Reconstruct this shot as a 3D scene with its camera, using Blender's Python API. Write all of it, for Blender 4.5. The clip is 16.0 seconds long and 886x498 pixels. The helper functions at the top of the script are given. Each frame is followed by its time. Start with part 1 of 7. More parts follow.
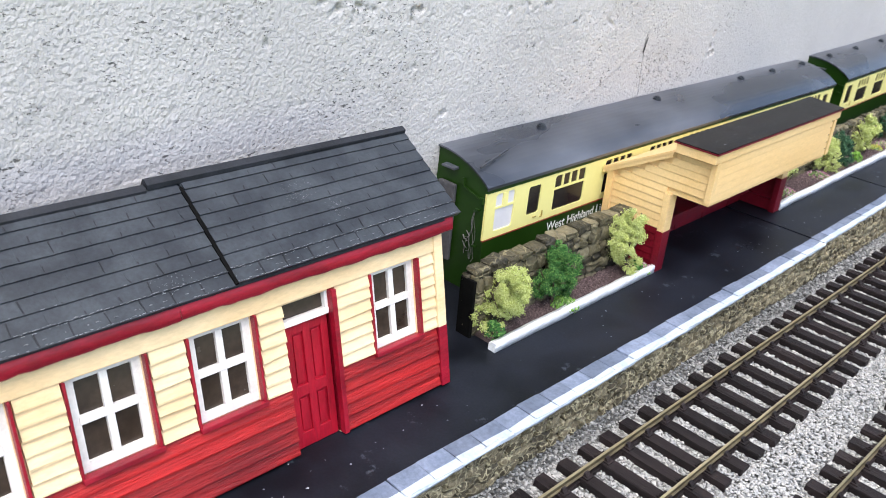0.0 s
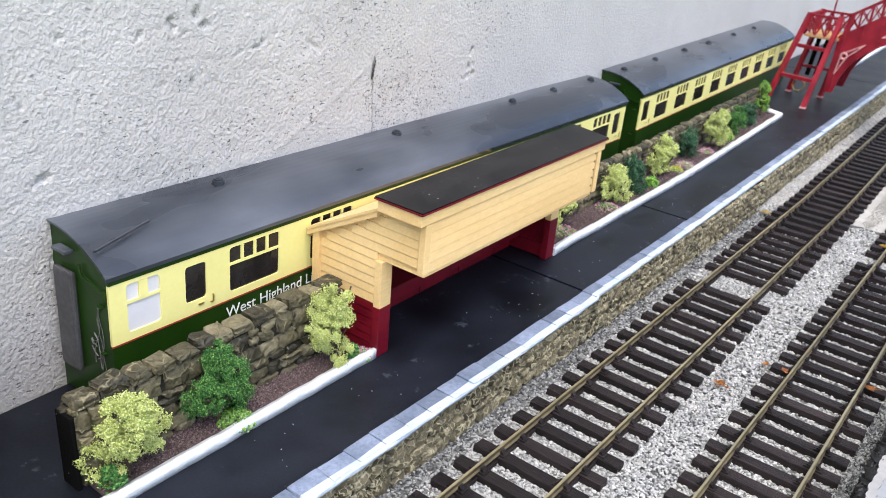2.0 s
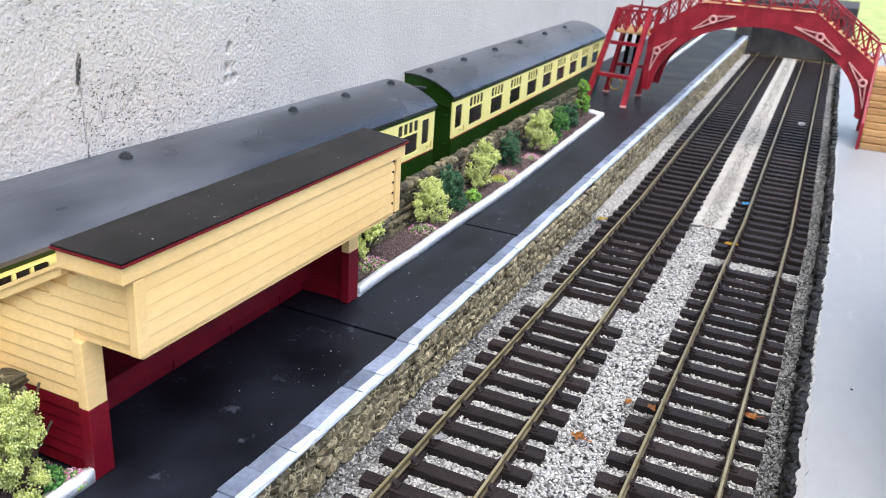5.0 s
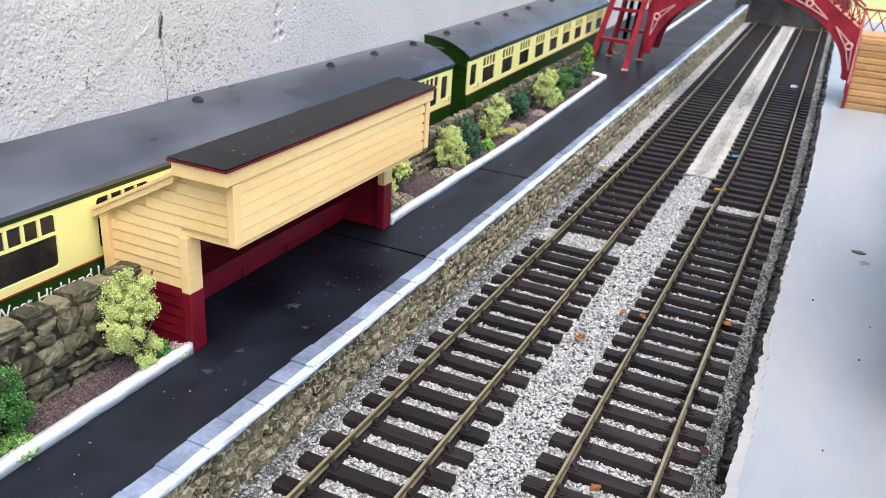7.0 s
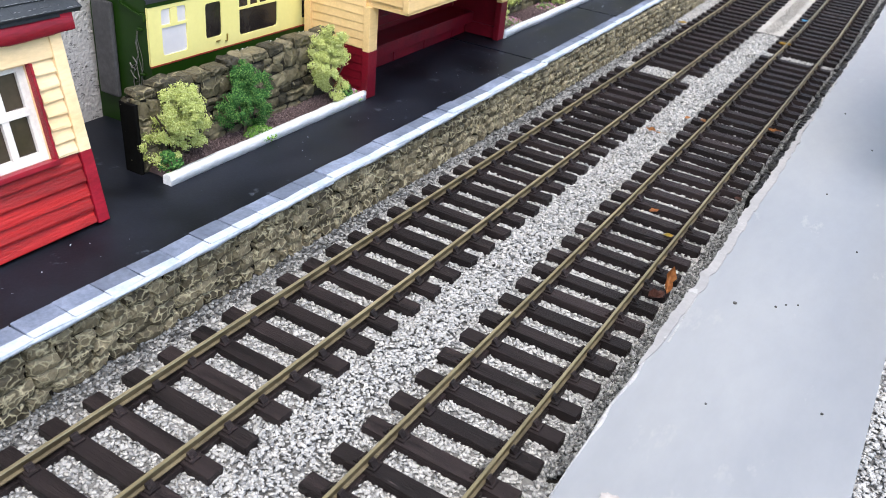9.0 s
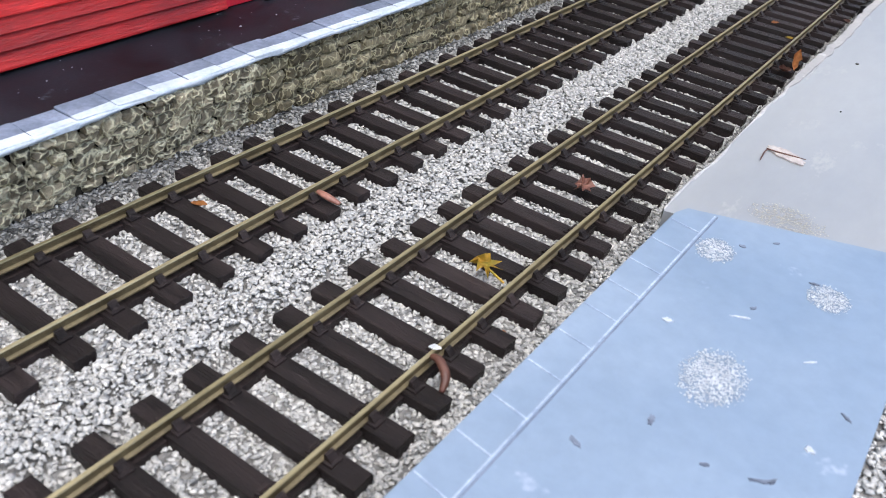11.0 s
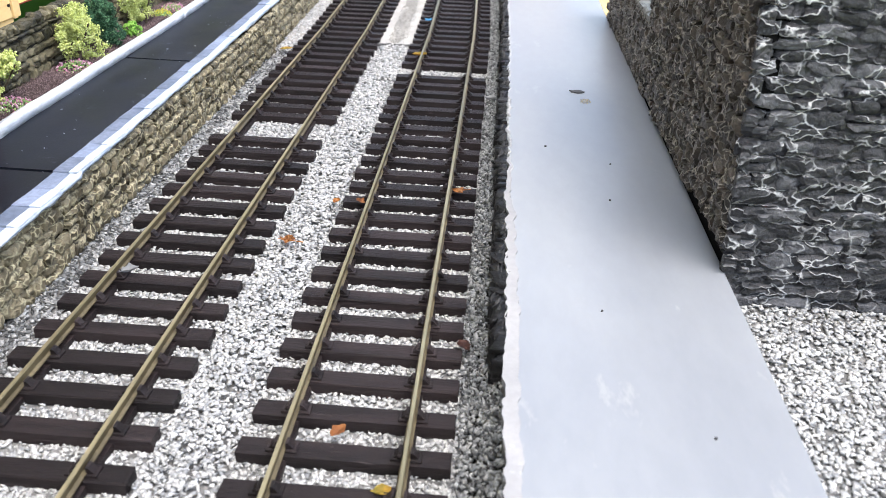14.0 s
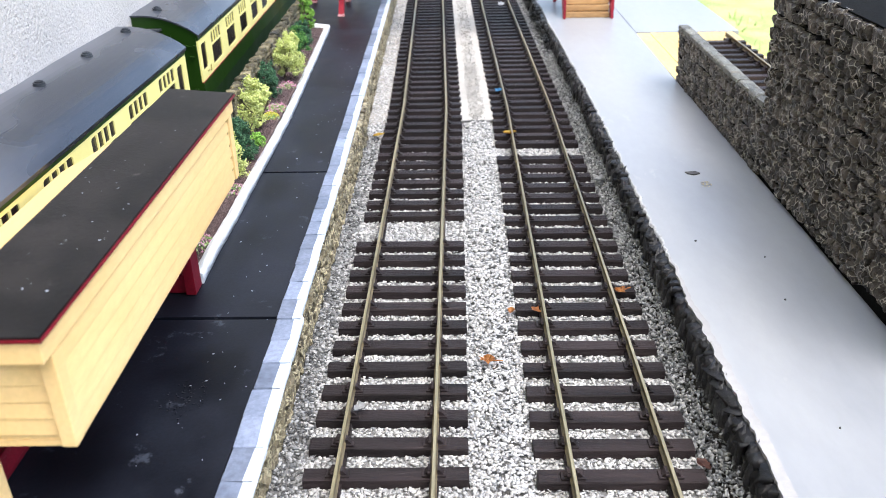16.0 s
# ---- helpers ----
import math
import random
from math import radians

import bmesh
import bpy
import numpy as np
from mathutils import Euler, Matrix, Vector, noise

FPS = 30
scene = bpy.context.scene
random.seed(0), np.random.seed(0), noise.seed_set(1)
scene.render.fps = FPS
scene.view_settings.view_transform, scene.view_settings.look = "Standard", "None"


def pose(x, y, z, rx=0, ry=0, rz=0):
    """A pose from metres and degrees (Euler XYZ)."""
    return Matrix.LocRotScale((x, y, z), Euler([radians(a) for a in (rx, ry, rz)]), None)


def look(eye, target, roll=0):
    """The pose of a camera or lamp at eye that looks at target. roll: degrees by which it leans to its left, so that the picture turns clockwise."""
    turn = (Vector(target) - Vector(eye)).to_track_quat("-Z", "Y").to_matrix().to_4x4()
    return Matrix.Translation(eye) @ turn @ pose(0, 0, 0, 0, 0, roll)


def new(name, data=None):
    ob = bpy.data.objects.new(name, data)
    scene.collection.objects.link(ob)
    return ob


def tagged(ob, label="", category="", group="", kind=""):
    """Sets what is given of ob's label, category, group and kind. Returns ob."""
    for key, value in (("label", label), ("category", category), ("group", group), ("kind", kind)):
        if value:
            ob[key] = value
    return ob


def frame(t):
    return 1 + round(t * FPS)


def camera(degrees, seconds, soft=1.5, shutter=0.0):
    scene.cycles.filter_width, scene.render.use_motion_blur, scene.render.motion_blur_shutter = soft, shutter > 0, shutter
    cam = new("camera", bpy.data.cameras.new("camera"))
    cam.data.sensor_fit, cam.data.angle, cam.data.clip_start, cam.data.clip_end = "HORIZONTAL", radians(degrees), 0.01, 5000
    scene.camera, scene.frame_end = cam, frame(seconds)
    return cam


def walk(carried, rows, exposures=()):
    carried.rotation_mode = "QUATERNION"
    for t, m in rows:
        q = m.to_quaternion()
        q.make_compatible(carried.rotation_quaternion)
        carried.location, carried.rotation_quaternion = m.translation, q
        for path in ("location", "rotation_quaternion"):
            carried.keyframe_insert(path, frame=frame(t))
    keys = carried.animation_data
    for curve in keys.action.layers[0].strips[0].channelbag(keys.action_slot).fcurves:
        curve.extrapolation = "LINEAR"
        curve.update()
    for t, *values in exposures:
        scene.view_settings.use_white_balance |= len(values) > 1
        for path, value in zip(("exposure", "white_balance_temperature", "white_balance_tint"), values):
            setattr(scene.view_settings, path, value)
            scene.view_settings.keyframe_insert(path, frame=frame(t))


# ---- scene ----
cam = camera(56.26, 16.0, soft=0.8)
cam.data.dof.use_dof, cam.data.dof.focus_distance, cam.data.dof.aperture_fstop = True, 0.34, 29.0
PATH = [
    (0, (0.1338, -0.0761, 0.2449), (-1.1190, 1.2114, -0.6343), 4.88),
    (0.5, (0.1377, -0.0288, 0.2437), (-1.0740, 1.3003, -0.6311), 5.12),
    (1, (0.1427, 0.0016, 0.2407), (-1.0228, 1.3754, -0.6277), 5.19),
    (1.5, (0.1461, 0.0358, 0.2440), (-0.9712, 1.4528, -0.6184), 5.29),
    (2, (0.1344, 0.0718, 0.2400), (-0.9321, 1.5386, -0.6030), 5.12),
    (2.5, (0.1129, 0.1280, 0.2285), (-0.8881, 1.6548, -0.5882), 4.85),
    (3, (0.1052, 0.1654, 0.2157), (-0.8197, 1.7526, -0.5751), 4.69),
    (3.5, (0.1050, 0.1743, 0.2081), (-0.7406, 1.8204, -0.5504), 4.30),
    (4, (0.0973, 0.1739, 0.2012), (-0.6858, 1.8588, -0.5389), 3.93),
    (6.5, (0.1189, 0.1345, 0.2005), (-0.6404, 1.8175, -0.5682), 3.59),
    (7, (0.1241, 0.1059, 0.2035), (-0.6392, 1.7717, -0.5983), 3.67),
    (7.5, (0.1378, 0.0707, 0.2007), (-0.6338, 1.7098, -0.6466), 3.70),
    (8, (0.1532, 0.0464, 0.2016), (-0.6258, 1.6500, -0.7048), 4.19),
    (10.5, (0.1764, -0.1453, 0.1578), (-0.7042, 1.2558, -0.9653), 7.22),
    (11, (0.1822, -0.1599, 0.1507), (-0.6763, 1.2470, -0.9823), 6.98),
    (11.5, (0.1876, -0.1106, 0.1557), (-0.5992, 1.3324, -0.9838), 6.77),
    (12, (0.1764, -0.0420, 0.1544), (-0.4808, 1.4716, -0.9757), 7.38),
    (12.5, (0.1628, 0.0218, 0.1513), (-0.3555, 1.6131, -0.9437), 6.95),
    (13, (0.1464, 0.0974, 0.1443), (-0.2223, 1.7608, -0.9032), 5.95),
    (13.5, (0.1292, 0.1630, 0.1469), (-0.0996, 1.8882, -0.8385), 3.78),
    (14, (0.1127, 0.1854, 0.1511), (0.0191, 1.9485, -0.7883), 2.35),
    (14.5, (0.0910, 0.1938, 0.1712), (0.1048, 1.9671, -0.7537), 0.92),
    (15, (0.0521, 0.1927, 0.1753), (0.1387, 1.9679, -0.7420), -0.19),
    (15.5, (0.0276, 0.1958, 0.1842), (0.1015, 1.9718, -0.7324), -0.96),
    (16, (0.0260, 0.1836, 0.1975), (-0.0146, 1.9625, -0.7158), -1.11),
]
walk(cam, [(t, look(eye, target, roll)) for t, eye, target, roll in PATH], [(0, 1.60), (2, 1.60), (4, 1.63), (8, 1.60), (11, 1.45), (13, 1.62), (14, 1.88), (16, 1.98)])

# ---- world and light ----
world = bpy.data.worlds.new("overcast_sky")
scene.world = world
world.use_nodes = True
wn = world.node_tree
sky = wn.nodes.new("ShaderNodeTexSky")
sky.sky_type = 'NISHITA'
sky.sun_disc = False
sky.sun_elevation, sky.sun_rotation = radians(68.6), radians(137)
sky.air_density, sky.dust_density, sky.ozone_density = 1.0, 2.5, 1.0
wn.links.new(sky.outputs[0], wn.nodes["Background"].inputs[0])
wn.nodes["Background"].inputs[1].default_value = 0.13
sun_data = bpy.data.lights.new("sun", 'SUN')
sun_data.energy, sun_data.angle, sun_data.color = 1.42, radians(70), (1.0, 0.98, 0.955)
sun = new("sun", sun_data)
sun.matrix_basis = look((0.58, -0.62, 2.16), (0, 0, 0))

# ---- helpers of this scene ----
LEVEL = 0.029            # top of the station platform above the sleepers


def ramp(nt, fac, stops):
    n = nt.nodes.new("ShaderNodeValToRGB")
    while len(n.color_ramp.elements) < len(stops):
        n.color_ramp.elements.new(0.5)
    for e, (p, c) in zip(n.color_ramp.elements, stops):
        e.position, e.color = p, (*c, 1)
    nt.links.new(fac, n.inputs[0])
    return n.outputs[0]


def mixed(nt, fac, a, b, mode='MIX'):
    n = nt.nodes.new("ShaderNodeMix")
    n.data_type, n.blend_type = 'RGBA', mode
    for sock, v in ((n.inputs[0], fac), (n.inputs[6], a), (n.inputs[7], b)):
        if isinstance(v, (int, float)):
            sock.default_value = v
        elif isinstance(v, tuple):
            sock.default_value = (*v, 1)
        else:
            nt.links.new(v, sock)
    return n.outputs[2]


def noisy(nt, scale, detail=3.0, rough=0.6, stretch=None, at=None):
    n = nt.nodes.new("ShaderNodeTexNoise")
    n.inputs["Scale"].default_value, n.inputs["Detail"].default_value = scale, detail
    n.inputs["Roughness"].default_value = rough
    src = at if at is not None else nt.nodes.new("ShaderNodeNewGeometry").outputs["Position"]
    if stretch:
        m = nt.nodes.new("ShaderNodeMapping")
        m.inputs["Scale"].default_value = stretch
        nt.links.new(src, m.inputs[0])
        src = m.outputs[0]
    nt.links.new(src, n.inputs["Vector"])
    return n.outputs["Fac"]


def surface(name, a, b, rough=0.7, fine=700, coarse=60, bump=0.3, depth=0.0006, metal=0.0, vary=0.0, island=0.0,
            wear=None, wear_at=0.66, stretch=None, spec=0.4, bump_scale=None, grain=0.75, pits=None):
    """A painted or raw surface: two tones in fine and coarse patches, wear of its own colour, and fine relief."""
    m = bpy.data.materials.new(name)
    m.use_nodes = True
    nt = m.node_tree
    p = nt.nodes["Principled BSDF"]
    f1, f2 = noisy(nt, fine, 4, 0.65, stretch), noisy(nt, coarse, 3, 0.55, stretch)
    col = mixed(nt, ramp(nt, f2, [(0.36, (0, 0, 0)), (0.64, (1, 1, 1))]), a, b)
    speck = ramp(nt, f1, [(0.35, (0.72, 0.72, 0.72)), (0.65, (1.12, 1.12, 1.12))])
    col = mixed(nt, grain, col, speck, 'MULTIPLY')
    if vary or island:
        if vary:
            r = nt.nodes.new("ShaderNodeObjectInfo").outputs["Random"]
        else:
            r = nt.nodes.new("ShaderNodeNewGeometry").outputs["Random Per Island"]
        k = vary or island
        tone = ramp(nt, r, [(0.0, (1 - k,) * 3), (1.0, (1 + k,) * 3)])
        col = mixed(nt, 1.0, col, tone, 'MULTIPLY')
    if wear:
        w = noisy(nt, coarse * 3.1, 5, 0.7, stretch)
        mask = ramp(nt, w, [(wear_at, (0, 0, 0)), (min(wear_at + 0.06, 1), (1, 1, 1))])
        col = mixed(nt, mask, col, wear)
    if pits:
        # flat dark specks: the shade inside small pits, put into the colour
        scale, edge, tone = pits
        hole_shade = ramp(nt, noisy(nt, scale, 4, 0.7, (1, 0.5, 1.15)), [(edge, (0, 0, 0)), (edge + 0.022, (1, 1, 1))])
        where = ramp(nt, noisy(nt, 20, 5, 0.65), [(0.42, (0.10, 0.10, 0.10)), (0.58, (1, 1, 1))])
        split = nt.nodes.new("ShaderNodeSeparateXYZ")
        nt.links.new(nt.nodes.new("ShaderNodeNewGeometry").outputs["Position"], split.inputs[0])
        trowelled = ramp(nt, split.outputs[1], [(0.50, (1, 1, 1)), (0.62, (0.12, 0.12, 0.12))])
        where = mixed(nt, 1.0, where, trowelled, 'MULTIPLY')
        col = mixed(nt, mixed(nt, 1.0, hole_shade, where, 'MULTIPLY'), col, tone)
    nt.links.new(col, p.inputs["Base Color"])
    p.inputs["Metallic"].default_value = metal
    p.inputs["Specular IOR Level"].default_value = spec
    rr = nt.nodes.new("ShaderNodeMapRange")
    rr.inputs[3].default_value, rr.inputs[4].default_value = max(rough - 0.14, 0.05), min(rough + 0.14, 1)
    nt.links.new(f2, rr.inputs[0])
    nt.links.new(rr.outputs[0], p.inputs["Roughness"])
    if bump:
        bn = nt.nodes.new("ShaderNodeBump")
        bn.inputs["Strength"].default_value, bn.inputs["Distance"].default_value = bump, depth
        nt.links.new(noisy(nt, bump_scale or fine * 0.8, 4 if pits else 5, 0.5 if pits else 0.7, stretch), bn.inputs["Height"])
        nt.links.new(bn.outputs[0], p.inputs["Normal"])
    return m


def tones(name, stops, rough=0.8, bump=0.3, depth=0.0004, fine=900, by='island', brushed=None, cells=260, vein_at=(0.02, 0.09), cover=(0.42, 0.62), stretch=(1, 1, 1), mottle=0.85):
    """Pieces that each take their own tone from a range."""
    m = bpy.data.materials.new(name)
    m.use_nodes = True
    nt = m.node_tree
    p = nt.nodes["Principled BSDF"]
    if by == 'island':
        r = nt.nodes.new("ShaderNodeNewGeometry").outputs["Random Per Island"]
    else:
        r = nt.nodes.new("ShaderNodeObjectInfo").outputs["Random"]
    col = ramp(nt, r, stops)
    f = noisy(nt, fine, 5, 0.7)
    col = mixed(nt, mottle, col, ramp(nt, f, [(0.3, (0.5, 0.5, 0.5)), (0.7, (1.25, 1.25, 1.25))]), 'MULTIPLY')
    height = f
    if brushed:
        vo = nt.nodes.new("ShaderNodeTexVoronoi")
        vo.feature = 'DISTANCE_TO_EDGE'
        vo.inputs["Scale"].default_value = cells
        warp = nt.nodes.new("ShaderNodeVectorMath")
        warp.operation = 'MULTIPLY_ADD'
        wob = nt.nodes.new("ShaderNodeTexNoise")
        wob.inputs["Scale"].default_value = cells * 1.3
        pos = nt.nodes.new("ShaderNodeNewGeometry").outputs["Position"]
        nt.links.new(pos, wob.inputs["Vector"])
        nt.links.new(wob.outputs["Color"], warp.inputs[0])
        warp.inputs[1].default_value = (0.9 / cells,) * 3
        nt.links.new(pos, warp.inputs[2])
        squeeze = nt.nodes.new("ShaderNodeMapping")
        squeeze.inputs["Scale"].default_value = stretch
        nt.links.new(warp.outputs[0], squeeze.inputs[0])
        nt.links.new(squeeze.outputs[0], vo.inputs["Vector"])
        vein = ramp(nt, vo.outputs[0], [(vein_at[0], (1, 1, 1)), (vein_at[1], (0, 0, 0))])
        patch = ramp(nt, noisy(nt, cells * 0.5, 4, 0.65), [(cover[0], (0, 0, 0)), (cover[1], (1, 1, 1))])
        col = mixed(nt, mixed(nt, 1.0, vein, patch, 'MULTIPLY'), col, brushed)
        height = mixed(nt, 0.5, ramp(nt, vo.outputs[0], [(0.0, (1, 1, 1)), (0.25, (0.2, 0.2, 0.2))]), f)
    nt.links.new(col, p.inputs["Base Color"])
    p.inputs["Roughness"].default_value = rough
    p.inputs["Specular IOR Level"].default_value = 0.35
    bn = nt.nodes.new("ShaderNodeBump")
    bn.inputs["Strength"].default_value, bn.inputs["Distance"].default_value = bump, depth
    nt.links.new(height, bn.inputs["Height"])
    nt.links.new(bn.outputs[0], p.inputs["Normal"])
    return m


def thing(name, m, label, category, group="", kind="", world_parts=False):
    e = new(name)
    e.empty_display_size = 0.01
    e.matrix_basis = m
    e["world_parts"] = world_parts
    return tagged(e, label, category, group, kind)


def mesh_of(name, bm, material, smooth=False):
    me = bpy.data.meshes.new(name)
    bmesh.ops.recalc_face_normals(bm, faces=bm.faces[:])
    bm.to_mesh(me)
    bm.free()
    for mm in (material if isinstance(material, (list, tuple)) else [material]):
        me.materials.append(mm)
    if smooth:
        for poly in me.polygons:
            poly.use_smooth = True
    return me


def hang(ob, parent):
    ob.parent = parent
    if parent is not None and parent.type == 'EMPTY' and parent["world_parts"]:
        ob.matrix_parent_inverse = parent.matrix_basis.inverted()
    return ob


def part(name, bm, material, parent, label="", smooth=False):
    ob = hang(new(name, mesh_of(name, bm, material, smooth)), parent)
    return tagged(ob, label) if label else ob


def piece(name, me, parent, m):
    ob = hang(new(name, me), parent)
    ob.matrix_basis = m
    return ob


def box(x0, x1, y0, y1, z0, z1, bevel=0.0, bm=None, turn=None):
    b = bmesh.new()
    bmesh.ops.create_cube(b, size=1, matrix=Matrix.LocRotScale(((x0 + x1) / 2, (y0 + y1) / 2, (z0 + z1) / 2), None, (abs(x1 - x0), abs(y1 - y0), abs(z1 - z0))))
    if bevel:
        bmesh.ops.bevel(b, geom=b.edges[:], offset=bevel, segments=2, affect='EDGES', profile=0.6)
    if turn is not None:
        bmesh.ops.transform(b, matrix=turn, verts=b.verts[:])
    return join(bm, b)


def join(bm, b):
    if bm is None:
        return b
    tmp = bpy.data.meshes.new("tmp")
    b.to_mesh(tmp)
    b.free()
    bm.from_mesh(tmp)
    bpy.data.meshes.remove(tmp)
    return bm


def bar(p, q, w, h=None, bevel=0.0, bm=None):
    """A straight bar from p to q with a rectangular section."""
    p, q = Vector(p), Vector(q)
    d = q - p
    turn = Matrix.Translation((p + q) / 2) @ d.to_track_quat('Z', 'Y').to_matrix().to_4x4()
    return box(-w / 2, w / 2, -(h or w) / 2, (h or w) / 2, -d.length / 2, d.length / 2, bevel, bm, turn)


def prism(points, a0, a1, axis='y', bm=None, bevel=0.0):
    """A closed outline pushed along an axis. The outline is given in the two other axes, in their order."""
    b = bmesh.new()
    def at(u, v, a):
        return {'x': (a, u, v), 'y': (u, a, v), 'z': (u, v, a)}[axis]
    lo = [b.verts.new(at(u, v, a0)) for u, v in points]
    hi = [b.verts.new(at(u, v, a1)) for u, v in points]
    n = len(points)
    b.faces.new(lo)
    b.faces.new(hi[::-1])
    for i in range(n):
        b.faces.new((lo[i], lo[(i + 1) % n], hi[(i + 1) % n], hi[i]))
    if bevel:
        bmesh.ops.bevel(b, geom=b.edges[:], offset=bevel, segments=2, affect='EDGES')
    return join(bm, b)


def ring(centre, normal, r, w, n=20, bm=None):
    b = bmesh.new()
    turn = Matrix.Translation(centre) @ Vector(normal).to_track_quat('Z', 'Y').to_matrix().to_4x4()
    rows = []
    for i in range(n):
        a = 2 * math.pi * i / n
        row = []
        for k in range(6):
            c = 2 * math.pi * k / 6
            rr = r + w * math.cos(c)
            row.append(b.verts.new(turn @ Vector((rr * math.cos(a), rr * math.sin(a), w * math.sin(c)))))
        rows.append(row)
    for i in range(n):
        for k in range(6):
            b.faces.new((rows[i][k], rows[(i + 1) % n][k], rows[(i + 1) % n][(k + 1) % 6], rows[i][(k + 1) % 6]))
    return join(bm, b)


def mesh_np(name, verts, faces, material, smooth=False):
    """A mesh from arrays of places and of equal-sided faces."""
    me = bpy.data.meshes.new(name)
    nv, (nf, k) = len(verts), faces.shape
    me.vertices.add(nv)
    me.vertices.foreach_set("co", verts.astype(np.float32).ravel())
    me.loops.add(nf * k)
    me.loops.foreach_set("vertex_index", faces.astype(np.int32).ravel())
    me.polygons.add(nf)
    me.polygons.foreach_set("loop_start", np.arange(0, nf * k, k, dtype=np.int32))
    me.polygons.foreach_set("loop_total", np.full(nf, k, dtype=np.int32))
    if smooth:
        me.polygons.foreach_set("use_smooth", np.ones(nf, dtype=bool))
    me.update(calc_edges=True)
    me.validate()
    for mm in (material if isinstance(material, (list, tuple)) else [material]):
        me.materials.append(mm)
    return me


def random_turns(n, r):
    q = r.normal(size=(n, 4))
    q /= np.linalg.norm(q, axis=1)[:, None]
    w, x, y, z = q.T
    return np.stack([np.stack([1 - 2 * (y * y + z * z), 2 * (x * y - z * w), 2 * (x * z + y * w)], 1),
                     np.stack([2 * (x * y + z * w), 1 - 2 * (x * x + z * z), 2 * (y * z - x * w)], 1),
                     np.stack([2 * (x * z - y * w), 2 * (y * z + x * w), 1 - 2 * (x * x + y * y)], 1)], 1)


def lying_turns(n, r):
    """Turns of flakes that lie about flat, each at its own slant."""
    a, b, c = r.uniform(0, 2 * np.pi, n), r.normal(0, 0.30, n), r.normal(0, 0.30, n)
    q = np.stack([np.ones(n), b * 0.5, c * 0.5, 0 * a], 1)
    q /= np.linalg.norm(q, axis=1)[:, None]
    w, x, y, z = q.T
    tilt = np.stack([np.stack([1 - 2 * y * y, 2 * x * y, 2 * y * w], 1), np.stack([2 * x * y, 1 - 2 * x * x, -2 * x * w], 1), np.stack([-2 * y * w, 2 * x * w, 1 - 2 * (x * x + y * y)], 1)], 1)
    o = 0 * a
    spin = np.stack([np.stack([np.cos(a), -np.sin(a), o], 1), np.stack([np.sin(a), np.cos(a), o], 1), np.stack([o, o, o + 1], 1)], 1)
    return tilt @ spin


def chips(centres, sizes, r, flat=0.55, turns=None):
    """Broken chips: jittered six-cornered bodies at the given places."""
    n = len(centres)
    base = np.array([[1, 0, 0], [-1, 0, 0], [0, 1, 0], [0, -1, 0], [0, 0, 1], [0, 0, -1]], float)
    v = base[None] * np.array([1.0, 0.75, flat])[None, None] * (1 + r.uniform(-0.3, 0.3, (n, 6, 1)))
    v += r.uniform(-0.22, 0.22, (n, 6, 3))
    v = np.einsum('nij,nkj->nki', random_turns(n, r) if turns is None else turns, v) * sizes[:, None, None] + centres[:, None]
    f = np.array([[0, 2, 4], [2, 1, 4], [1, 3, 4], [3, 0, 4], [2, 0, 5], [1, 2, 5], [3, 1, 5], [0, 3, 5]])
    faces = (f[None] + 6 * np.arange(n)[:, None, None]).reshape(-1, 3)
    return v.reshape(-1, 3), faces


def flakes(centres, sizes, r, flat=0.30, turns=None):
    """Split stone flakes: flattened eight-cornered bodies with their own uneven outlines."""
    n = len(centres)
    base = np.array([[-1, -1, -1], [1, -1, -1], [1, 1, -1], [-1, 1, -1], [-1, -1, 1], [1, -1, 1], [1, 1, 1], [-1, 1, 1]], float)
    v = base[None] * np.stack([r.uniform(0.75, 1.25, n), r.uniform(0.45, 0.85, n), flat * r.uniform(0.6, 1.5, n)], 1)[:, None] * (1 + r.uniform(-0.38, 0.30, (n, 8, 1)))
    v[:, :, 2] += r.uniform(-0.12, 0.12, (n, 8))
    t = random_turns(n, r) if turns is None else turns
    v = np.einsum('nij,nkj->nki', t, v) * (0.72 * sizes)[:, None, None] + centres[:, None]
    quads = np.array([[0, 3, 2, 1], [4, 5, 6, 7], [0, 1, 5, 4], [1, 2, 6, 5], [2, 3, 7, 6], [3, 0, 4, 7]])
    return v.reshape(-1, 3), (quads[None] + 8 * np.arange(n)[:, None, None]).reshape(-1, 4)


def value_noise(u, v, cell, r):
    """Smooth noise over the plane, one value a cell."""
    u, v = u / cell, v / cell
    iu, iv = np.floor(u).astype(int), np.floor(v).astype(int)
    iu0, iv0 = iu.min(), iv.min()
    g = r.uniform(-1, 1, (iu.max() - iu0 + 2, iv.max() - iv0 + 2))
    fu, fv = u - iu, v - iv
    fu, fv = fu * fu * (3 - 2 * fu), fv * fv * (3 - 2 * fv)
    iu, iv = iu - iu0, iv - iv0
    return (g[iu, iv] * (1 - fu) + g[iu + 1, iv] * fu) * (1 - fv) + (g[iu, iv + 1] * (1 - fu) + g[iu + 1, iv + 1] * fu) * fv


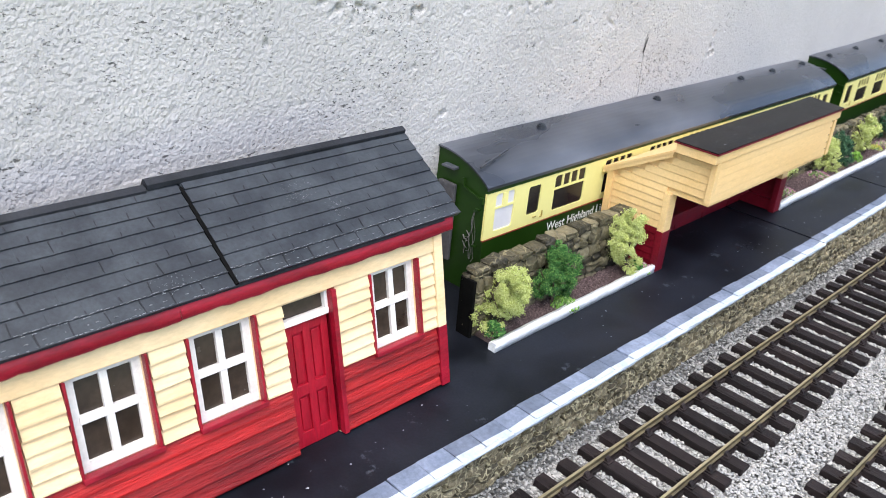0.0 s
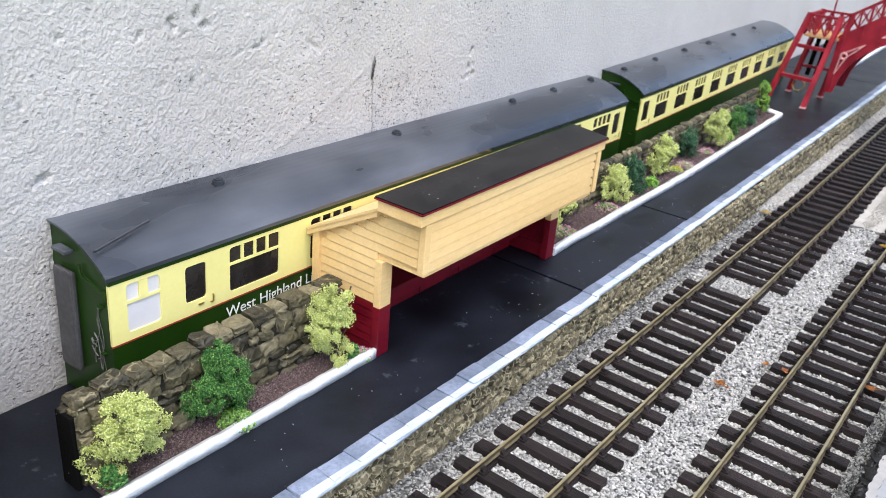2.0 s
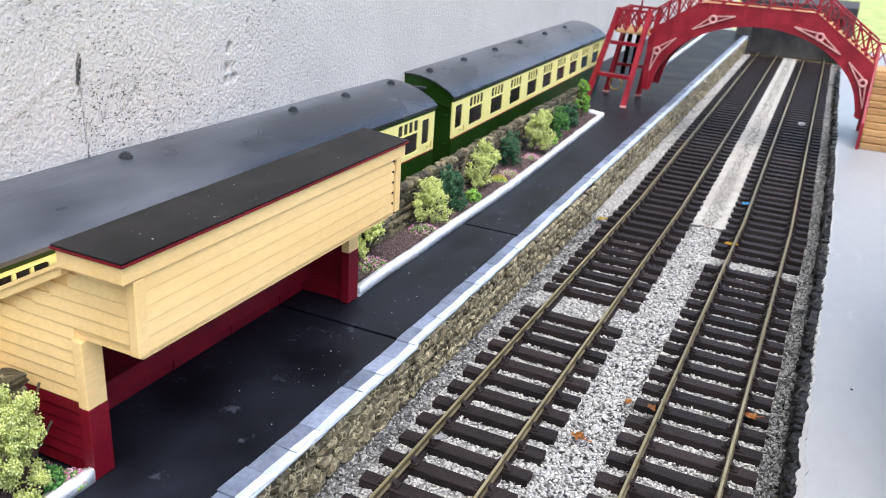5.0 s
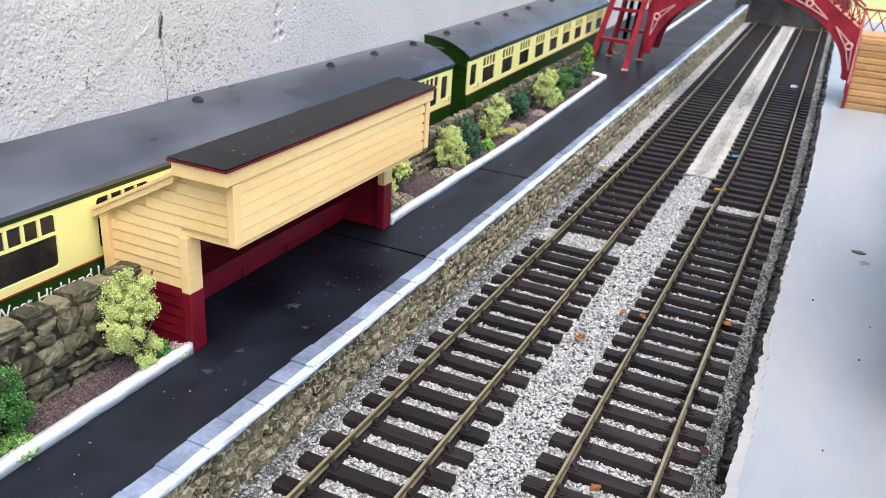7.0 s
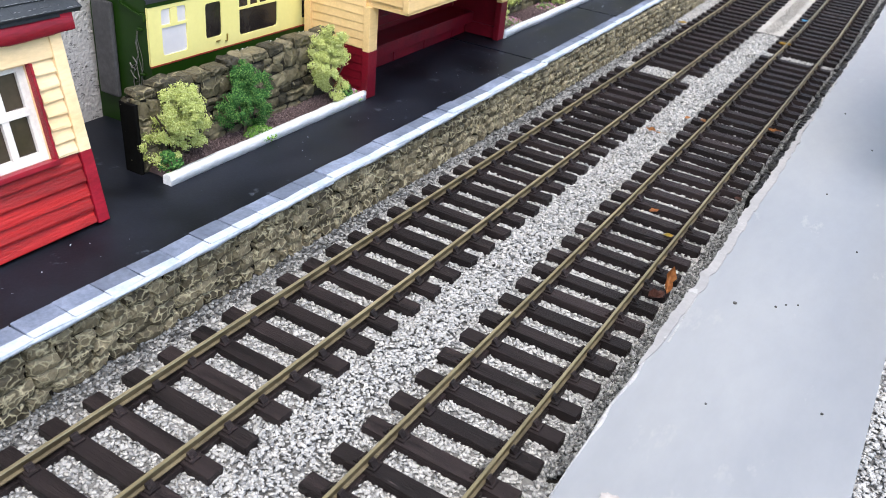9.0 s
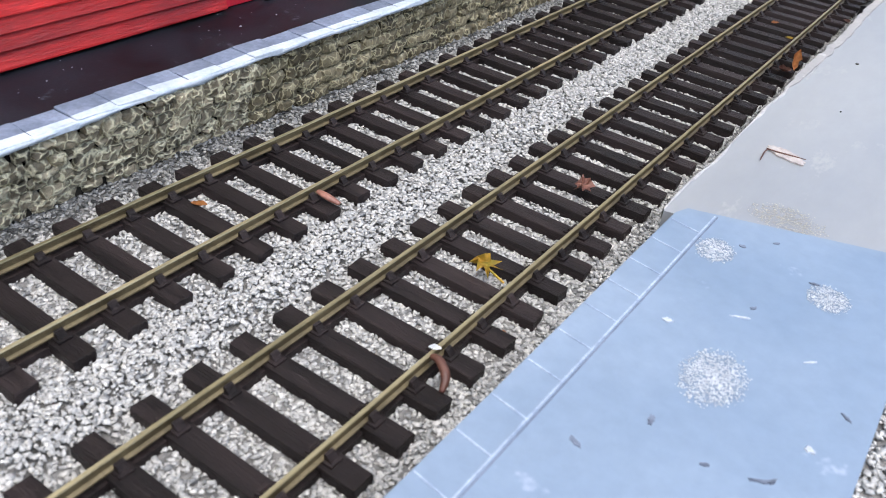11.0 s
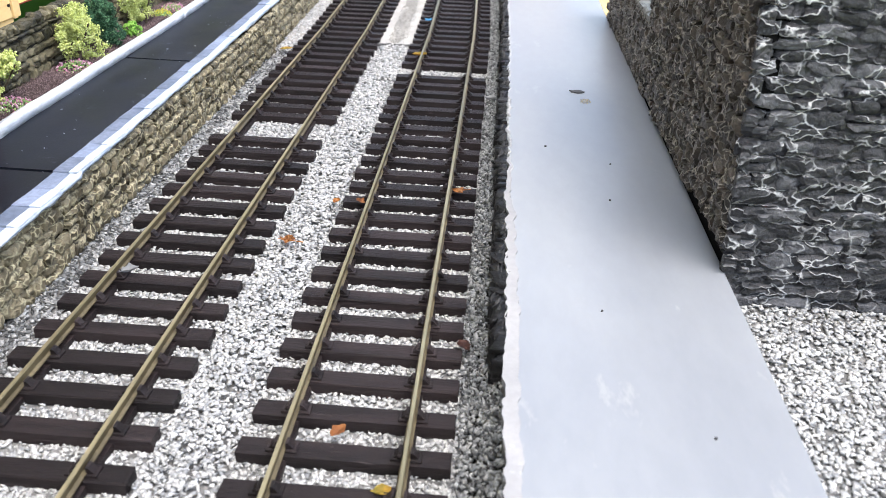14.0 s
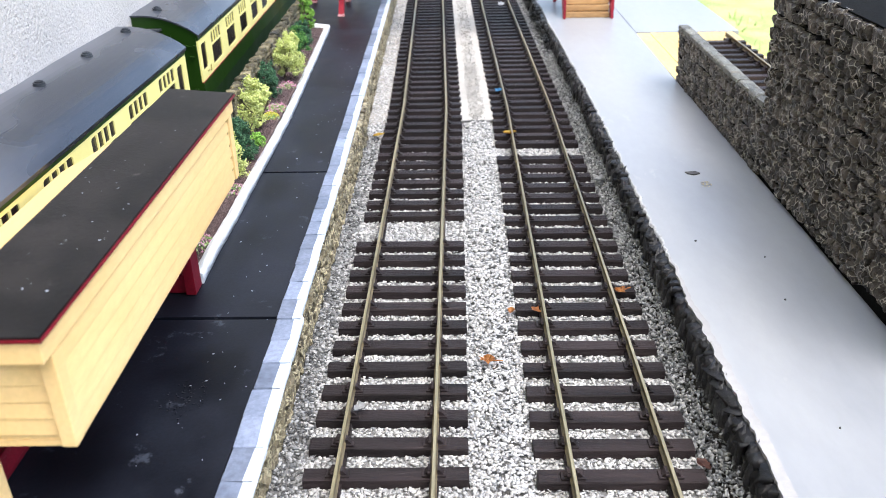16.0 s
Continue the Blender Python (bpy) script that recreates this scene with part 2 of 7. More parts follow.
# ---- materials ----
# the plaster's pits are dark colour in place of their shade
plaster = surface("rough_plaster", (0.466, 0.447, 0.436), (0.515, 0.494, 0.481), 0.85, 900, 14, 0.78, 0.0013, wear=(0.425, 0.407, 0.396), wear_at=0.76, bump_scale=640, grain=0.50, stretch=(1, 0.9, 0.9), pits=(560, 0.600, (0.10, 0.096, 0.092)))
pit_shade = surface("plaster_pit_shade", (0.035, 0.034, 0.033), (0.08, 0.078, 0.076), 0.9, 900, 200, 0)
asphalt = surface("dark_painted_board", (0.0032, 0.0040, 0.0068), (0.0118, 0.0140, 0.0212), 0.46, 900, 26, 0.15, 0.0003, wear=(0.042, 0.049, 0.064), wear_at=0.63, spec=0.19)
edge_slab = surface("blue_grey_slab", (0.110, 0.137, 0.195), (0.175, 0.208, 0.285), 0.7, 500, 60, 0.2, 0.0003, vary=0.22, wear=(0.29, 0.325, 0.41), wear_at=0.70)
white_paint = surface("white_paint", (0.70, 0.72, 0.755), (0.80, 0.815, 0.835), 0.6, 700, 60, 0.8, 0.0008, wear=(0.36, 0.37, 0.40), wear_at=0.70, grain=0.5, stretch=(1, 0.3, 1))
window_white = surface("ivory_gloss_paint", (0.68, 0.635, 0.60), (0.755, 0.72, 0.68), 0.5, 600, 50, 0.25, 0.0004, wear=(0.60, 0.50, 0.47), wear_at=0.76, grain=0.35)
lip_paint = surface("pale_blue_white_paint", (0.38, 0.44, 0.52), (0.49, 0.54, 0.605), 0.6, 600, 70, 0.25, 0.0004, wear=(0.28, 0.32, 0.40), wear_at=0.70, grain=0.5)
cream_paint = surface("cream_paint", (0.755, 0.505, 0.22), (0.805, 0.565, 0.27), 0.5, 800, 40, 0.1, 0.0002, vary=0.04, stretch=(1, 0.25, 1), grain=0.25)
pale_cream = surface("pale_cream_paint", (0.735, 0.525, 0.285), (0.79, 0.615, 0.375), 0.55, 800, 60, 0.2, 0.0004, vary=0.05, stretch=(1, 0.3, 1), grain=0.35)
red_paint = surface("brushed_red_paint", (0.19, 0.003, 0.006), (0.41, 0.010, 0.010), 0.40, 1100, 120, 0.8, 0.0008, vary=0.16, wear=(0.62, 0.24, 0.21), wear_at=0.70, stretch=(1, 0.10, 1))
crimson = surface("brushed_crimson_paint", (0.20, 0.002, 0.012), (0.33, 0.006, 0.022), 0.4, 900, 90, 0.5, 0.0006, vary=0.1, wear=(0.5, 0.22, 0.22), wear_at=0.70, stretch=(1, 0.3, 1))
door_red = surface("door_red_paint", (0.22, 0.002, 0.011), (0.36, 0.004, 0.019), 0.4, 900, 90, 0.5, 0.0005, wear=(0.55, 0.20, 0.20), wear_at=0.76, stretch=(1, 1, 0.25))
dark_red = surface("maroon_paint", (0.12, 0.002, 0.010), (0.19, 0.005, 0.015), 0.4, 900, 60, 0.2, 0.0003, vary=0.1, wear=(0.4, 0.17, 0.15), wear_at=0.80)
bridge_red = surface("bridge_red_paint", (0.19, 0.004, 0.015), (0.29, 0.011, 0.025), 0.4, 900, 60, 0.2, 0.0003, wear=(0.42, 0.12, 0.13), wear_at=0.70)
bridge_pink = surface("dry_brushed_pink", (0.55, 0.25, 0.25), (0.66, 0.36, 0.35), 0.6, 900, 120, 0.2, 0.0003)
slate = surface("slate_grey_card", (0.021, 0.025, 0.032), (0.042, 0.049, 0.058), 0.5, 700, 70, 0.3, 0.0003, vary=0.05, wear=(0.09, 0.095, 0.105), wear_at=0.72, spec=0.3)
slate_brush = surface("dry_brushed_white", (0.10, 0.105, 0.115), (0.30, 0.31, 0.33), 0.8, 1500, 300, 0.2, 0.0002)
slate_dark = surface("ridge_board", (0.008, 0.009, 0.012), (0.02, 0.022, 0.028), 0.55, 700, 70, 0.4, 0.0006, spec=0.25)
felt = surface("black_roof_felt", (0.005, 0.0045, 0.0048), (0.018, 0.016, 0.0155), 0.46, 900, 45, 0.25, 0.0004, wear=(0.048, 0.044, 0.043), wear_at=0.65, spec=0.13)
# the roof's cloudy tones paint weathering and glossy reflections alike
coach_grey = surface("coach_roof_grey", (0.024, 0.028, 0.037), (0.110, 0.119, 0.140), 0.30, 70, 16, 0.02, 0.0002, wear=(0.14, 0.147, 0.163), wear_at=0.74, grain=0.42, stretch=(1, 0.4, 1), spec=0.35)
coach_cream = surface("coach_cream", (0.77, 0.70, 0.26), (0.80, 0.73, 0.29), 0.35, 500, 30, 0.02, 0.0001, grain=0.08)
web_grey = surface("dusty_web", (0.085, 0.09, 0.08), (0.19, 0.19, 0.175), 0.9, 900, 200, 0.2)
coach_green = surface("coach_dark_green", (0.009, 0.03, 0.003), (0.014, 0.042, 0.005), 0.35, 500, 30, 0.04, 0.0002, grain=0.3, spec=0.22)
coach_line = surface("coach_red_line", (0.25, 0.03, 0.02), (0.28, 0.04, 0.02), 0.5, 500, 30, 0)
glass_dark = surface("dark_glazing", (0.012, 0.010, 0.010), (0.03, 0.026, 0.024), 0.15, 300, 40, 0.0, spec=0.5)
glass_brown = surface("brown_glazing", (0.028, 0.018, 0.012), (0.048, 0.033, 0.024), 0.22, 300, 60, 0.0, spec=0.5)
glass_white = surface("white_blind", (0.62, 0.60, 0.62), (0.66, 0.64, 0.66), 0.5, 300, 60, 0, grain=0.1)
sleeper_mat = surface("sleeper_plastic", (0.0076, 0.0050, 0.0051), (0.0225, 0.0155, 0.0156), 0.50, 1300, 160, 1.0, 0.0008, vary=0.32, wear=(0.058, 0.045, 0.045), wear_at=0.64, stretch=(0.10, 1, 1), spec=0.22)
rail_side = surface("rusty_rail", (0.088, 0.068, 0.036), (0.165, 0.132, 0.072), 0.5, 900, 60, 0.1, 0.0002, metal=0.4)
rail_top = surface("worn_rail_head", (0.30, 0.255, 0.145), (0.48, 0.41, 0.255), 0.40, 900, 40, 0.05, 0.0002, metal=0.7, stretch=(1, 0.1, 1))
ballast_bed = surface("ballast_bed", (0.115, 0.113, 0.110), (0.21, 0.207, 0.201), 0.9, 420, 60, 0.8, 0.0015)
ballast_mat = tones("granite_chips", [(0.0, (0.17, 0.173, 0.174)), (0.14, (0.29, 0.292, 0.288)), (0.4, (0.385, 0.384, 0.373)), (0.8, (0.455, 0.451, 0.436)), (1.0, (0.545, 0.538, 0.52))], 0.55, mottle=0.45)
ballast_cream = tones("cream_grit", [(0.0, (0.27, 0.26, 0.238)), (0.2, (0.325, 0.312, 0.286)), (1.0, (0.40, 0.385, 0.355))], 0.85, mottle=0.2)
sand_bed = surface("cream_grit_bed", (0.305, 0.292, 0.268), (0.38, 0.365, 0.336), 0.9, 700, 50, 0.5, 0.0006, grain=0.4)
ballast_dark = tones("stained_shaded_chips", [(0.0, (0.04, 0.04, 0.04)), (0.4, (0.17, 0.173, 0.17)), (1.0, (0.42, 0.42, 0.405))], 0.75, mottle=0.5)
stone_olive = tones("olive_rubble", [(0.0, (0.064, 0.051, 0.031)), (0.5, (0.146, 0.120, 0.072)), (1.0, (0.26, 0.215, 0.132))], 0.55, 0.9, 0.0010, 520, 'object', (0.54, 0.475, 0.30), 270, (0.01, 0.12), (0.36, 0.57))
stone_olive_j = tones("olive_rubble_far", [(0.0, (0.064, 0.051, 0.031)), (0.5, (0.146, 0.120, 0.072)), (1.0, (0.26, 0.215, 0.132))], 0.55, 0.9, 0.0010, 520, 'island', (0.54, 0.475, 0.30), 270, (0.01, 0.12), (0.36, 0.57))
stone_veined = tones("veined_dark_stone", [(0.0, (0.125, 0.104, 0.072)), (0.5, (0.27, 0.226, 0.155)), (1.0, (0.46, 0.39, 0.27))], 0.5, 1.0, 0.0014, 520, 'object', (0.78, 0.71, 0.50), 245, (0.005, 0.15), (0.28, 0.48))
stone_veined_j = tones("veined_dark_stone_near", [(0.0, (0.125, 0.104, 0.072)), (0.5, (0.27, 0.226, 0.155)), (1.0, (0.46, 0.39, 0.27))], 0.5, 1.0, 0.0014, 520, 'island', (0.78, 0.71, 0.50), 245, (0.005, 0.15), (0.28, 0.48))
stone_garden = tones("garden_wall_stone", [(0.0, (0.026, 0.024, 0.017)), (0.3, (0.060, 0.052, 0.030)), (0.7, (0.125, 0.107, 0.061)), (1.0, (0.21, 0.182, 0.110))], 0.6, 1.0, 0.0014, 210, 'object', (0.36, 0.315, 0.185), 165, (0.0, 0.085), (0.50, 0.70), mottle=1.0)
stone_garden_j = tones("garden_wall_back_stone", [(0.0, (0.026, 0.024, 0.017)), (0.3, (0.060, 0.052, 0.030)), (0.7, (0.125, 0.107, 0.061)), (1.0, (0.21, 0.182, 0.110))], 0.6, 1.0, 0.0014, 210, 'island', (0.36, 0.315, 0.185), 165, (0.0, 0.085), (0.50, 0.70), mottle=1.0)
stone_black = tones("black_rubble", [(0.0, (0.022, 0.0175, 0.0130)), (0.5, (0.055, 0.0440, 0.0330)), (1.0, (0.120, 0.0980, 0.0750))], 0.40, 1.0, 0.0014, 480, 'object', (0.46, 0.42, 0.355), 215, (0.0, 0.062), (0.36, 0.56))
stone_course = tones("coursed_dark_stone", [(0.0, (0.013, 0.013, 0.0145)), (0.5, (0.038, 0.038, 0.041)), (1.0, (0.095, 0.095, 0.100))], 0.36, 1.0, 0.0018, 460, 'object', (0.54, 0.54, 0.53), 180, (0.0, 0.055), (0.40, 0.58), (0.50, 1, 1.2))
cope_mat = surface("smooth_dark_coping", (0.065, 0.063, 0.051), (0.165, 0.16, 0.135), 0.5, 700, 120, 0.8, 0.0010, vary=0.2, wear=(0.36, 0.355, 0.31), wear_at=0.60)
stone_black_j = tones("black_rubble_edge", [(0.0, (0.005, 0.005, 0.006)), (0.6, (0.012, 0.012, 0.0135)), (1.0, (0.034, 0.034, 0.036))], 0.36, 0.8, 0.0009, 480)
mortar = surface("dark_mortar", (0.012, 0.010, 0.007), (0.025, 0.021, 0.015), 0.9, 600, 90, 0.4, 0.0006)
mortar_shade_black = surface("black_mortar_and_shade", (0.003, 0.003, 0.003), (0.006, 0.006, 0.0058), 0.9, 600, 90, 0.4, 0.0006, spec=0.06)
slab_grey = surface("grey_painted_board", (0.213, 0.224, 0.241), (0.264, 0.273, 0.282), 0.38, 160, 15, 0.04, 0.0003, wear=(0.272, 0.276, 0.280), wear_at=0.62, grain=0.14, stretch=(1.0, 0.4, 1))
slab_blue = surface("blue_grey_board", (0.143, 0.196, 0.274), (0.188, 0.244, 0.325), 0.42, 200, 14, 0.03, 0.0003, wear=(0.255, 0.305, 0.40), wear_at=0.66, grain=0.25)
torn_pale = surface("off_white_card", (0.250, 0.248, 0.250), (0.290, 0.285, 0.285), 0.8, 300, 40, 0.3, 0.0004, wear=(0.34, 0.34, 0.34), wear_at=0.62, grain=0.3)
torn = surface("torn_white_card", (0.30, 0.305, 0.31), (0.39, 0.39, 0.39), 0.85, 500, 60, 0.4, 0.0006)
soil = tones("mauve_soil", [(0.0, (0.055, 0.036, 0.036)), (0.5, (0.115, 0.076, 0.076)), (1.0, (0.27, 0.20, 0.195))], 0.9)
soil_fine = surface("mauve_earth", (0.078, 0.051, 0.051), (0.145, 0.102, 0.102), 0.9, 1600, 130, 0.8, 0.0008, wear=(0.34, 0.26, 0.25), wear_at=0.64)
leaf_yellow = tones("yellow_green_foam", [(0.0, (0.34, 0.40, 0.10)), (0.5, (0.54, 0.61, 0.19)), (1.0, (0.72, 0.77, 0.36))], 0.9, 0.2, mottle=0.5)
leaf_green = tones("mid_green_foam", [(0.0, (0.02, 0.085, 0.018)), (0.6, (0.06, 0.20, 0.045)), (1.0, (0.22, 0.40, 0.10))], 0.9, 0.2)
leaf_dark = tones("dark_green_foam", [(0.0, (0.014, 0.05, 0.025)), (0.6, (0.04, 0.12, 0.06)), (1.0, (0.12, 0.24, 0.12))], 0.9, 0.2)
leaf_lime = tones("lime_foam", [(0.0, (0.10, 0.24, 0.03)), (0.6, (0.2, 0.42, 0.06)), (1.0, (0.34, 0.56, 0.12))], 0.9, 0.2)
leaf_mid = tones("fresh_green_foam", [(0.0, (0.13, 0.25, 0.08)), (0.6, (0.30, 0.45, 0.16)), (1.0, (0.50, 0.62, 0.28))], 0.9, 0.2)
petal_pink = tones("pink_petals", [(0.0, (0.4, 0.12, 0.2)), (0.6, (0.6, 0.3, 0.42)), (1.0, (0.75, 0.6, 0.65))], 0.8, 0.1)
petal_yellow = tones("yellow_petals", [(0.0, (0.45, 0.42, 0.03)), (1.0, (0.75, 0.68, 0.08))], 0.8, 0.1)
bark = surface("twig_bark", (0.05, 0.035, 0.02), (0.09, 0.065, 0.04), 0.9, 900, 90, 0.5)
tread_wood = surface("stained_stair_wood", (0.34, 0.19, 0.075), (0.46, 0.275, 0.12), 0.6, 900, 80, 0.3, vary=0.15, stretch=(0.2, 1, 1))
plywood = surface("yellow_plywood", (0.55, 0.40, 0.15), (0.66, 0.50, 0.22), 0.7, 500, 30, 0.2, stretch=(1, 0.2, 1))
leaf_brown = surface("dry_brown_leaf", (0.28, 0.10, 0.03), (0.45, 0.19, 0.05), 0.6, 900, 200, 0.4)
leaf_gold = surface("golden_leaf", (0.30, 0.24, 0.03), (0.50, 0.29, 0.035), 0.6, 900, 260, 0.6)
husk = surface("brown_husk", (0.062, 0.024, 0.017), (0.105, 0.042, 0.029), 0.5, 900, 200, 0.2)
lawn_mat = tones("lawn_blades", [(0.0, (0.16, 0.24, 0.05)), (0.6, (0.34, 0.44, 0.12)), (1.0, (0.52, 0.60, 0.24))], 0.9)
lawn_bed = surface("lawn_ground", (0.22, 0.28, 0.08), (0.40, 0.44, 0.16), 0.9, 60, 5, 0.5, 0.01, wear=(0.34, 0.28, 0.18), wear_at=0.60)
black_void = surface("dark_portal", (0.02, 0.02, 0.022), (0.05, 0.05, 0.052), 0.8, 300, 40, 0.2)
lettering = surface("white_lettering", (0.8, 0.82, 0.8), (0.85, 0.86, 0.85), 0.5, 500, 40, 0)
brass = surface("brass", (0.5, 0.38, 0.12), (0.6, 0.45, 0.18), 0.35, 500, 40, 0, metal=0.9)
bellows = surface("grey_bellows", (0.045, 0.045, 0.05), (0.08, 0.08, 0.085), 0.7, 500, 40, 0.1)

# ---- the garden wall behind the layout ----
def wall_x(y):
    return -0.153 - 0.031 * y


def build_wall():
    core = prism([(wall_x(-1.0) - 0.006, -1.0), (wall_x(3.2) - 0.006, 3.2), (wall_x(3.2) - 0.16, 3.2), (wall_x(-1.0) - 0.16, -1.0)], -0.8, 1.1, 'z')
    w = new("wall_west", mesh_of("wall_west", core, plaster))
    tagged(w, "rough grey-white rendered masonry wall with pits and gouges", "wall", kind="structure")
    r = np.random.default_rng(3)
    ys = np.concatenate([np.linspace(-1.0, -0.12, 45)[:-1], np.linspace(-0.12, 0.398, 497)[:-1], np.linspace(0.398, 0.414, 65)[:-1], np.linspace(0.414, 0.60, 178)[:-1], np.linspace(0.60, 0.95, 160)[:-1], np.linspace(0.95, 3.2, 200)])
    zs = np.concatenate([np.linspace(-0.8, 0.03, 14)[:-1], np.linspace(0.03, 0.26, 205)[:-1], np.linspace(0.27, 1.1, 30)])
    Y, Z = np.meshgrid(ys, zs, indexing='ij')
    rough = np.clip((0.62 - Y) / 0.10, 0.25, 1.0) * np.clip(0.55 + 0.8 * value_noise(Y, Z, 0.09, r) + 0.5 * value_noise(Y, Z, 0.035, r), 0.10, 1.0)
    d = 0.0008 * value_noise(Y, Z, 0.06, r) + 0.00025 * value_noise(Y, Z, 0.02, r)
    d += rough * (0.00012 * value_noise(Y, Z, 0.007, r) + 0.00018 * value_noise(Y, Z * 1.2, 0.0042, r) + 0.00018 * value_noise(Y * 0.9, Z, 0.0026, r))
    pits = value_noise(Y, Z, 0.0045, r) + 0.6 * value_noise(Y, Z, 0.0022, r)
    d -= np.where(pits > 1.2, 0.0018 * np.clip((pits - 1.2) * 6, 0, 1), 0) * rough
    ragged = value_noise(Y, Z, 0.0035, r) + 0.6 * value_noise(Y, Z, 0.0018, r)
    for y, z, ry, rz, deep in [(0.4070, 0.1390, 0.0007, 0.0030, 0.0100), (0.4060, 0.1345, 0.0010, 0.0040, 0.0120), 
                               (0.282, 0.148, 0.014, 0.004, 0.0025), (0.268, 0.166, 0.020, 0.005, 0.0025), (0.235, 0.172, 0.010, 0.006, 0.003), (0.117, 0.134, 0.012, 0.005, 0.0025),
                               (0.157, 0.168, 0.016, 0.006, 0.0028), (0.09, 0.178, 0.018, 0.006, 0.0028), (0.172, 0.178, 0.012, 0.006, 0.0028)] + [(0.4062 + 0.0005 * math.sin(2.3 * i) + 0.0001 * i, 0.1285 - 0.0027 * i, 0.0004, 0.0014, 0.0030) for i in range(12)]:
        q = ((Y - y) / ry) ** 2 + ((Z - z) / rz) ** 2
        wide = 0.0 if ry < 0.002 else 0.8
        if ry < 0.002:
            d -= deep * np.clip(1.2 - q + 0.35 * ragged, 0, 1)
        else:
            d -= deep * np.clip(1.2 - q, 0, 1) * np.clip((ragged - wide) * 2.5, 0, 1)
    # patches of broken craters
    crater = value_noise(Y, Z, 0.0034, r) + 0.7 * value_noise(Y, Z, 0.0019, r)
    for y, z, ry, rz in ((0.150, 0.179, 0.016, 0.005), (0.159, 0.172, 0.006, 0.004), (0.113, 0.168, 0.006, 0.004), (0.094, 0.1745, 0.004, 0.002), (0.196, 0.172, 0.010, 0.005), (0.191, 0.149, 0.007, 0.004),
                         (0.215, 0.117, 0.006, 0.005), (0.124, 0.135, 0.012, 0.004), (0.285, 0.172, 0.016, 0.006), (0.318, 0.160, 0.014, 0.005), (0.505, 0.125, 0.014, 0.022), (0.425, 0.118, 0.014, 0.010)):
        near = np.clip(1.25 - ((Y - y) / ry) ** 2 - ((Z - z) / rz) ** 2, 0, 1)
        d -= 0.0026 * near * np.clip((crater - 0.62) * 4.0, 0, 1)
    # a trowel ridge and a scratch beside it
    for (ya, za), (yb, zb), wide, high in (((0.330, 0.1035), (0.404, 0.1385), 0.0012, 0.00035), ((0.353, 0.158), (0.366, 0.150), 0.0007, -0.0014)):
        L = math.hypot(yb - ya, zb - za)
        a, b = ((Y - ya) * (yb - ya) + (Z - za) * (zb - za)) / L, ((Y - ya) * (zb - za) - (Z - za) * (yb - ya)) / L
        d += high * np.exp(-(b / wide) ** 2) * np.clip(a / 0.006, 0, 1) * np.clip((L - a) / 0.006, 0, 1)
    X = wall_x(Y) + d
    n, m = Y.shape
    idx = np.arange(n * m).reshape(n, m)
    f = np.stack([idx[:-1, :-1], idx[1:, :-1], idx[1:, 1:], idx[:-1, 1:]], -1).reshape(-1, 4)
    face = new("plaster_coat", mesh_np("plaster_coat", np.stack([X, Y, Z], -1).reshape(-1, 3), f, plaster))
    hang(face, w)
    # broken pits and the crack: ragged clusters of dark chips that paint their inner shade
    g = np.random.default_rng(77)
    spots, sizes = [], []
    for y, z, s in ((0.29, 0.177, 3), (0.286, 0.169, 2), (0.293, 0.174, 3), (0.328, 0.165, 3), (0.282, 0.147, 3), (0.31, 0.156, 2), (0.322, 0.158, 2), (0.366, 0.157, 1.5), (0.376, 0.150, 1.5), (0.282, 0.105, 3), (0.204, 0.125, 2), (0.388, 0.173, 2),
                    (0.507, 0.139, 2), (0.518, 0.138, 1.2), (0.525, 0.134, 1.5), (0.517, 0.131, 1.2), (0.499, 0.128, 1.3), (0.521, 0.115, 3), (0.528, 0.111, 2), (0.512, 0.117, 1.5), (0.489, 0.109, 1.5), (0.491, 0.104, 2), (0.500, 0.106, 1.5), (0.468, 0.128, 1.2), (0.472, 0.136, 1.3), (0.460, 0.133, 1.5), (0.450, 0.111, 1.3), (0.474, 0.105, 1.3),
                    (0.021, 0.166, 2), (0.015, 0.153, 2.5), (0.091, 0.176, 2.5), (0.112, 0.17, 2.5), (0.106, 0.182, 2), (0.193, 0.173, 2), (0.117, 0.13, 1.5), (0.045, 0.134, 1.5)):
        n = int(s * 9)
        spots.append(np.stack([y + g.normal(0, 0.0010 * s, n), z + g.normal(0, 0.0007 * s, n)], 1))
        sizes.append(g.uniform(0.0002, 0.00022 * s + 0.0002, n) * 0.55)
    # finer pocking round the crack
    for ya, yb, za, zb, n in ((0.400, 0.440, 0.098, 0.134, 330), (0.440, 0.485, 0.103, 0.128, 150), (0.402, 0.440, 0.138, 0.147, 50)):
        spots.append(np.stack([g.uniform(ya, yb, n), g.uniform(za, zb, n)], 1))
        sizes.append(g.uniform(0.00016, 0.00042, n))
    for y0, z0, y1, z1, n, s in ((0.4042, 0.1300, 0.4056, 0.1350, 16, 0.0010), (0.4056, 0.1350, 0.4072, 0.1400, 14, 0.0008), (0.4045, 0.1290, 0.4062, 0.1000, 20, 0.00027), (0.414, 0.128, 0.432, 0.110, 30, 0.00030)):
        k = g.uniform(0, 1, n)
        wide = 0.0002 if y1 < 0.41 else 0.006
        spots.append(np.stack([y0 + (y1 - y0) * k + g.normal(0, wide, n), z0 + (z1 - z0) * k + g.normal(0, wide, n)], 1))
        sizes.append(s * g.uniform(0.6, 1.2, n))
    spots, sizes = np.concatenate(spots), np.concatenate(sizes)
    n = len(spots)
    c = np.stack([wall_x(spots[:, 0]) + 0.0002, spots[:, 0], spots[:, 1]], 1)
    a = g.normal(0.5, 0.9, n)
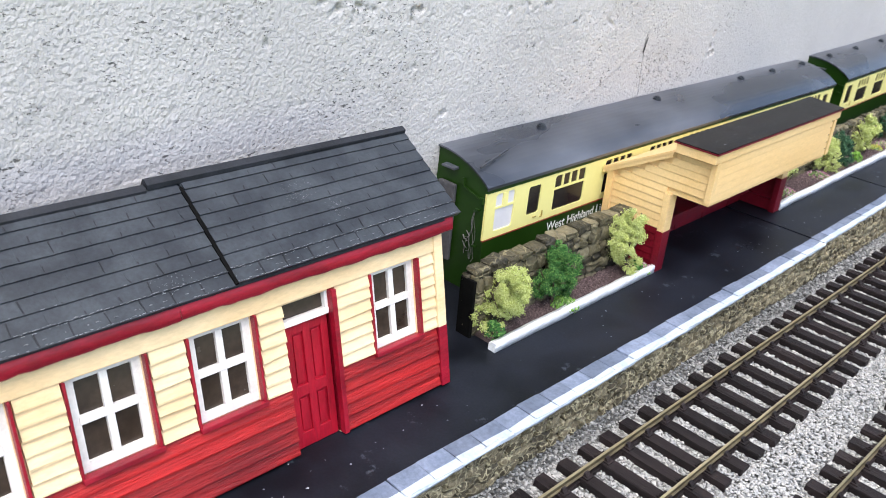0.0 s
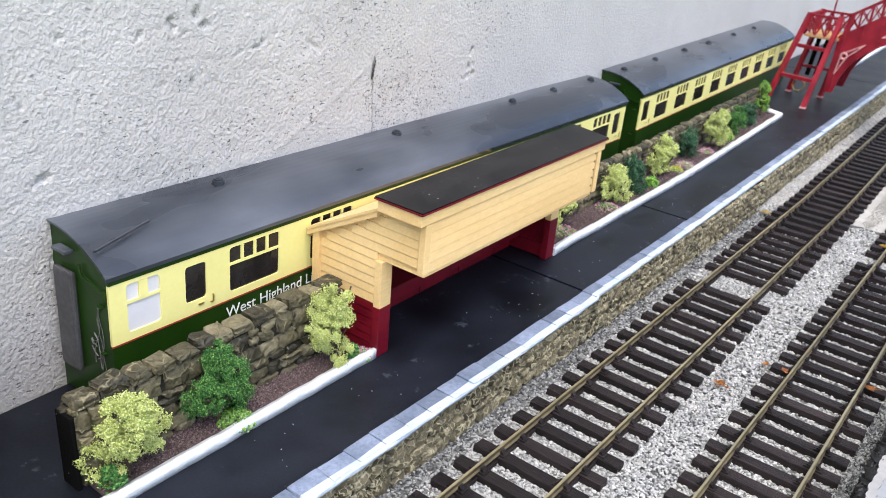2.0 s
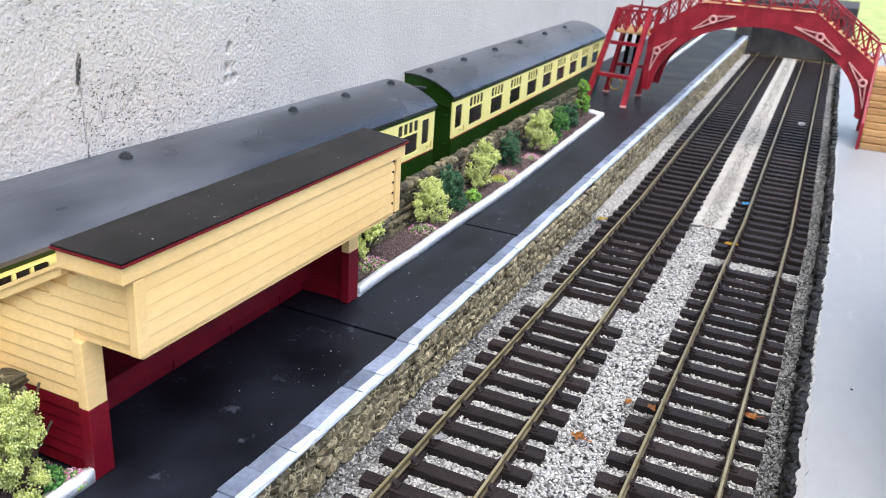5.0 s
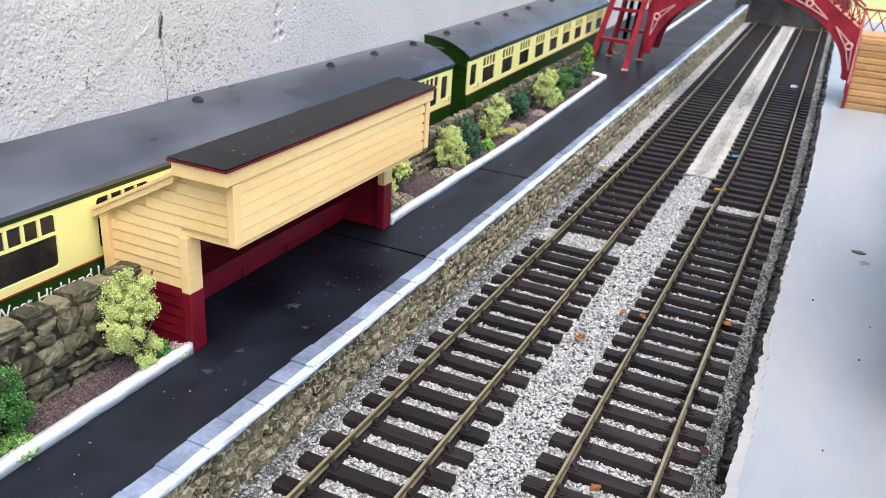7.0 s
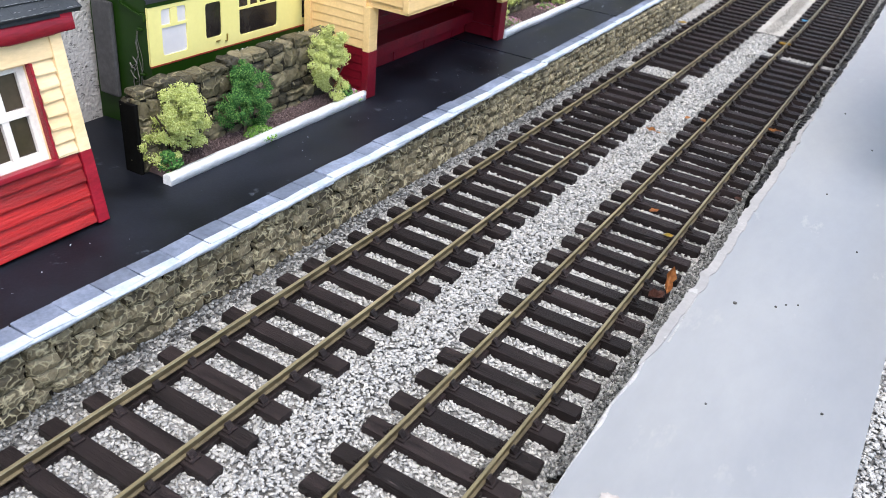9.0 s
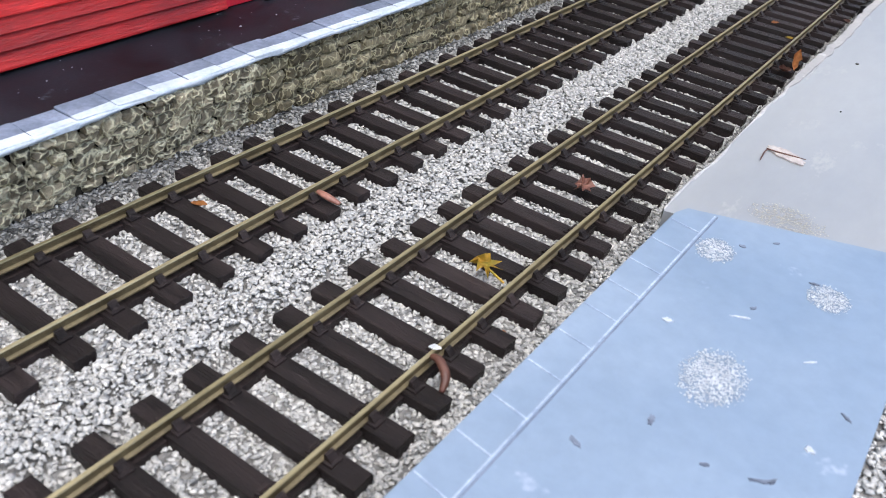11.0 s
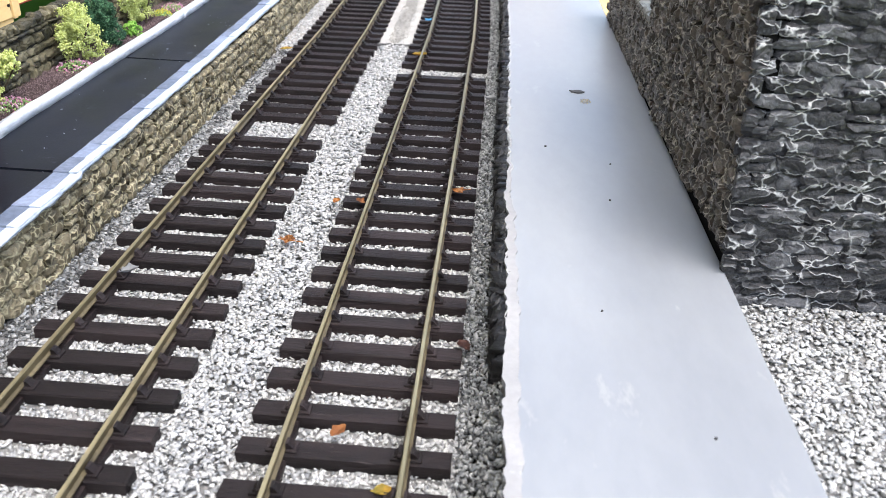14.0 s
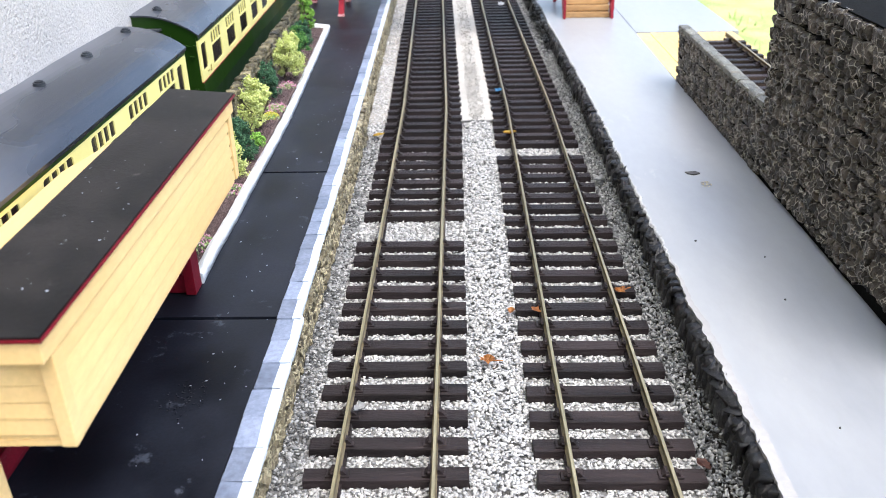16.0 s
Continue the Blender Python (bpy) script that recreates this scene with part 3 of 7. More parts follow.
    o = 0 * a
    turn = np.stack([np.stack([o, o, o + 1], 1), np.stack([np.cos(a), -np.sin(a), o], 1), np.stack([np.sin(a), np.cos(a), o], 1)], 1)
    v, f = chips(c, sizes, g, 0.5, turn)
    tagged(hang(new("pit", mesh_np("pit", v, f, pit_shade)), w), "dark chips painting the shade in small pits and a short crack", kind="stuff")
    return w


build_wall()

# ---- ground far below and the baseboard ----
g = new("ground", mesh_of("ground", box(-60, 60, -60, 60, -0.86, -0.8), lawn_bed))
tagged(g, "mown green garden lawn", "lawn", kind="structure")
bb = new("baseboard", mesh_of("baseboard", box(-0.16, 0.292, -0.9, 2.3, -0.045, -0.006, 0.002), plywood))
tagged(bb, "thick plywood baseboard that carries the railway", "baseboard", kind="structure")


def grass_patch():
    r = np.random.default_rng(11)
    n = 16000
    c = np.stack([0.34 + abs(r.normal(0, 0.75, n)), r.normal(1.7, 1.1, n), np.full(n, -0.80)], 1)
    h, w, a = r.uniform(0.03, 0.08, n), r.uniform(0.003, 0.006, n), r.uniform(0, 2 * np.pi, n)
    lean = r.uniform(-0.03, 0.03, (n, 2))
    s = np.stack([np.cos(a) * w, np.sin(a) * w, 0 * w], 1)
    v = np.stack([c - s, c + s, c + np.stack([lean[:, 0], lean[:, 1], h], 1)], 1).reshape(-1, 3)
    ob = new("grass", mesh_np("grass", v, np.arange(3 * n).reshape(-1, 3), lawn_mat))
    tagged(ob, "short bright green lawn grass below the layout", "grass", kind="stuff")


grass_patch()

# ---- station platform ----
def drift(y):
    """The farther baseboard lies at a slight angle, so that all on it runs off towards the wall."""
    return -0.020 * np.maximum(0.0, np.asarray(y) - 0.80)


EDGE_LINE = ((-0.75, -0.0285, 0.0130), (-0.05, -0.0290, 0.0130), (0.0, -0.0308, 0.0125), (0.10, -0.0316, 0.0120), (0.22, -0.0322, 0.0115), (0.4545, -0.0342, 0.0098), (0.4565, -0.0356, 0.0090),
             (0.60, -0.0376, 0.0086), (0.80, -0.0412, 0.0086), (1.13, -0.0470, 0.0092), (1.92, -0.0625, 0.0100))


def platform_edge(y):
    """The platform's front edge, which drifts away from the tracks far off."""
    return float(np.interp(y, [p[0] for p in EDGE_LINE], [p[1] for p in EDGE_LINE]))


def edging_width(y):
    return float(np.interp(y, [p[0] for p in EDGE_LINE], [p[2] for p in EDGE_LINE]))


def build_platform():
    holder = thing("platform", pose(-0.09, 0.4, 0), "station platform of dark grey painted boards with a stone face", "platform", kind="structure", world_parts=True)
    for y0, y1 in ((-0.75, 0.4545), (0.4565, 0.6055), (0.6075, 1.25), (1.2515, 1.92)):
        ys = [y0] + [p[0] for p in EDGE_LINE if y0 < p[0] < y1] + [y1]
        front = [(platform_edge(y) - edging_width(y) - 0.0004, y) for y in ys]
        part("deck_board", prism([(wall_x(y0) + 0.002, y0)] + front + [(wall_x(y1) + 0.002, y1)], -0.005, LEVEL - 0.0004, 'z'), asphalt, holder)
    ys = [p[0] for p in EDGE_LINE]
    part("core", prism([(platform_edge(y) - edging_width(y) - 0.0002, y) for y in ys] + [(min(platform_edge(y) - 0.0075, -0.0420), y) for y in ys[::-1] if y > 0.05] + [(-0.0430, 0.0465), (-0.0472, 0.0462), (-0.0472, -0.75)], -0.006, LEVEL - 0.0025, 'z'), mortar, holder)
    part("ramp_end", prism([(-0.205, 1.921), (-0.064, 1.921), (-0.068, 2.12), (-0.215, 2.12)], -0.005, 0.012, 'z'), torn, holder)
    return holder


platform = build_platform()


def edge_row():
    r = random.Random(5)
    holder = thing("edging", pose(-0.042, 0.4, LEVEL), "blue-grey edging slabs with a white painted lip along the platform", "platform edging", kind="structure", world_parts=True)
    metas = []
    for k in range(4):
        b = box(-0.0049, 0.0056, -0.00715, 0.00715, -0.0020, 0.0, 0.0003)
        bmesh.ops.bisect_plane(b, geom=b.verts[:] + b.edges[:] + b.faces[:], plane_co=(0.0020 + r.uniform(-0.0003, 0.0003), 0, 0), plane_no=(1, r.uniform(-0.03, 0.03), 0))
        for f in b.faces:
            f.material_index = 1 if f.calc_center_median().x > 0.0018 else 0
        for v in b.verts:
            v.co += Vector((r.uniform(-1, 1), r.uniform(-1, 1), r.uniform(-0.5, 0.5))) * 0.0002
        metas.append(mesh_of("edging_slab", b, [edge_slab, lip_paint]))
    y, k = -0.42, 0
    while y < 1.9:
        wide = edging_width(y) / 0.0105
        piece("edging_slab", metas[k % 4], holder, Matrix.Translation((platform_edge(y) - 0.0057 * wide + r.uniform(-0.0002, 0.0002), y, LEVEL + 0.0004 + r.uniform(-0.0003, 0.0004))) @ Matrix.Rotation(r.uniform(-0.022, 0.022), 4, 'Z') @ Matrix.Rotation(r.uniform(-0.02, 0.02), 4, 'X') @ Matrix.Diagonal((wide, 1, 1, 1)))
        y += 0.01468
        k += 1
    # white painted lip: uneven inner border and broken front
    rr = np.random.default_rng(4)
    ys = np.arange(-0.43, 1.9, 0.0028)
    ex = np.array([platform_edge(v) for v in ys])
    wob = 0.00015 * value_noise(ys, 0 * ys, 0.006, rr)
    inner = ex - 0.0016 + 2.0 * wob
    outer = ex + 0.0002 + 0.00012 * value_noise(ys, 0 * ys, 0.007, rr) + 0.00012 * value_noise(ys, 0 * ys, 0.003, rr)
    top = LEVEL + 0.00025 + 0.0001 * value_noise(ys, 0 * ys, 0.01, rr)
    low = LEVEL - 0.0017 + 0.0006 * value_noise(ys, 0 * ys, 0.008, rr) + 0.0004 * value_noise(ys, 0 * ys, 0.0028, rr)
    rows = np.stack([np.stack([inner, ys, top - 0.0010], 1), np.stack([inner + 0.0003, ys, top], 1), np.stack([outer - 0.0006, ys, top], 1), np.stack([outer, ys, top - 0.0006], 1), np.stack([outer - 0.0002, ys, low], 1), np.stack([outer - 0.004, ys, low], 1)], 1)
    n = len(ys)
    idx = np.arange(n * 6).reshape(n, 6)
    f = np.concatenate([np.stack([idx[:-1, i], idx[1:, i], idx[1:, (i + 1) % 6], idx[:-1, (i + 1) % 6]], 1) for i in range(6)])
    hang(tagged(new("painted_lip", mesh_np("painted_lip", rows.reshape(-1, 3), f, lip_paint)), "chipped white painted lip"), holder)


edge_row()

# ---- stone pieces ----
def stone_forms(r, n, tilt=0.30, ragged=0.09, skew=0.10):
    """Rough split stones of unit size: an uneven faceted front whose rim falls back into the joint."""
    forms = []
    t = np.array([-0.5, -0.43, -0.14, 0.16, 0.43, 0.5])
    g = len(t)
    for _ in range(n):
        U, V = np.meshgrid(t, t, indexing='ij')
        k = r.uniform(-skew, skew, (2, 4))
        U2 = U + 4 * ((U + 0.5) * (V + 0.5) * k[0, 0] + (0.5 - U) * (V + 0.5) * k[0, 1] + (U + 0.5) * (0.5 - V) * k[0, 2] + (0.5 - U) * (0.5 - V) * k[0, 3]) * 0.25
        V2 = V + 4 * ((U + 0.5) * (V + 0.5) * k[1, 0] + (0.5 - U) * (V + 0.5) * k[1, 1] + (U + 0.5) * (0.5 - V) * k[1, 2] + (0.5 - U) * (0.5 - V) * k[1, 3]) * 0.25
        rim = np.maximum(abs(U), abs(V)) > 0.46
        a, b = r.uniform(-tilt, tilt, 2)
        W = 0.85 + a * U * 2 + b * V * 2 + r.uniform(-0.30, 0.26, U.shape) - 0.25 * (np.maximum(abs(U), abs(V)) > 0.4)
        W = np.where(rim, -0.7, W)
        P = np.stack([U2 + r.uniform(-ragged, ragged, U.shape) * np.where(rim, 0.35, 1.0), V2 + r.uniform(-ragged, ragged, V.shape) * np.where(rim, 0.35, 1.0), W], -1)
        idx = np.arange(g * g).reshape(g, g)
        quads = np.stack([idx[:-1, :-1], idx[1:, :-1], idx[1:, 1:], idx[:-1, 1:]], -1).reshape(-1, 4)
        forms.append((P.reshape(-1, 3), quads))
    return forms


FORM_RNG = np.random.default_rng(21)
RUBBLE = stone_forms(FORM_RNG, 14)
COARSE = stone_forms(FORM_RNG, 12, 0.28, 0.08, 0.08)
JAGGED = stone_forms(FORM_RNG, 12, 0.6, 0.16, 0.16)
FLAT = stone_forms(FORM_RNG, 12, 0.45, 0.13, 0.10)
CRAZY = stone_forms(FORM_RNG, 14, 0.34, 0.10, 0.22)


def courses(r, u0, u1, v0, v1, high, wide, gap=0.0006, brick=True):
    """Places of stones in uneven courses: centre, width and height."""
    out, v = [], v0
    while v < v1 - high * 0.4:
        h = min(high * r.uniform(0.8, 1.25), v1 - v)
        if v1 - v - h < high * 0.5:
            h = v1 - v
        u = u0 - r.uniform(0, wide * 0.5)
        while u < u1 - wide * 0.2:
            w = wide * r.uniform(0.6, 1.5)
            a, b = max(u, u0), min(u + w, u1)
            if b - a > wide * 0.10:
                if h > high * 1.0 and r.random() < 0.2:
                    out.append(((a + b) / 2, v + h * 0.27, b - a - gap, h * 0.5 - gap * 0.5))
                    out.append(((a + b) / 2, v + h * 0.76, b - a - gap, h * 0.46 - gap * 0.5))
                else:
                    out.append(((a + b) / 2, v + h / 2 + r.uniform(-0.06, 0.06) * h, b - a - gap, h * r.uniform(0.9, 1.05) - gap))
            u += w
        v += h
    return out


def lay(name, stones, frame_at, forms, depth, mat_piece, mat_joined, parent, as_pieces, r, rest="stone_facing"):
    """Lays stones: those for which as_pieces(u, v) holds as objects of their own, the others joined."""
    metas = {}
    vs, fs, base = [], [], 0
    for u, v, w, h in stones:
        k = int(r.integers(len(forms)))
        m = frame_at(u, v) @ Matrix.Rotation(r.uniform(-0.06, 0.06), 4, 'Z') @ Matrix.Diagonal((w * (1 if r.random() < 0.5 else -1), h, depth * r.uniform(0.7, 1.2), 1))
        if as_pieces(u, v):
            if k not in metas:
                metas[k] = mesh_np(name, forms[k][0], forms[k][1], mat_piece)
            piece(name, metas[k], parent, m)
        else:
            a = np.array(m)
            vs.append(forms[k][0] @ a[:3, :3].T + a[:3, 3])
            fs.append(forms[k][1] + base)
            base += len(forms[k][0])
    if vs:
        ob = hang(new(rest, mesh_np(rest, np.concatenate(vs), np.concatenate(fs), mat_joined)), parent)
        tagged(ob, kind="stuff")


def face_frame(origin, along, up):
    """A frame on a wall face: u along, v up, and the third axis outwards."""
    a, b = Vector(along).normalized(), Vector(up).normalized()
    n = a.cross(b).normalized()
    o = Vector(origin)
    base = Matrix((a, b, n)).transposed().to_4x4()
    return lambda u, v: Matrix.Translation(o + a * u + b * v) @ base


def platform_face():
    r = np.random.default_rng(31)
    pr = random.Random(8)
    holder = thing("platform_face", pose(-0.041, 0.4, -0.005), "olive-brown rubble stone face of the platform", "stone facing", kind="structure", world_parts=True)
    up = Vector((0.0022, 0, 0.030))
    # a darker, finely broken length beside the station building, set back a little
    f0 = face_frame((-0.0438, 0, -0.0045), (0, 1, 0), Vector((0.0112, 0, 0.030)))
    lay("stone", courses(pr, -0.42, 0.046, 0.0, 0.0326, 0.0062, 0.0074, 0.0), f0, CRAZY, 0.0020, stone_veined, stone_veined_j, holder, lambda u, v: -0.05 < u, r, "near_stone_facing")
    f1 = face_frame((-0.0412, 0, -0.0045), (-0.0008, 1, 0), Vector((0.0045, 0, 0.030)))
    lay("stone", courses(pr, 0.047, 0.19, 0.0, 0.0318, 0.0074, 0.0098), f1, COARSE, 0.0021, stone_olive, stone_olive_j, holder, lambda u, v: True, r)
    f2 = face_frame((-0.0406, 0, -0.0045), (-0.0010, 1, 0), up)
    lay("stone", courses(pr, 0.19, 0.75, 0.0, 0.0300, 0.0070, 0.0078), f2, CRAZY, 0.0022, stone_olive, stone_olive_j, holder, lambda u, v: u < 0.44, r)
    s = platform_edge(1.9) - platform_edge(0.75)
    f3 = face_frame((-0.0432, 0.75, -0.0045), (s, 1.15, 0), up)
    lay("stone", courses(pr, 0.0, 1.15, 0.0, 0.0300, 0.0072, 0.010), f3, CRAZY, 0.0018, stone_olive, stone_olive_j, holder, lambda u, v: False, r, "far_stone_facing")


platform_face()

# ---- ballast ----
def ballast():
    bed = new("ballast_base", mesh_of("ballast_base", prism([(-0.0440, -0.75), (0.124, -0.75), (0.124, 0.80), (0.120, 1.84), (-0.080, 1.84), (-0.0440, 0.80)], -0.0065, -0.0042, 'z'), ballast_bed))
    tagged(bed, "bed of grey granite grit under the tracks", "ballast", kind="structure")
    bed2 = new("yard_base", mesh_of("yard_base", box(0.192, 0.2915, -0.6, 0.64, -0.0062, 0.0062), ballast_bed))
    tagged(bed2, "bed of grey granite grit in the goods yard", "ballast", kind="structure")
    r = np.random.default_rng(17)
    spots, sizes = [], []
    for x0, x1, y0, y1, step, size, z in ((-0.043, 0.121, -0.17, 0.52, 0.00100, 0.00100, -0.0036), (-0.043, 0.121, 0.52, 0.95, 0.0012, 0.00112, -0.0036), (-0.043, 0.121, 0.95, 1.83, 0.0024, 0.0016, -0.0036), (0.194, 0.290, -0.12, 0.432, 0.00115, 0.00108, 0.0071)):
        n = int((x1 - x0) * (y1 - y0) / step ** 2)
        c = np.stack([r.uniform(x0, x1, n), r.uniform(y0, y1, n), z + r.uniform(-0.0005, 0.0004, n)], 1)
        c[:, 2] += 0.0003 * value_noise(c[:, 0], c[:, 1], 0.02, r)
        if z < 0:
            near_track = (abs(c[:, 0]) < 0.030) | (abs(c[:, 0] - 0.080) < 0.030)
            c[:, 2] -= np.where(near_track, 0.0002 + 0.0010 * np.clip((c[:, 1] - 0.62) / 0.25, 0, 1), 0)
            mid = np.exp(-((c[:, 0] - 0.04) / 0.009) ** 2) + np.clip((c[:, 0] - 0.112) / 0.008, 0, 1)
            c[:, 2] += np.where(c[:, 1] > 0.783, 0.0028, 0.0018) * mid
            # none where a sleeper lies
            keep = np.ones(n, bool)
            for centre, start in ((0.0, 0.5747), (0.080, 0.5733)):
                off = (c[:, 1] - start + PITCH / 2) % PITCH - PITCH / 2
                keep &= ~((abs(c[:, 0] - centre) < 0.0265) & (abs(off) < 0.0017) & (c[:, 1] < start + 0.002))
            c = c[keep]
            n = len(c)
        spots.append(c)
        sizes.append(size * r.uniform(0.55, 1.25, n))
    spots, sizes = np.concatenate(spots), np.concatenate(sizes)
    stained = (spots[:, 0] > 0.1110 + r.uniform(0, 0.009, len(spots))) & (spots[:, 0] < 0.125) & (spots[:, 1] > 0.16)
    # at the platform's foot the dark chips paint its shadow line
    stained |= (spots[:, 0] < -0.0278 - 0.0050 * r.uniform(0, 1, len(spots)))
    sandy = (spots[:, 1] > 0.783) & (abs(spots[:, 0] - 0.04) < 0.0128)
    stained &= (spots[:, 1] < 0.76) | (spots[:, 0] > 0)
    sizes = np.where(sandy, sizes * 0.62, sizes)
    spots[:, 0] += np.where(spots[:, 0] < 0.15, drift(spots[:, 1]), 0.0)
    strip = new("grit_strip", mesh_of("grit_strip", prism([(0.0274, 0.783), (0.0526, 0.783), (0.0526, 0.80), (0.0526 + float(drift(1.835)), 1.835), (0.0274 + float(drift(1.835)), 1.835), (0.0274, 0.80)], -0.0044, -0.0018, 'z', bevel=0.0004), sand_bed))
    verge = new("grit_verge", mesh_of("grit_verge", prism([(-0.0460, 0.783), (-0.0280, 0.783), (-0.0280, 0.80), (-0.0284 + float(drift(1.835)), 1.835), (-0.0460 + float(drift(1.835)), 1.835), (-0.0460, 0.80)], -0.0044, -0.0036, 'z', bevel=0.0002), surface("tan_grit_bed", (0.26, 0.245, 0.220), (0.335, 0.318, 0.290), 0.9, 700, 50, 0.6, 0.0008)))
    tagged(verge, "tan grit verge beside the far platform face", "ballast", kind="structure")
    tagged(strip, "smooth cream grit strip between the far tracks", "ballast", kind="structure")
    for name, pick, mm, label in (("cream_ballast", sandy, ballast_cream, "fine cream-coloured grit between the far tracks"), ("ballast", ~stained & ~sandy, ballast_mat, "loose pale grey granite ballast chips"), ("stained_ballast", stained, ballast_dark, "dark stained ballast chips, also painting the shadow line at the platform's foot")):
        v, f = (chips if name == "cream_ballast" else flakes)(spots[pick], sizes[pick], r, 0.36, lying_turns(int(pick.sum()), r))
        tagged(new(name, mesh_np(name, v, f, mm)), label, "ballast", kind="stuff")


PITCH = 0.01585
ballast()

# ---- tracks ----
def sleeper_mesh(seed):
    r = random.Random(seed)
    b = box(-0.0285, 0.0285, -0.0033, 0.0033, -0.0040, 0.0, 0.0004)
    for v in b.verts:
        v.co += Vector((r.uniform(-1, 1) * 0.0003, r.uniform(-1, 1) * 0.00015, r.uniform(-1, 0.4) * 0.00018))
    return mesh_of("sleeper", b, sleeper_mat)


def chair_mesh():
    b = box(-0.0042, 0.0042, -0.0021, 0.0021, -0.0002, 0.0007, 0.0003)
    prism([(-0.0034, 0.0006), (-0.0012, 0.0006), (-0.0012, 0.0026), (-0.0020, 0.0024)], -0.0013, 0.0013, 'y', b)
    prism([(0.0012, 0.0006), (0.0034, 0.0006), (0.0020, 0.0024), (0.0012, 0.0026)], -0.0013, 0.0013, 'y', b)
    box(-0.0022, -0.0010, -0.0024, 0.0024, 0.0012, 0.0022, 0.0002, b)
    return mesh_of("chair", b, sleeper_mat)


SLEEPERS = [sleeper_mesh(s) for s in range(6)]
CHAIR = chair_mesh()


def rail_bm(x, y0, y1, z=0.0, x1=None):
    half = [(0.00050, 0.0040), (0.00066, 0.0037), (0.00062, 0.0029), (0.00030, 0.0026), (0.00030, 0.0014), (0.0012, 0.0010), (0.0012, 0.0006)]
    pts = [(x + a, z + h) for a, h in half] + [(x - a, z + h) for a, h in half[::-1]]
    b = bmesh.new()
    lo = [b.verts.new((u, y0, v)) for u, v in pts]
    hi = [b.verts.new((u + (0.0 if x1 is None else x1 - x), y1, v)) for u, v in pts]
    n = len(pts)
    b.faces.new(lo)
    b.faces.new(hi[::-1])
    for i in range(n):
        f = b.faces.new((lo[i], lo[(i + 1) % n], hi[(i + 1) % n], hi[i]))
        f.material_index = 1 if i in (n - 1, 0, n - 2) else 0
    return b


def board_joint():
    """The crack between two baseboards that shows across the grit."""
    r = random.Random(4)
    b = None
    y = 0.7815
    for i in range(14):
        x0, x1 = 0.0275 + 0.0255 * i / 14, 0.0275 + 0.0255 * (i + 1) / 14
        y2 = 0.7815 + r.uniform(-0.0008, 0.0012)
        b = bar((x0, y, -0.0022), (x1, y2, -0.0022), r.uniform(0.0009, 0.0018), 0.0022, bm=b)
        y = y2
    tagged(new("board_joint", mesh_of("board_joint", b, ballast_bed)), "dark crack between two baseboards across the grit", "crack", kind="structure")


board_joint()


def track(centre, label, rows, y0, y1, z=0.0, seed=1, bends=True):
    r = random.Random(seed)
    t = thing("railway_track", pose(centre, 0.4, z), label, "railway track", "railway tracks", world_parts=True)
    for side in (-0.0165, 0.0165):
        x = centre + side
        for ya, yb in ([(y0, 0.80), (0.80, y1)] if bends else [(y0, y1)]):
            shift = float(drift(yb)) if bends else 0.0
            part("rail", rail_bm(x, ya, yb, z, x + shift), [rail_side, rail_top], t, "tarnished nickel rail")
            part("web", prism([(x - 0.0016, ya), (x + 0.0016, ya), (x + 0.0016 + shift, yb), (x - 0.0016 + shift, yb)], z - 0.0040, z - 0.0014, 'z'), sleeper_mat, t)
    for y in rows:
        shift, turn = (float(drift(y)), 0.020 if y > 0.80 else 0.0) if bends else (0.0, 0.0)
        s = piece("sleeper", SLEEPERS[r.randrange(6)], t, Matrix.Translation((centre + shift + r.uniform(-0.0003, 0.0003), y, z)) @ Matrix.Rotation(turn + r.uniform(-0.006, 0.006), 4, 'Z'))
        for side in (-0.0165, 0.0165):
            c = new("chair", CHAIR)
            c.parent = s
            c.matrix_basis = Matrix.Translation((side, 0, 0))
    return t


rows_1 = [0.5747 - PITCH * i for i in range(58)] + [0.6125 + 0.0160 * i for i in range(76)]
rows_2 = [0.5733 - PITCH * i for i in range(58)] + [0.5733 + PITCH * i for i in range(1, 9)] + [0.7300 + PITCH * i for i in range(69)]
track(0.0, "O gauge model track beside the platform with dark sleepers", rows_1, -0.35, 1.83, seed=2)
track(0.080, "O gauge model track beside the grey goods platform", rows_2, -0.35, 1.83, seed=3)

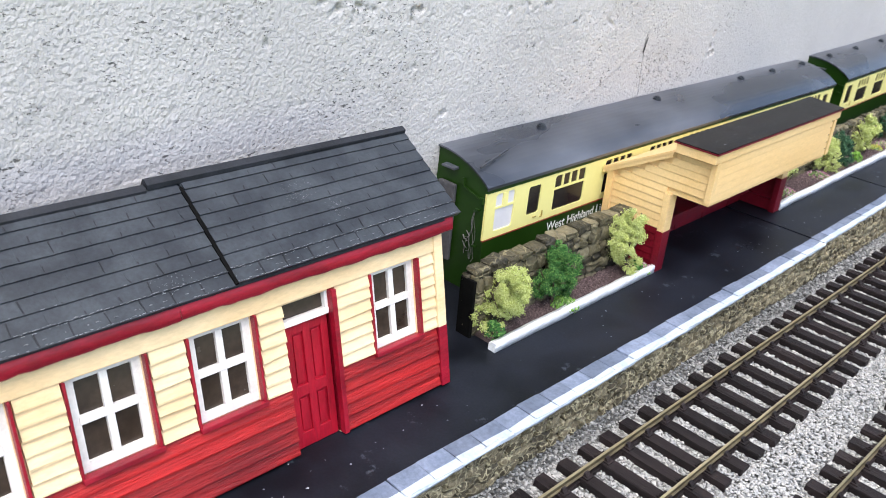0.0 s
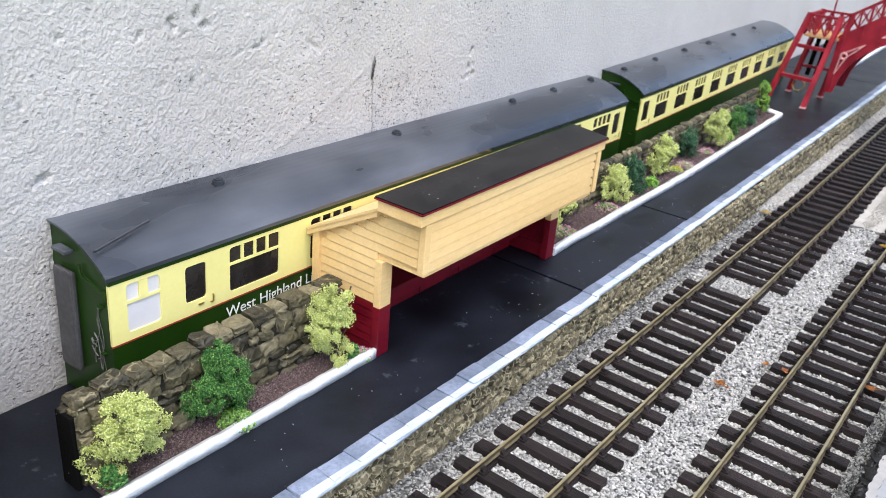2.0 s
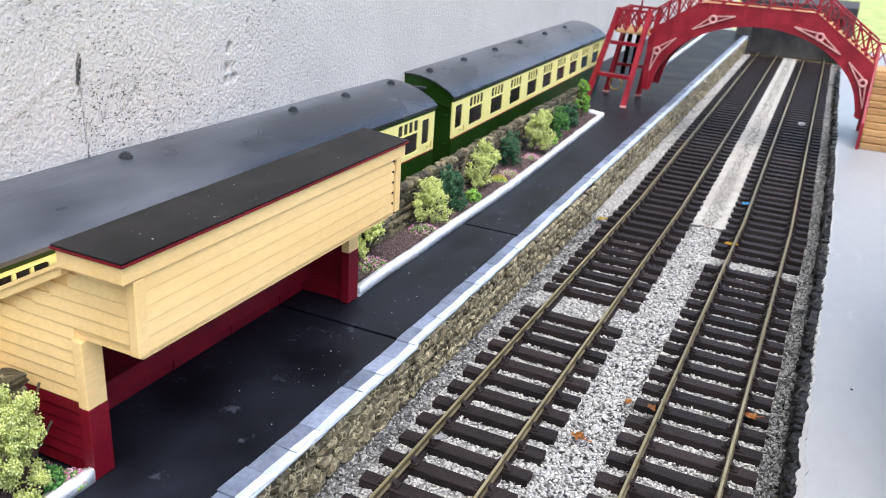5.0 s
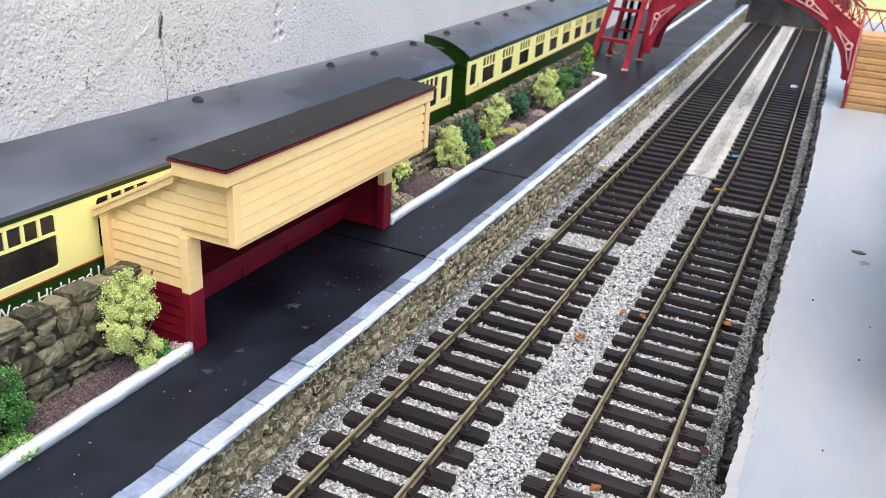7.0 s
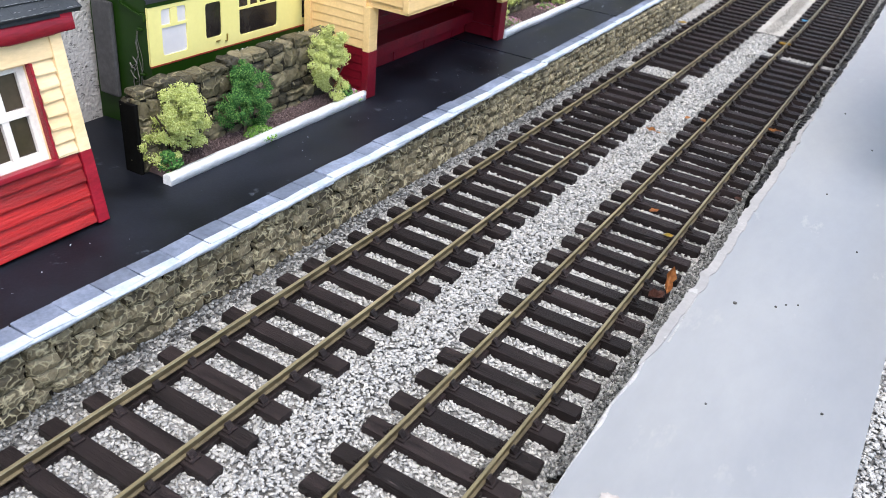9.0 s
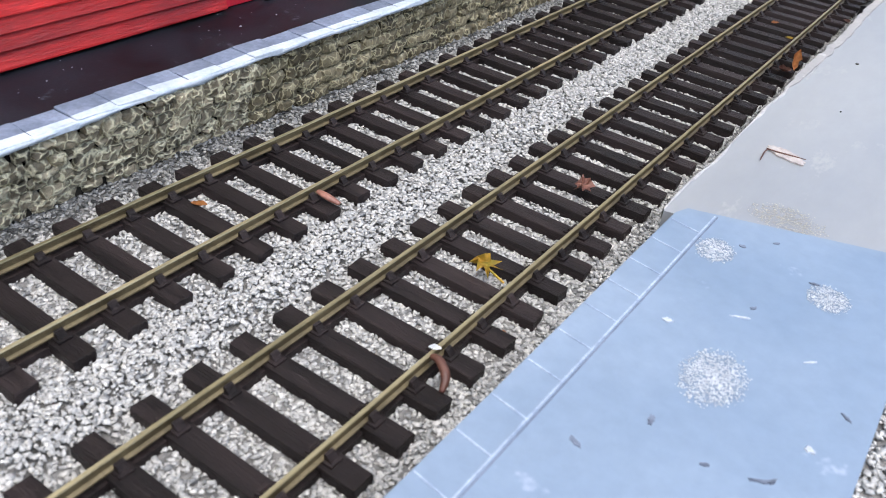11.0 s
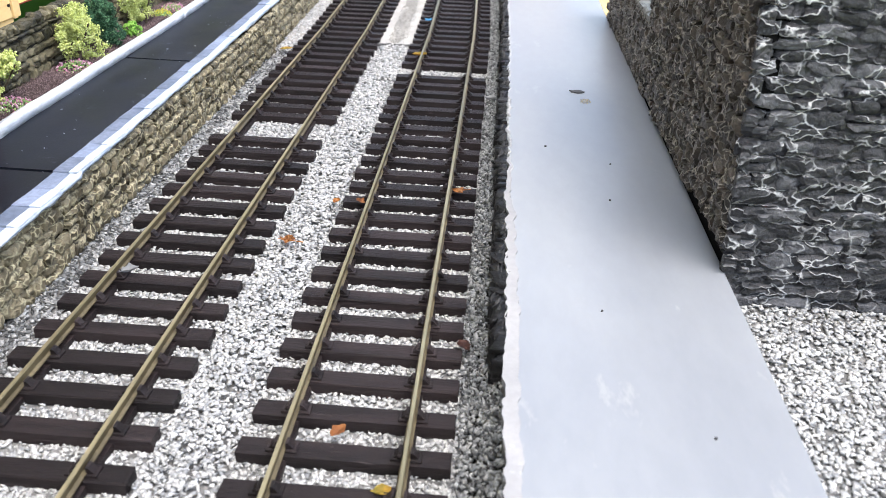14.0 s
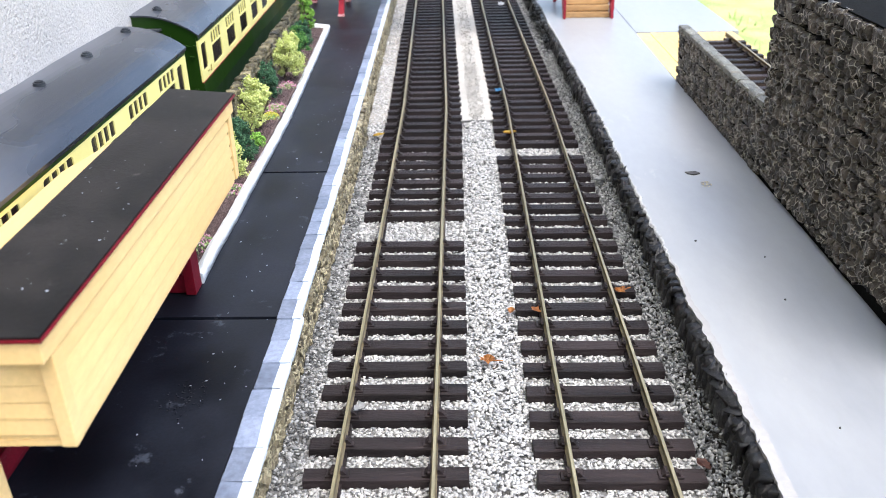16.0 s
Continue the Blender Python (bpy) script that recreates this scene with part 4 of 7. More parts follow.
# ---- grey goods platform ----
def goods_platform():
    t = thing("goods_platform", pose(0.157, 0.5, 0), "grey painted board platform with a rough black stone edge", "platform", kind="structure", world_parts=True)
    r = np.random.default_rng(41)
    rr = random.Random(41)
    ys = np.concatenate([np.arange(0.070, 0.75, 0.0014), np.arange(0.75, 1.9, 0.02)])
    left = 0.1212 + 0.0006 * value_noise(ys, 0 * ys, 0.03, r) + 0.0004 * value_noise(ys, 0 * ys, 0.01, r)
    torn_off = np.clip((ys - 0.22) / 0.05, 0, 1)
    left += torn_off * (0.0008 * abs(value_noise(ys, 0 * ys, 0.006, r)) + 0.0007 * value_noise(ys, 0 * ys, 0.0024, r))
    left += drift(ys)
    outline = list(zip(left, ys)) + [(0.1995, ys[-1]), (0.193, 0.8), (0.193, 0.085)]
    b = prism(outline, -0.004, 0.019, 'z')
    part("deck_board", b, slab_grey, t, "smooth pale grey painted board")
    # torn white card along the edge
    n = len(ys)
    wid = 0.0003 + 0.0004 * value_noise(ys, 0 * ys, 0.035, r) + 0.0005 * value_noise(ys, 0 * ys, 0.009, r)
    rows = np.stack([np.stack([left - 0.0006, ys, np.full(n, 0.0150)], 1), np.stack([left - 0.0003, ys, 0.0194 + 0 * ys], 1), np.stack([left + wid, ys, 0.0196 + 0 * ys], 1), np.stack([left + wid + 0.0002, ys, 0.0188 + 0 * ys], 1)], 1)
    idx = np.arange(n * 4).reshape(n, 4)
    f = np.concatenate([np.stack([idx[:-1, i], idx[1:, i], idx[1:, (i + 1) % 4], idx[:-1, (i + 1) % 4]], 1) for i in range(4)])
    hang(tagged(new("torn_border", mesh_np("torn_border", rows.reshape(-1, 3), f, torn)), "torn white card border"), t)
    # black rubble edge
    stones = courses(rr, 0.372, 0.92, 0.0, 0.0225, 0.0046, 0.0060, 0.0) + courses(rr, 0.92, 1.6, 0.0, 0.022, 0.008, 0.011)
    lay("stone", stones, (lambda u, v: Matrix.Translation((0.1206 + float(drift(u)), u, -0.0045 + v)) @ Matrix(((0, 0, -1), (1, 0, 0), (0, -1, 0))).to_4x4()), JAGGED, 0.0036, stone_black_j, stone_black_j, t, lambda u, v: 0.36 < u < 0.56, r, "black_stone_edge")
    n2 = 250
    foot = np.stack([0.1184 + r.normal(0, 0.0006, n2), r.uniform(0.372, 0.98, n2), np.full(n2, 0.0075)], 1)
    foot[:, 0] += drift(foot[:, 1])
    size = r.uniform(0.6, 1.4, n2)
    around = np.arange(5) * 2 * math.pi / 5
    base = np.stack([0.0021 * np.cos(around)[None] * size[:, None], 0.0027 * np.sin(around)[None] * size[:, None], np.zeros((n2, 5))], 2) * r.uniform(0.6, 1.3, (n2, 5, 1))
    waist = base * 0.92 + np.stack([r.uniform(-0.0006, 0.0010, (n2, 5)), r.uniform(-0.0008, 0.0008, (n2, 5)), 0.0062 + r.uniform(-0.0030, 0.0030, (n2, 5))], 2)
    tip = np.stack([r.uniform(-0.0008, 0.0036, n2), r.normal(0, 0.0018, n2), 0.0096 + 0.0034 * size * r.uniform(0.1, 1.0, n2)], 1)
    v = np.concatenate([base + foot[:, None], waist + foot[:, None], (tip + foot)[:, None]], 1)
    f = np.array([q for i in range(5) for q in ((i, (i + 1) % 5, 5 + i), ((i + 1) % 5, 5 + (i + 1) % 5, 5 + i), (5 + i, 5 + (i + 1) % 5, 10))])
    faces = (f[None] + 11 * np.arange(n2)[:, None, None]).reshape(-1, 3)
    tagged(hang(new("jagged_rim", mesh_np("jagged_rim", v.reshape(-1, 3), faces, stone_black_j)), t), "sharp broken black shards along the edge", kind="stuff")
    # a strip of card left standing along the torn edge
    ys2 = np.arange(0.205, 0.520, 0.0014)
    l2 = np.interp(ys2, ys, left) - 0.0006
    w2 = np.interp(ys2, [0.205, 0.23, 0.36, 0.46, 0.52], [0.0006, 0.0036, 0.0040, 0.0030, 0.0008]) + 0.0003 * value_noise(ys2, 0 * ys2, 0.012, r)
    part("card_strip", prism(list(zip(l2 - 0.0005 * abs(value_noise(ys2, 0 * ys2, 0.004, r)), ys2)) + list(zip(l2 + w2, ys2))[::-1], 0.0185, 0.0197, 'z'), torn_pale, t, "narrow off-white strip of torn card")
    # stained grit heaped against the edge where no stones stand
    n3 = 4200
    k = r.uniform(0, 1, n3)
    c = np.stack([0.1100 + 0.0118 * k, r.uniform(0.16, 0.378, n3), -0.0026 + 0.0165 * k ** 1.6 + r.uniform(-0.0005, 0.0006, n3)], 1)
    n4 = 9000
    k = r.uniform(0, 1, n4)
    low = np.stack([0.1092 + 0.0096 * k, r.uniform(0.372, 0.97, n4), -0.0028 + 0.0108 * k ** 1.5 + r.uniform(-0.0005, 0.0006, n4)], 1)
    low[:, 0] += drift(low[:, 1])
    c = np.concatenate([c, low])
    v, f = chips(c, 0.0012 * r.uniform(0.6, 1.25, len(c)), r, 0.4)
    tagged(hang(new("heaped_grit", mesh_np("heaped_grit", v, f, ballast_dark)), t), kind="stuff")
    part("grit_bank", prism([(0.1105, -0.0042), (0.1165, -0.0008), (0.1222, 0.0125), (0.1222, -0.0042)], 0.16, 0.376, 'y'), mortar, t)
    part("grit_bank", prism([(0.1090, -0.0042), (0.1140, -0.0012), (0.1192, 0.0075), (0.1192, -0.0042)], 0.376, 0.90, 'y'), mortar, t)
    # blue-grey piece at the near end, with scored edging
    b = prism([(0.1175, -0.60), (0.1255, 0.0685), (0.1275, 0.0735), (0.1975, 0.0985), (0.1975, -0.60)], -0.004, 0.0212, 'z', bevel=0.0003)
    part("blue_board", b, slab_blue, t, "blue-grey painted board with scored edging")
    score = None
    y = -0.2
    while y < 0.068:
        e = 0.1175 + (y + 0.6) * 0.012
        score = bar((e + 0.0006, y + 0.0015, 0.02125), (e + 0.0105, y, 0.02125), 0.0004, 0.0003, bm=score)
        y += 0.0145 + rr.uniform(-0.001, 0.001)
    score = bar((0.1175 + 0.0051 + 0.0105, -0.17, 0.0213), (0.1362, 0.0745, 0.0213), 0.0005, 0.0004, bm=score)
    groove = bar((0.1175 + 0.0051 + 0.0113, -0.17, 0.02122), (0.1370, 0.0747, 0.02122), 0.0004, 0.0002)
    part("groove", groove, edge_slab, t)
    part("score_line", score, surface("pale_scored_line", (0.24, 0.30, 0.41), (0.36, 0.42, 0.52), 0.8, 900, 200, 0), t)
    return t


goods_platform()


def blot(name, x, y, z, rx, ry, material, label, category, seed, n=26, h=0.0003, rag=0.25, turn=0.0):
    """A thin uneven patch lying flat."""
    r = random.Random(seed)
    pts = []
    for i in range(n):
        a = 2 * math.pi * i / n
        k = 1 + r.uniform(-rag, rag)
        u, v = rx * k * math.cos(a), ry * k * math.sin(a)
        pts.append((x + u * math.cos(turn) - v * math.sin(turn), y + u * math.sin(turn) + v * math.cos(turn)))
    ob = new(name, mesh_of(name, prism(pts, z - 0.0002, z + h, 'z'), material))
    return tagged(ob, label, category)


def speckle(name, x, y, z, rx, ry, count, material, label, category, seed, size=0.0006):
    r = np.random.default_rng(seed)
    a, q = r.uniform(0, 2 * np.pi, count), r.uniform(0, 1, count) ** 0.62 * (1 + r.uniform(-0.15, 0.25, count))
    c = np.stack([x + rx * q * np.cos(a), y + ry * q * np.sin(a), np.full(count, z)], 1)
    v, f = chips(c, size * r.uniform(0.5, 1.4, count), r, 0.25)
    v[:, 2] = z + (v[:, 2] - z) * 0.25
    return tagged(new(name, mesh_np(name, v, f, material)), label, category, kind="stuff")

# ---- small coaches standing against the wall ----
def coach(m, length, windows, doors, white_panes, vents, label):
    """A half-depth coach body: near side at x = 0, the length along y, the gutter at z = 0."""
    t = thing("railway_coach", m, label, "railway coach", "coaches against the wall")
    DEEP, FLOOR = -0.043, -0.062
    # side: panels round the window openings
    TOP, BOT = -0.0024, -0.0285
    openings = []
    for u, w in windows:
        openings.append((u, u + w, -0.0250, -0.0125))
        openings.append((u, u + w, -0.0113, -0.0042))
    for u, w in doors:
        openings.append((u, u + w, -0.0225, -0.0060))
    cols = sorted({0.0, length} | {v for o in openings for v in o[:2]})
    lev = sorted({BOT, TOP} | {v for o in openings for v in o[2:]})
    side = None
    for y0, y1 in zip(cols, cols[1:]):
        z0 = None
        for a, b in zip(lev, lev[1:]):
            inside = any(o[0] - 1e-6 <= y0 and y1 <= o[1] + 1e-6 and o[2] - 1e-6 <= a and b <= o[3] + 1e-6 for o in openings)
            if not inside and z0 is None:
                z0 = a
            if inside and z0 is not None:
                side = box(-0.0012, 0, y0, y1, z0, a, bm=side)
                z0 = None
        if z0 is not None:
            side = box(-0.0012, 0, y0, y1, z0, TOP, bm=side)
    bmesh.ops.remove_doubles(side, verts=side.verts[:], dist=1e-6)
    # rounded corners of the openings
    for o in openings:
        pane = o[2] > -0.0200
        for yy, sy in ((o[0], 1), (o[1], -1)):
            for zz, sz in ((o[2], 1), (o[3], -1)):
                if (pane and sz > 0) or (o[2] < -0.0240 and sz < 0):
                    continue
                q = 0.0017
                side = prism([(yy, zz), (yy + sy * q, zz), (yy + sy * q * 0.45, zz + sz * q * 0.13), (yy + sy * q * 0.13, zz + sz * q * 0.45), (yy, zz + sz * q)], -0.0012, 0.0, 'x', side)
    part("side_panel", side, coach_cream, t, "cream upper side")
    lower = prism([(0, BOT - 0.0006), (0.0004, -0.040), (-0.001, -0.052), (-0.004, FLOOR), (-0.008, FLOOR), (-0.0013, BOT - 0.0006)], 0.0, length, 'y')
    part("lower_side", lower, coach_green, t, "dark green lower side")
    part("lining", box(-0.0010, 0.0002, 0.0, length, BOT - 0.0007, BOT), coach_line, t, "thin red lining")
    # taller than the cantrail alone: its dark green also paints the roof's shadow
    part("cantrail", box(-0.0012, 0.0002, 0.0, length, TOP, 0.0010), coach_green, t, "dark green cantrail strip, deepened to paint the roof's shadow")
    # roof shell
    pts = [(0.0009, 0.0004), (0.0011, 0.0014)]
    for i in range(1, 15):
        a = i / 14
        pts.append((0.0010 - 0.044 * a, 0.0012 + 0.0128 * math.sin(min(1.0, a * 1.3) * math.pi / 2) ** 0.78))
    inner = [(x - 0.0002, z - 0.0009) for x, z in pts[::-1]]
    part("roof", prism(pts + inner, -0.0012, length + 0.0012, 'y'), coach_grey, t, "smooth weathered grey roof with a cloudy sheen painted in")
    # ends, which rise into the roof
    for y0, y1 in ((0.0, 0.0015), (length - 0.0015, length)):
        e = prism([(-0.0013, -0.0006)] + [(x - 0.0006, z - 0.0010) for x, z in pts[1:]] + [(DEEP, 0.0), (DEEP, FLOOR), (-0.004, FLOOR), (-0.0013, -0.05)], y0, y1, 'y')
        part("end_panel", e, coach_green, t)
    part("floor_pan", box(DEEP, -0.003, 0.002, length - 0.002, FLOOR, FLOOR + 0.004), black_void, t)
    part("back_panel", box(DEEP, DEEP + 0.001, 0.002, length - 0.002, FLOOR, 0.0), glass_dark, t)
    for y, s in ((-0.0055, 1), (length + 0.0005, -1)):
        gang = box(-0.0325, -0.0205, y + (0.0025 if s > 0 else 0.0), y + (0.005 if s > 0 else 0.0025), -0.0475, -0.0035, 0.0010)
        folded = part("gangway", gang, bellows, t, "grey folded gangway")
        part("bellows", box(-0.0315, -0.0215, y + (0.0045 if s > 0 else -0.0006), y + (0.0056 if s > 0 else 0.0004), -0.0465, -0.0045), black_void, folded)
    if length > 0.45:
        part("roof_conduit", bar((-0.0065, -0.0005, 0.0099), (-0.0135, 0.0285, 0.0124), 0.0008), coach_grey, t)
    rail = bar((-0.0025, -0.0010, -0.0065), (-0.0155, -0.0010, -0.0030), 0.0008)
    bar((-0.0155, -0.0010, -0.0030), (-0.0165, -0.0010, 0.0015), 0.0008, bm=rail)
    box(-0.0034, -0.0014, -0.0014, 0.0002, -0.0085, -0.0050, bm=rail)
    part("end_handrail", rail, coach_green, t)
    part("end_step", box(-0.0300, -0.0210, -0.0040, 0.0002, 0.0045, 0.0058, 0.0003), coach_grey, t)
    part("end_bracket", box(-0.0062, -0.0036, -0.0016, 0.0002, -0.0128, -0.0119, 0.0002), coach_green, t)
    part("end_bracket", box(-0.0062, -0.0036, -0.0016, 0.0002, -0.0335, -0.0326, 0.0002), coach_green, t)
    for k, (u, w) in enumerate(windows):
        white = k < white_panes
        g = glass_white if white else glass_dark
        part("window_pane", box(-0.0016, -0.0010 + 0.0004, u - 0.0004, u + w + 0.0004, -0.0253, -0.0121), g, t)
        top = part("top_light", box(-0.0016, -0.0006, u - 0.0004, u + w + 0.0004, -0.0117, -0.0038), g, t)
        frame_bm = None
        for i in range(1, 4 if not white else 2):
            yy = u + w * i / (4 if not white else 2)
            frame_bm = box(-0.0011, 0.0001, yy - (0.0007 if not white else 0.002), yy + (0.0007 if not white else 0.002), -0.0114, -0.0044, bm=frame_bm)
        b = part("glazing_bar", frame_bm, coach_cream, top)
    for u, w in doors:
        part("door_pane", box(-0.0016, -0.0006, u - 0.0004, u + w + 0.0004, -0.0229, -0.0056), glass_dark, t)
        h = bar((0.0006, u + w + 0.0030, -0.0222), (0.0006, u + w + 0.0030, -0.0256), 0.0005)
        bar((0.0006, u + w + 0.0030, -0.0256), (0.0006, u + w + 0.0015, -0.0256), 0.0005, bm=h)
        bar((0.0004, u + w - 0.0045, -0.0247), (0.0004, u + w - 0.0018, -0.0247), 0.0005, bm=h)
        part("door_handle", h, brass, t, "small brass door handle")
    for u in vents:
        zc = 0.0132
        v = None
        for rad, za, zb in ((0.0030, -0.002, 0.0008), (0.0026, 0.0008, 0.0018), (0.0018, 0.0018, 0.0025), (0.0008, 0.0025, 0.0028)):
            v = prism([(rad * math.cos(2 * math.pi * i / 14) - 0.0275, u + rad * math.sin(2 * math.pi * i / 14)) for i in range(14)], zc + za, zc + zb, 'z', v)
        part("roof_vent", v, slate, t, "dark domed roof vent")
    return t


def text_mesh(words, size, material):
    cu = bpy.data.curves.new("lettering", 'FONT')
    cu.body, cu.size, cu.extrude = words, size, 0.00008
    ob = bpy.data.objects.new("lettering", cu)
    scene.collection.objects.link(ob)
    bpy.context.view_layer.update()
    me = bpy.data.meshes.new_from_object(ob.evaluated_get(bpy.context.evaluated_depsgraph_get()))
    bpy.data.objects.remove(ob)
    me.materials.clear()
    me.materials.append(material)
    return me


first = coach(pose(-0.1232, 0.2170, 0.0895) @ Matrix.Rotation(radians(1.53), 4, 'Z') @ Matrix.Rotation(radians(-1.0), 4, 'X'), 0.452,
              [(0.0075, 0.0150)] + [(0.0575 + 0.0487 * k, 0.0285) for k in range(8)], [(0.0345, 0.0105), (0.433, 0.011)], 1, [0.0745, 0.2005, 0.324, 0.380, 0.439],
              "green and cream model coach with a grey roof beside the wall")
words = piece("lettering", text_mesh("West Highland Line", 0.0076, lettering), first, Matrix.Translation((0.0006, 0.0545, -0.0368)) @ Matrix(((0, 0, 1), (1, 0, 0), (0, 1, 0))).to_4x4())
tagged(words, "white lettering")
coach(pose(-0.1358, 0.6990, 0.0822) @ Matrix.Rotation(radians(1.53), 4, 'Z') @ Matrix.Rotation(radians(0.2), 4, 'X'), 0.436,
      [(0.0315 + 0.0445 * k, 0.0265) for k in range(9)], [(0.0050, 0.0125)], 0, [0.017, 0.081, 0.150, 0.215, 0.29, 0.36],
      "green and cream model coach further along the wall")

# ---- torn cobweb with dry threads on the coach end ----
def cobweb():
    t = thing("cobweb", first.matrix_world.copy(), "torn pale dusty cobweb clinging to the coach end", "cobweb")
    r = random.Random(77)
    web = None
    for k in range(4):
        x, z = -0.0065 - 0.0012 * r.random(), -0.0135 - 0.001 * k * r.random()
        for i in range(9):
            x2 = x - r.uniform(-0.0008, 0.0014) + (0.0016 if i == 2 else 0.0)
            z2 = z - r.uniform(0.0020, 0.0042)
            wide = 0.00016 if i < 4 else r.uniform(0.0002, 0.0005)
            web = bar((x, -0.0004 - 0.00005 * k, z), (x2, -0.0004 - 0.00005 * k, z2), wide, 0.0002, bm=web)
            x, z = x2, z2
            if z < -0.046:
                break
    for i in range(9):
        x, z = -0.0085 - 0.004 * r.random(), -0.0270 - 0.011 * r.random()
        web = bar((x, -0.0006, z), (x + r.uniform(-0.003, 0.004), -0.0006, z + r.uniform(-0.002, 0.003)), r.uniform(0.0003, 0.0009), 0.0002, bm=web)
    part("threads", web, web_grey, t)


cobweb()

# ---- station building, leaning back a little ----
def station_building():
    t = thing("station_building", pose(-0.0755, 0, LEVEL + 0.0004) @ Matrix.Rotation(radians(-10.8), 4, 'Y'), "cream and red weatherboarded station building with a slate roof", "building")
    r = random.Random(12)
    Y0, Y1 = -0.150, 0.1485
    LEAN = math.tan(radians(10.8))
    wins = [(-0.129, -0.105), (-0.0885, -0.0650), (-0.0485, -0.0250), (-0.0080, 0.0165), (0.0325, 0.0568), (0.1105, 0.1340)]
    DOOR = (0.0700, 0.0905)
    SILL, HEAD, BELT, TOP = 0.0285, 0.0618, 0.0278, 0.0725
    spans = sorted([(a, b, SILL, HEAD) for a, b in wins] + [(DOOR[0], DOOR[1], 0.0, 0.0612)])
    wall = None
    y = Y0
    for a, b, s, h in spans:
        wall = box(-0.0045, -0.0008, y, a, 0, TOP, bm=wall)
        if s > 0:
            wall = box(-0.0045, -0.0008, a, b, 0, s, bm=wall)
        wall = box(-0.0045, -0.0008, a, b, h, TOP, bm=wall)
        y = b
    wall = box(-0.0045, -0.0008, y, Y1, 0, TOP, bm=wall)
    part("front_wall", wall, pale_cream, t)
    for ya, yb in ((Y0, Y0 + 0.003), (Y1 - 0.003, Y1)):
        part("end_wall", prism([(-0.0045, 0.0008), (-0.0045, TOP), (-0.0290, 0.1040), (-0.052, 0.081), (-0.052, 0.052 * LEAN + 0.0006)], ya, yb, 'y'), pale_cream, t)
    part("back_wall", box(-0.054, -0.052, Y0, Y1, 0.052 * LEAN + 0.002, 0.082), pale_cream, t)
    part("inner_floor", box(-0.050, -0.006, Y0 + 0.004, Y1 - 0.004, 0.0105, 0.012), black_void, t)

    def boards(ya, yb, z0, z1, n, material, name):
        h = (z1 - z0) / n
        for i in range(n):
            a = z0 + h * i
            b = prism([(-0.0010, a), (0.0013, a + 0.0001), (0.0014, a + 0.0007), (0.0003, a + h + 0.0002), (-0.0010, a + h + 0.0002)], ya + r.uniform(0, 0.0003), yb - r.uniform(0, 0.0003), 'y')
            for v in b.verts:
                v.co.z += r.uniform(-0.00022, 0.00022)
                v.co.x += r.uniform(-0.00015, 0.00015)
            part(name, b, material, t)

    # lower red boards between the openings
    boards(Y0, DOOR[0] - 0.0004, 0.0004, BELT, 5, red_paint, "red_board")
    boards(DOOR[1] + 0.0022, Y1 - 0.0045, 0.0004, BELT, 5, red_paint, "red_board")
    # cream boards between the openings
    edges = [(Y0, wins[0][0] - 0.0012)]
    for (a, b), (c, d) in zip(wins[:-2], wins[1:-1]):
        edges.append((b + 0.0018, c - 0.0012))
    edges += [(wins[4][1] + 0.0018, DOOR[0] - 0.0005), (DOOR[1] + 0.0022, wins[5][0] - 0.0008), (wins[5][1] + 0.0018, Y1 - 0.0045)]
    for a, b in edges:
        boards(a, b, BELT + 0.0004, HEAD + 0.0006, 7, pale_cream, "cream_board")
    part("frieze", box(-0.001, 0.0012, Y0, Y1, HEAD + 0.0006, TOP, 0.0003), pale_cream, t)
    part("corner_post", box(-0.004, 0.0019, Y1 - 0.0044, Y1 + 0.0003, BELT + 0.0002, TOP, 0.0003), pale_cream, t)
    part("corner_post", box(-0.004, 0.0020, Y1 - 0.0044, Y1 + 0.0004, 0.0, BELT + 0.0002, 0.0003), crimson, t)
    for k, (ya, yb) in enumerate(((Y0 - 0.004, 0.030), (0.0302, Y1 + 0.005))):
        steps = np.linspace(ya, yb, int((yb - ya) / 0.0016))
        gen = np.random.default_rng(700 + k)
        dip = 0.0003 * value_noise(steps, 0 * steps, 0.011, gen) + 0.0003 * value_noise(steps, 0 * steps, 0.004, gen)
        pts = np.array([[[0.0006, y, TOP - 0.0022 + q], [0.0036, y, TOP - 0.0024 + q], [0.0041, y, TOP - 0.0019 + q], [0.0041, y, TOP + 0.0040], [0.0006, y, TOP + 0.0040]] for y, q in zip(steps, dip)]).reshape(-1, 3)
        idx = np.arange(len(steps) * 5).reshape(-1, 5)
        f = np.concatenate([np.stack([idx[:-1, i], idx[:-1, (i + 1) % 5], idx[1:, (i + 1) % 5], idx[1:, i]], 1) for i in range(5)])
        hang(tagged(new("fascia_board", mesh_np("fascia_board", pts, f, crimson)), "crimson painted fascia board"), t)
    part("soffit", box(-0.0045, 0.0045, Y0, Y1, TOP + 0.0030, TOP + 0.0040), slate_dark, t)

    def frame_ring(x0, x1, y0, y1, z0, z1, side, low, high):
        """A window frame in one piece: an outer and an inner edge, front and back."""
        bm2 = bmesh.new()
        loops = []
        for x in (x0, x1):
            loops.append([bm2.verts.new((x, p, q)) for p, q in ((y0, z0), (y1, z0), (y1, z1), (y0, z1))])
            loops.append([bm2.verts.new((x, p, q)) for p, q in ((y0 + side, z0 + low), (y1 - side, z0 + low), (y1 - side, z1 - high), (y0 + side, z1 - high))])
        for i in range(4):
            j = (i + 1) % 4
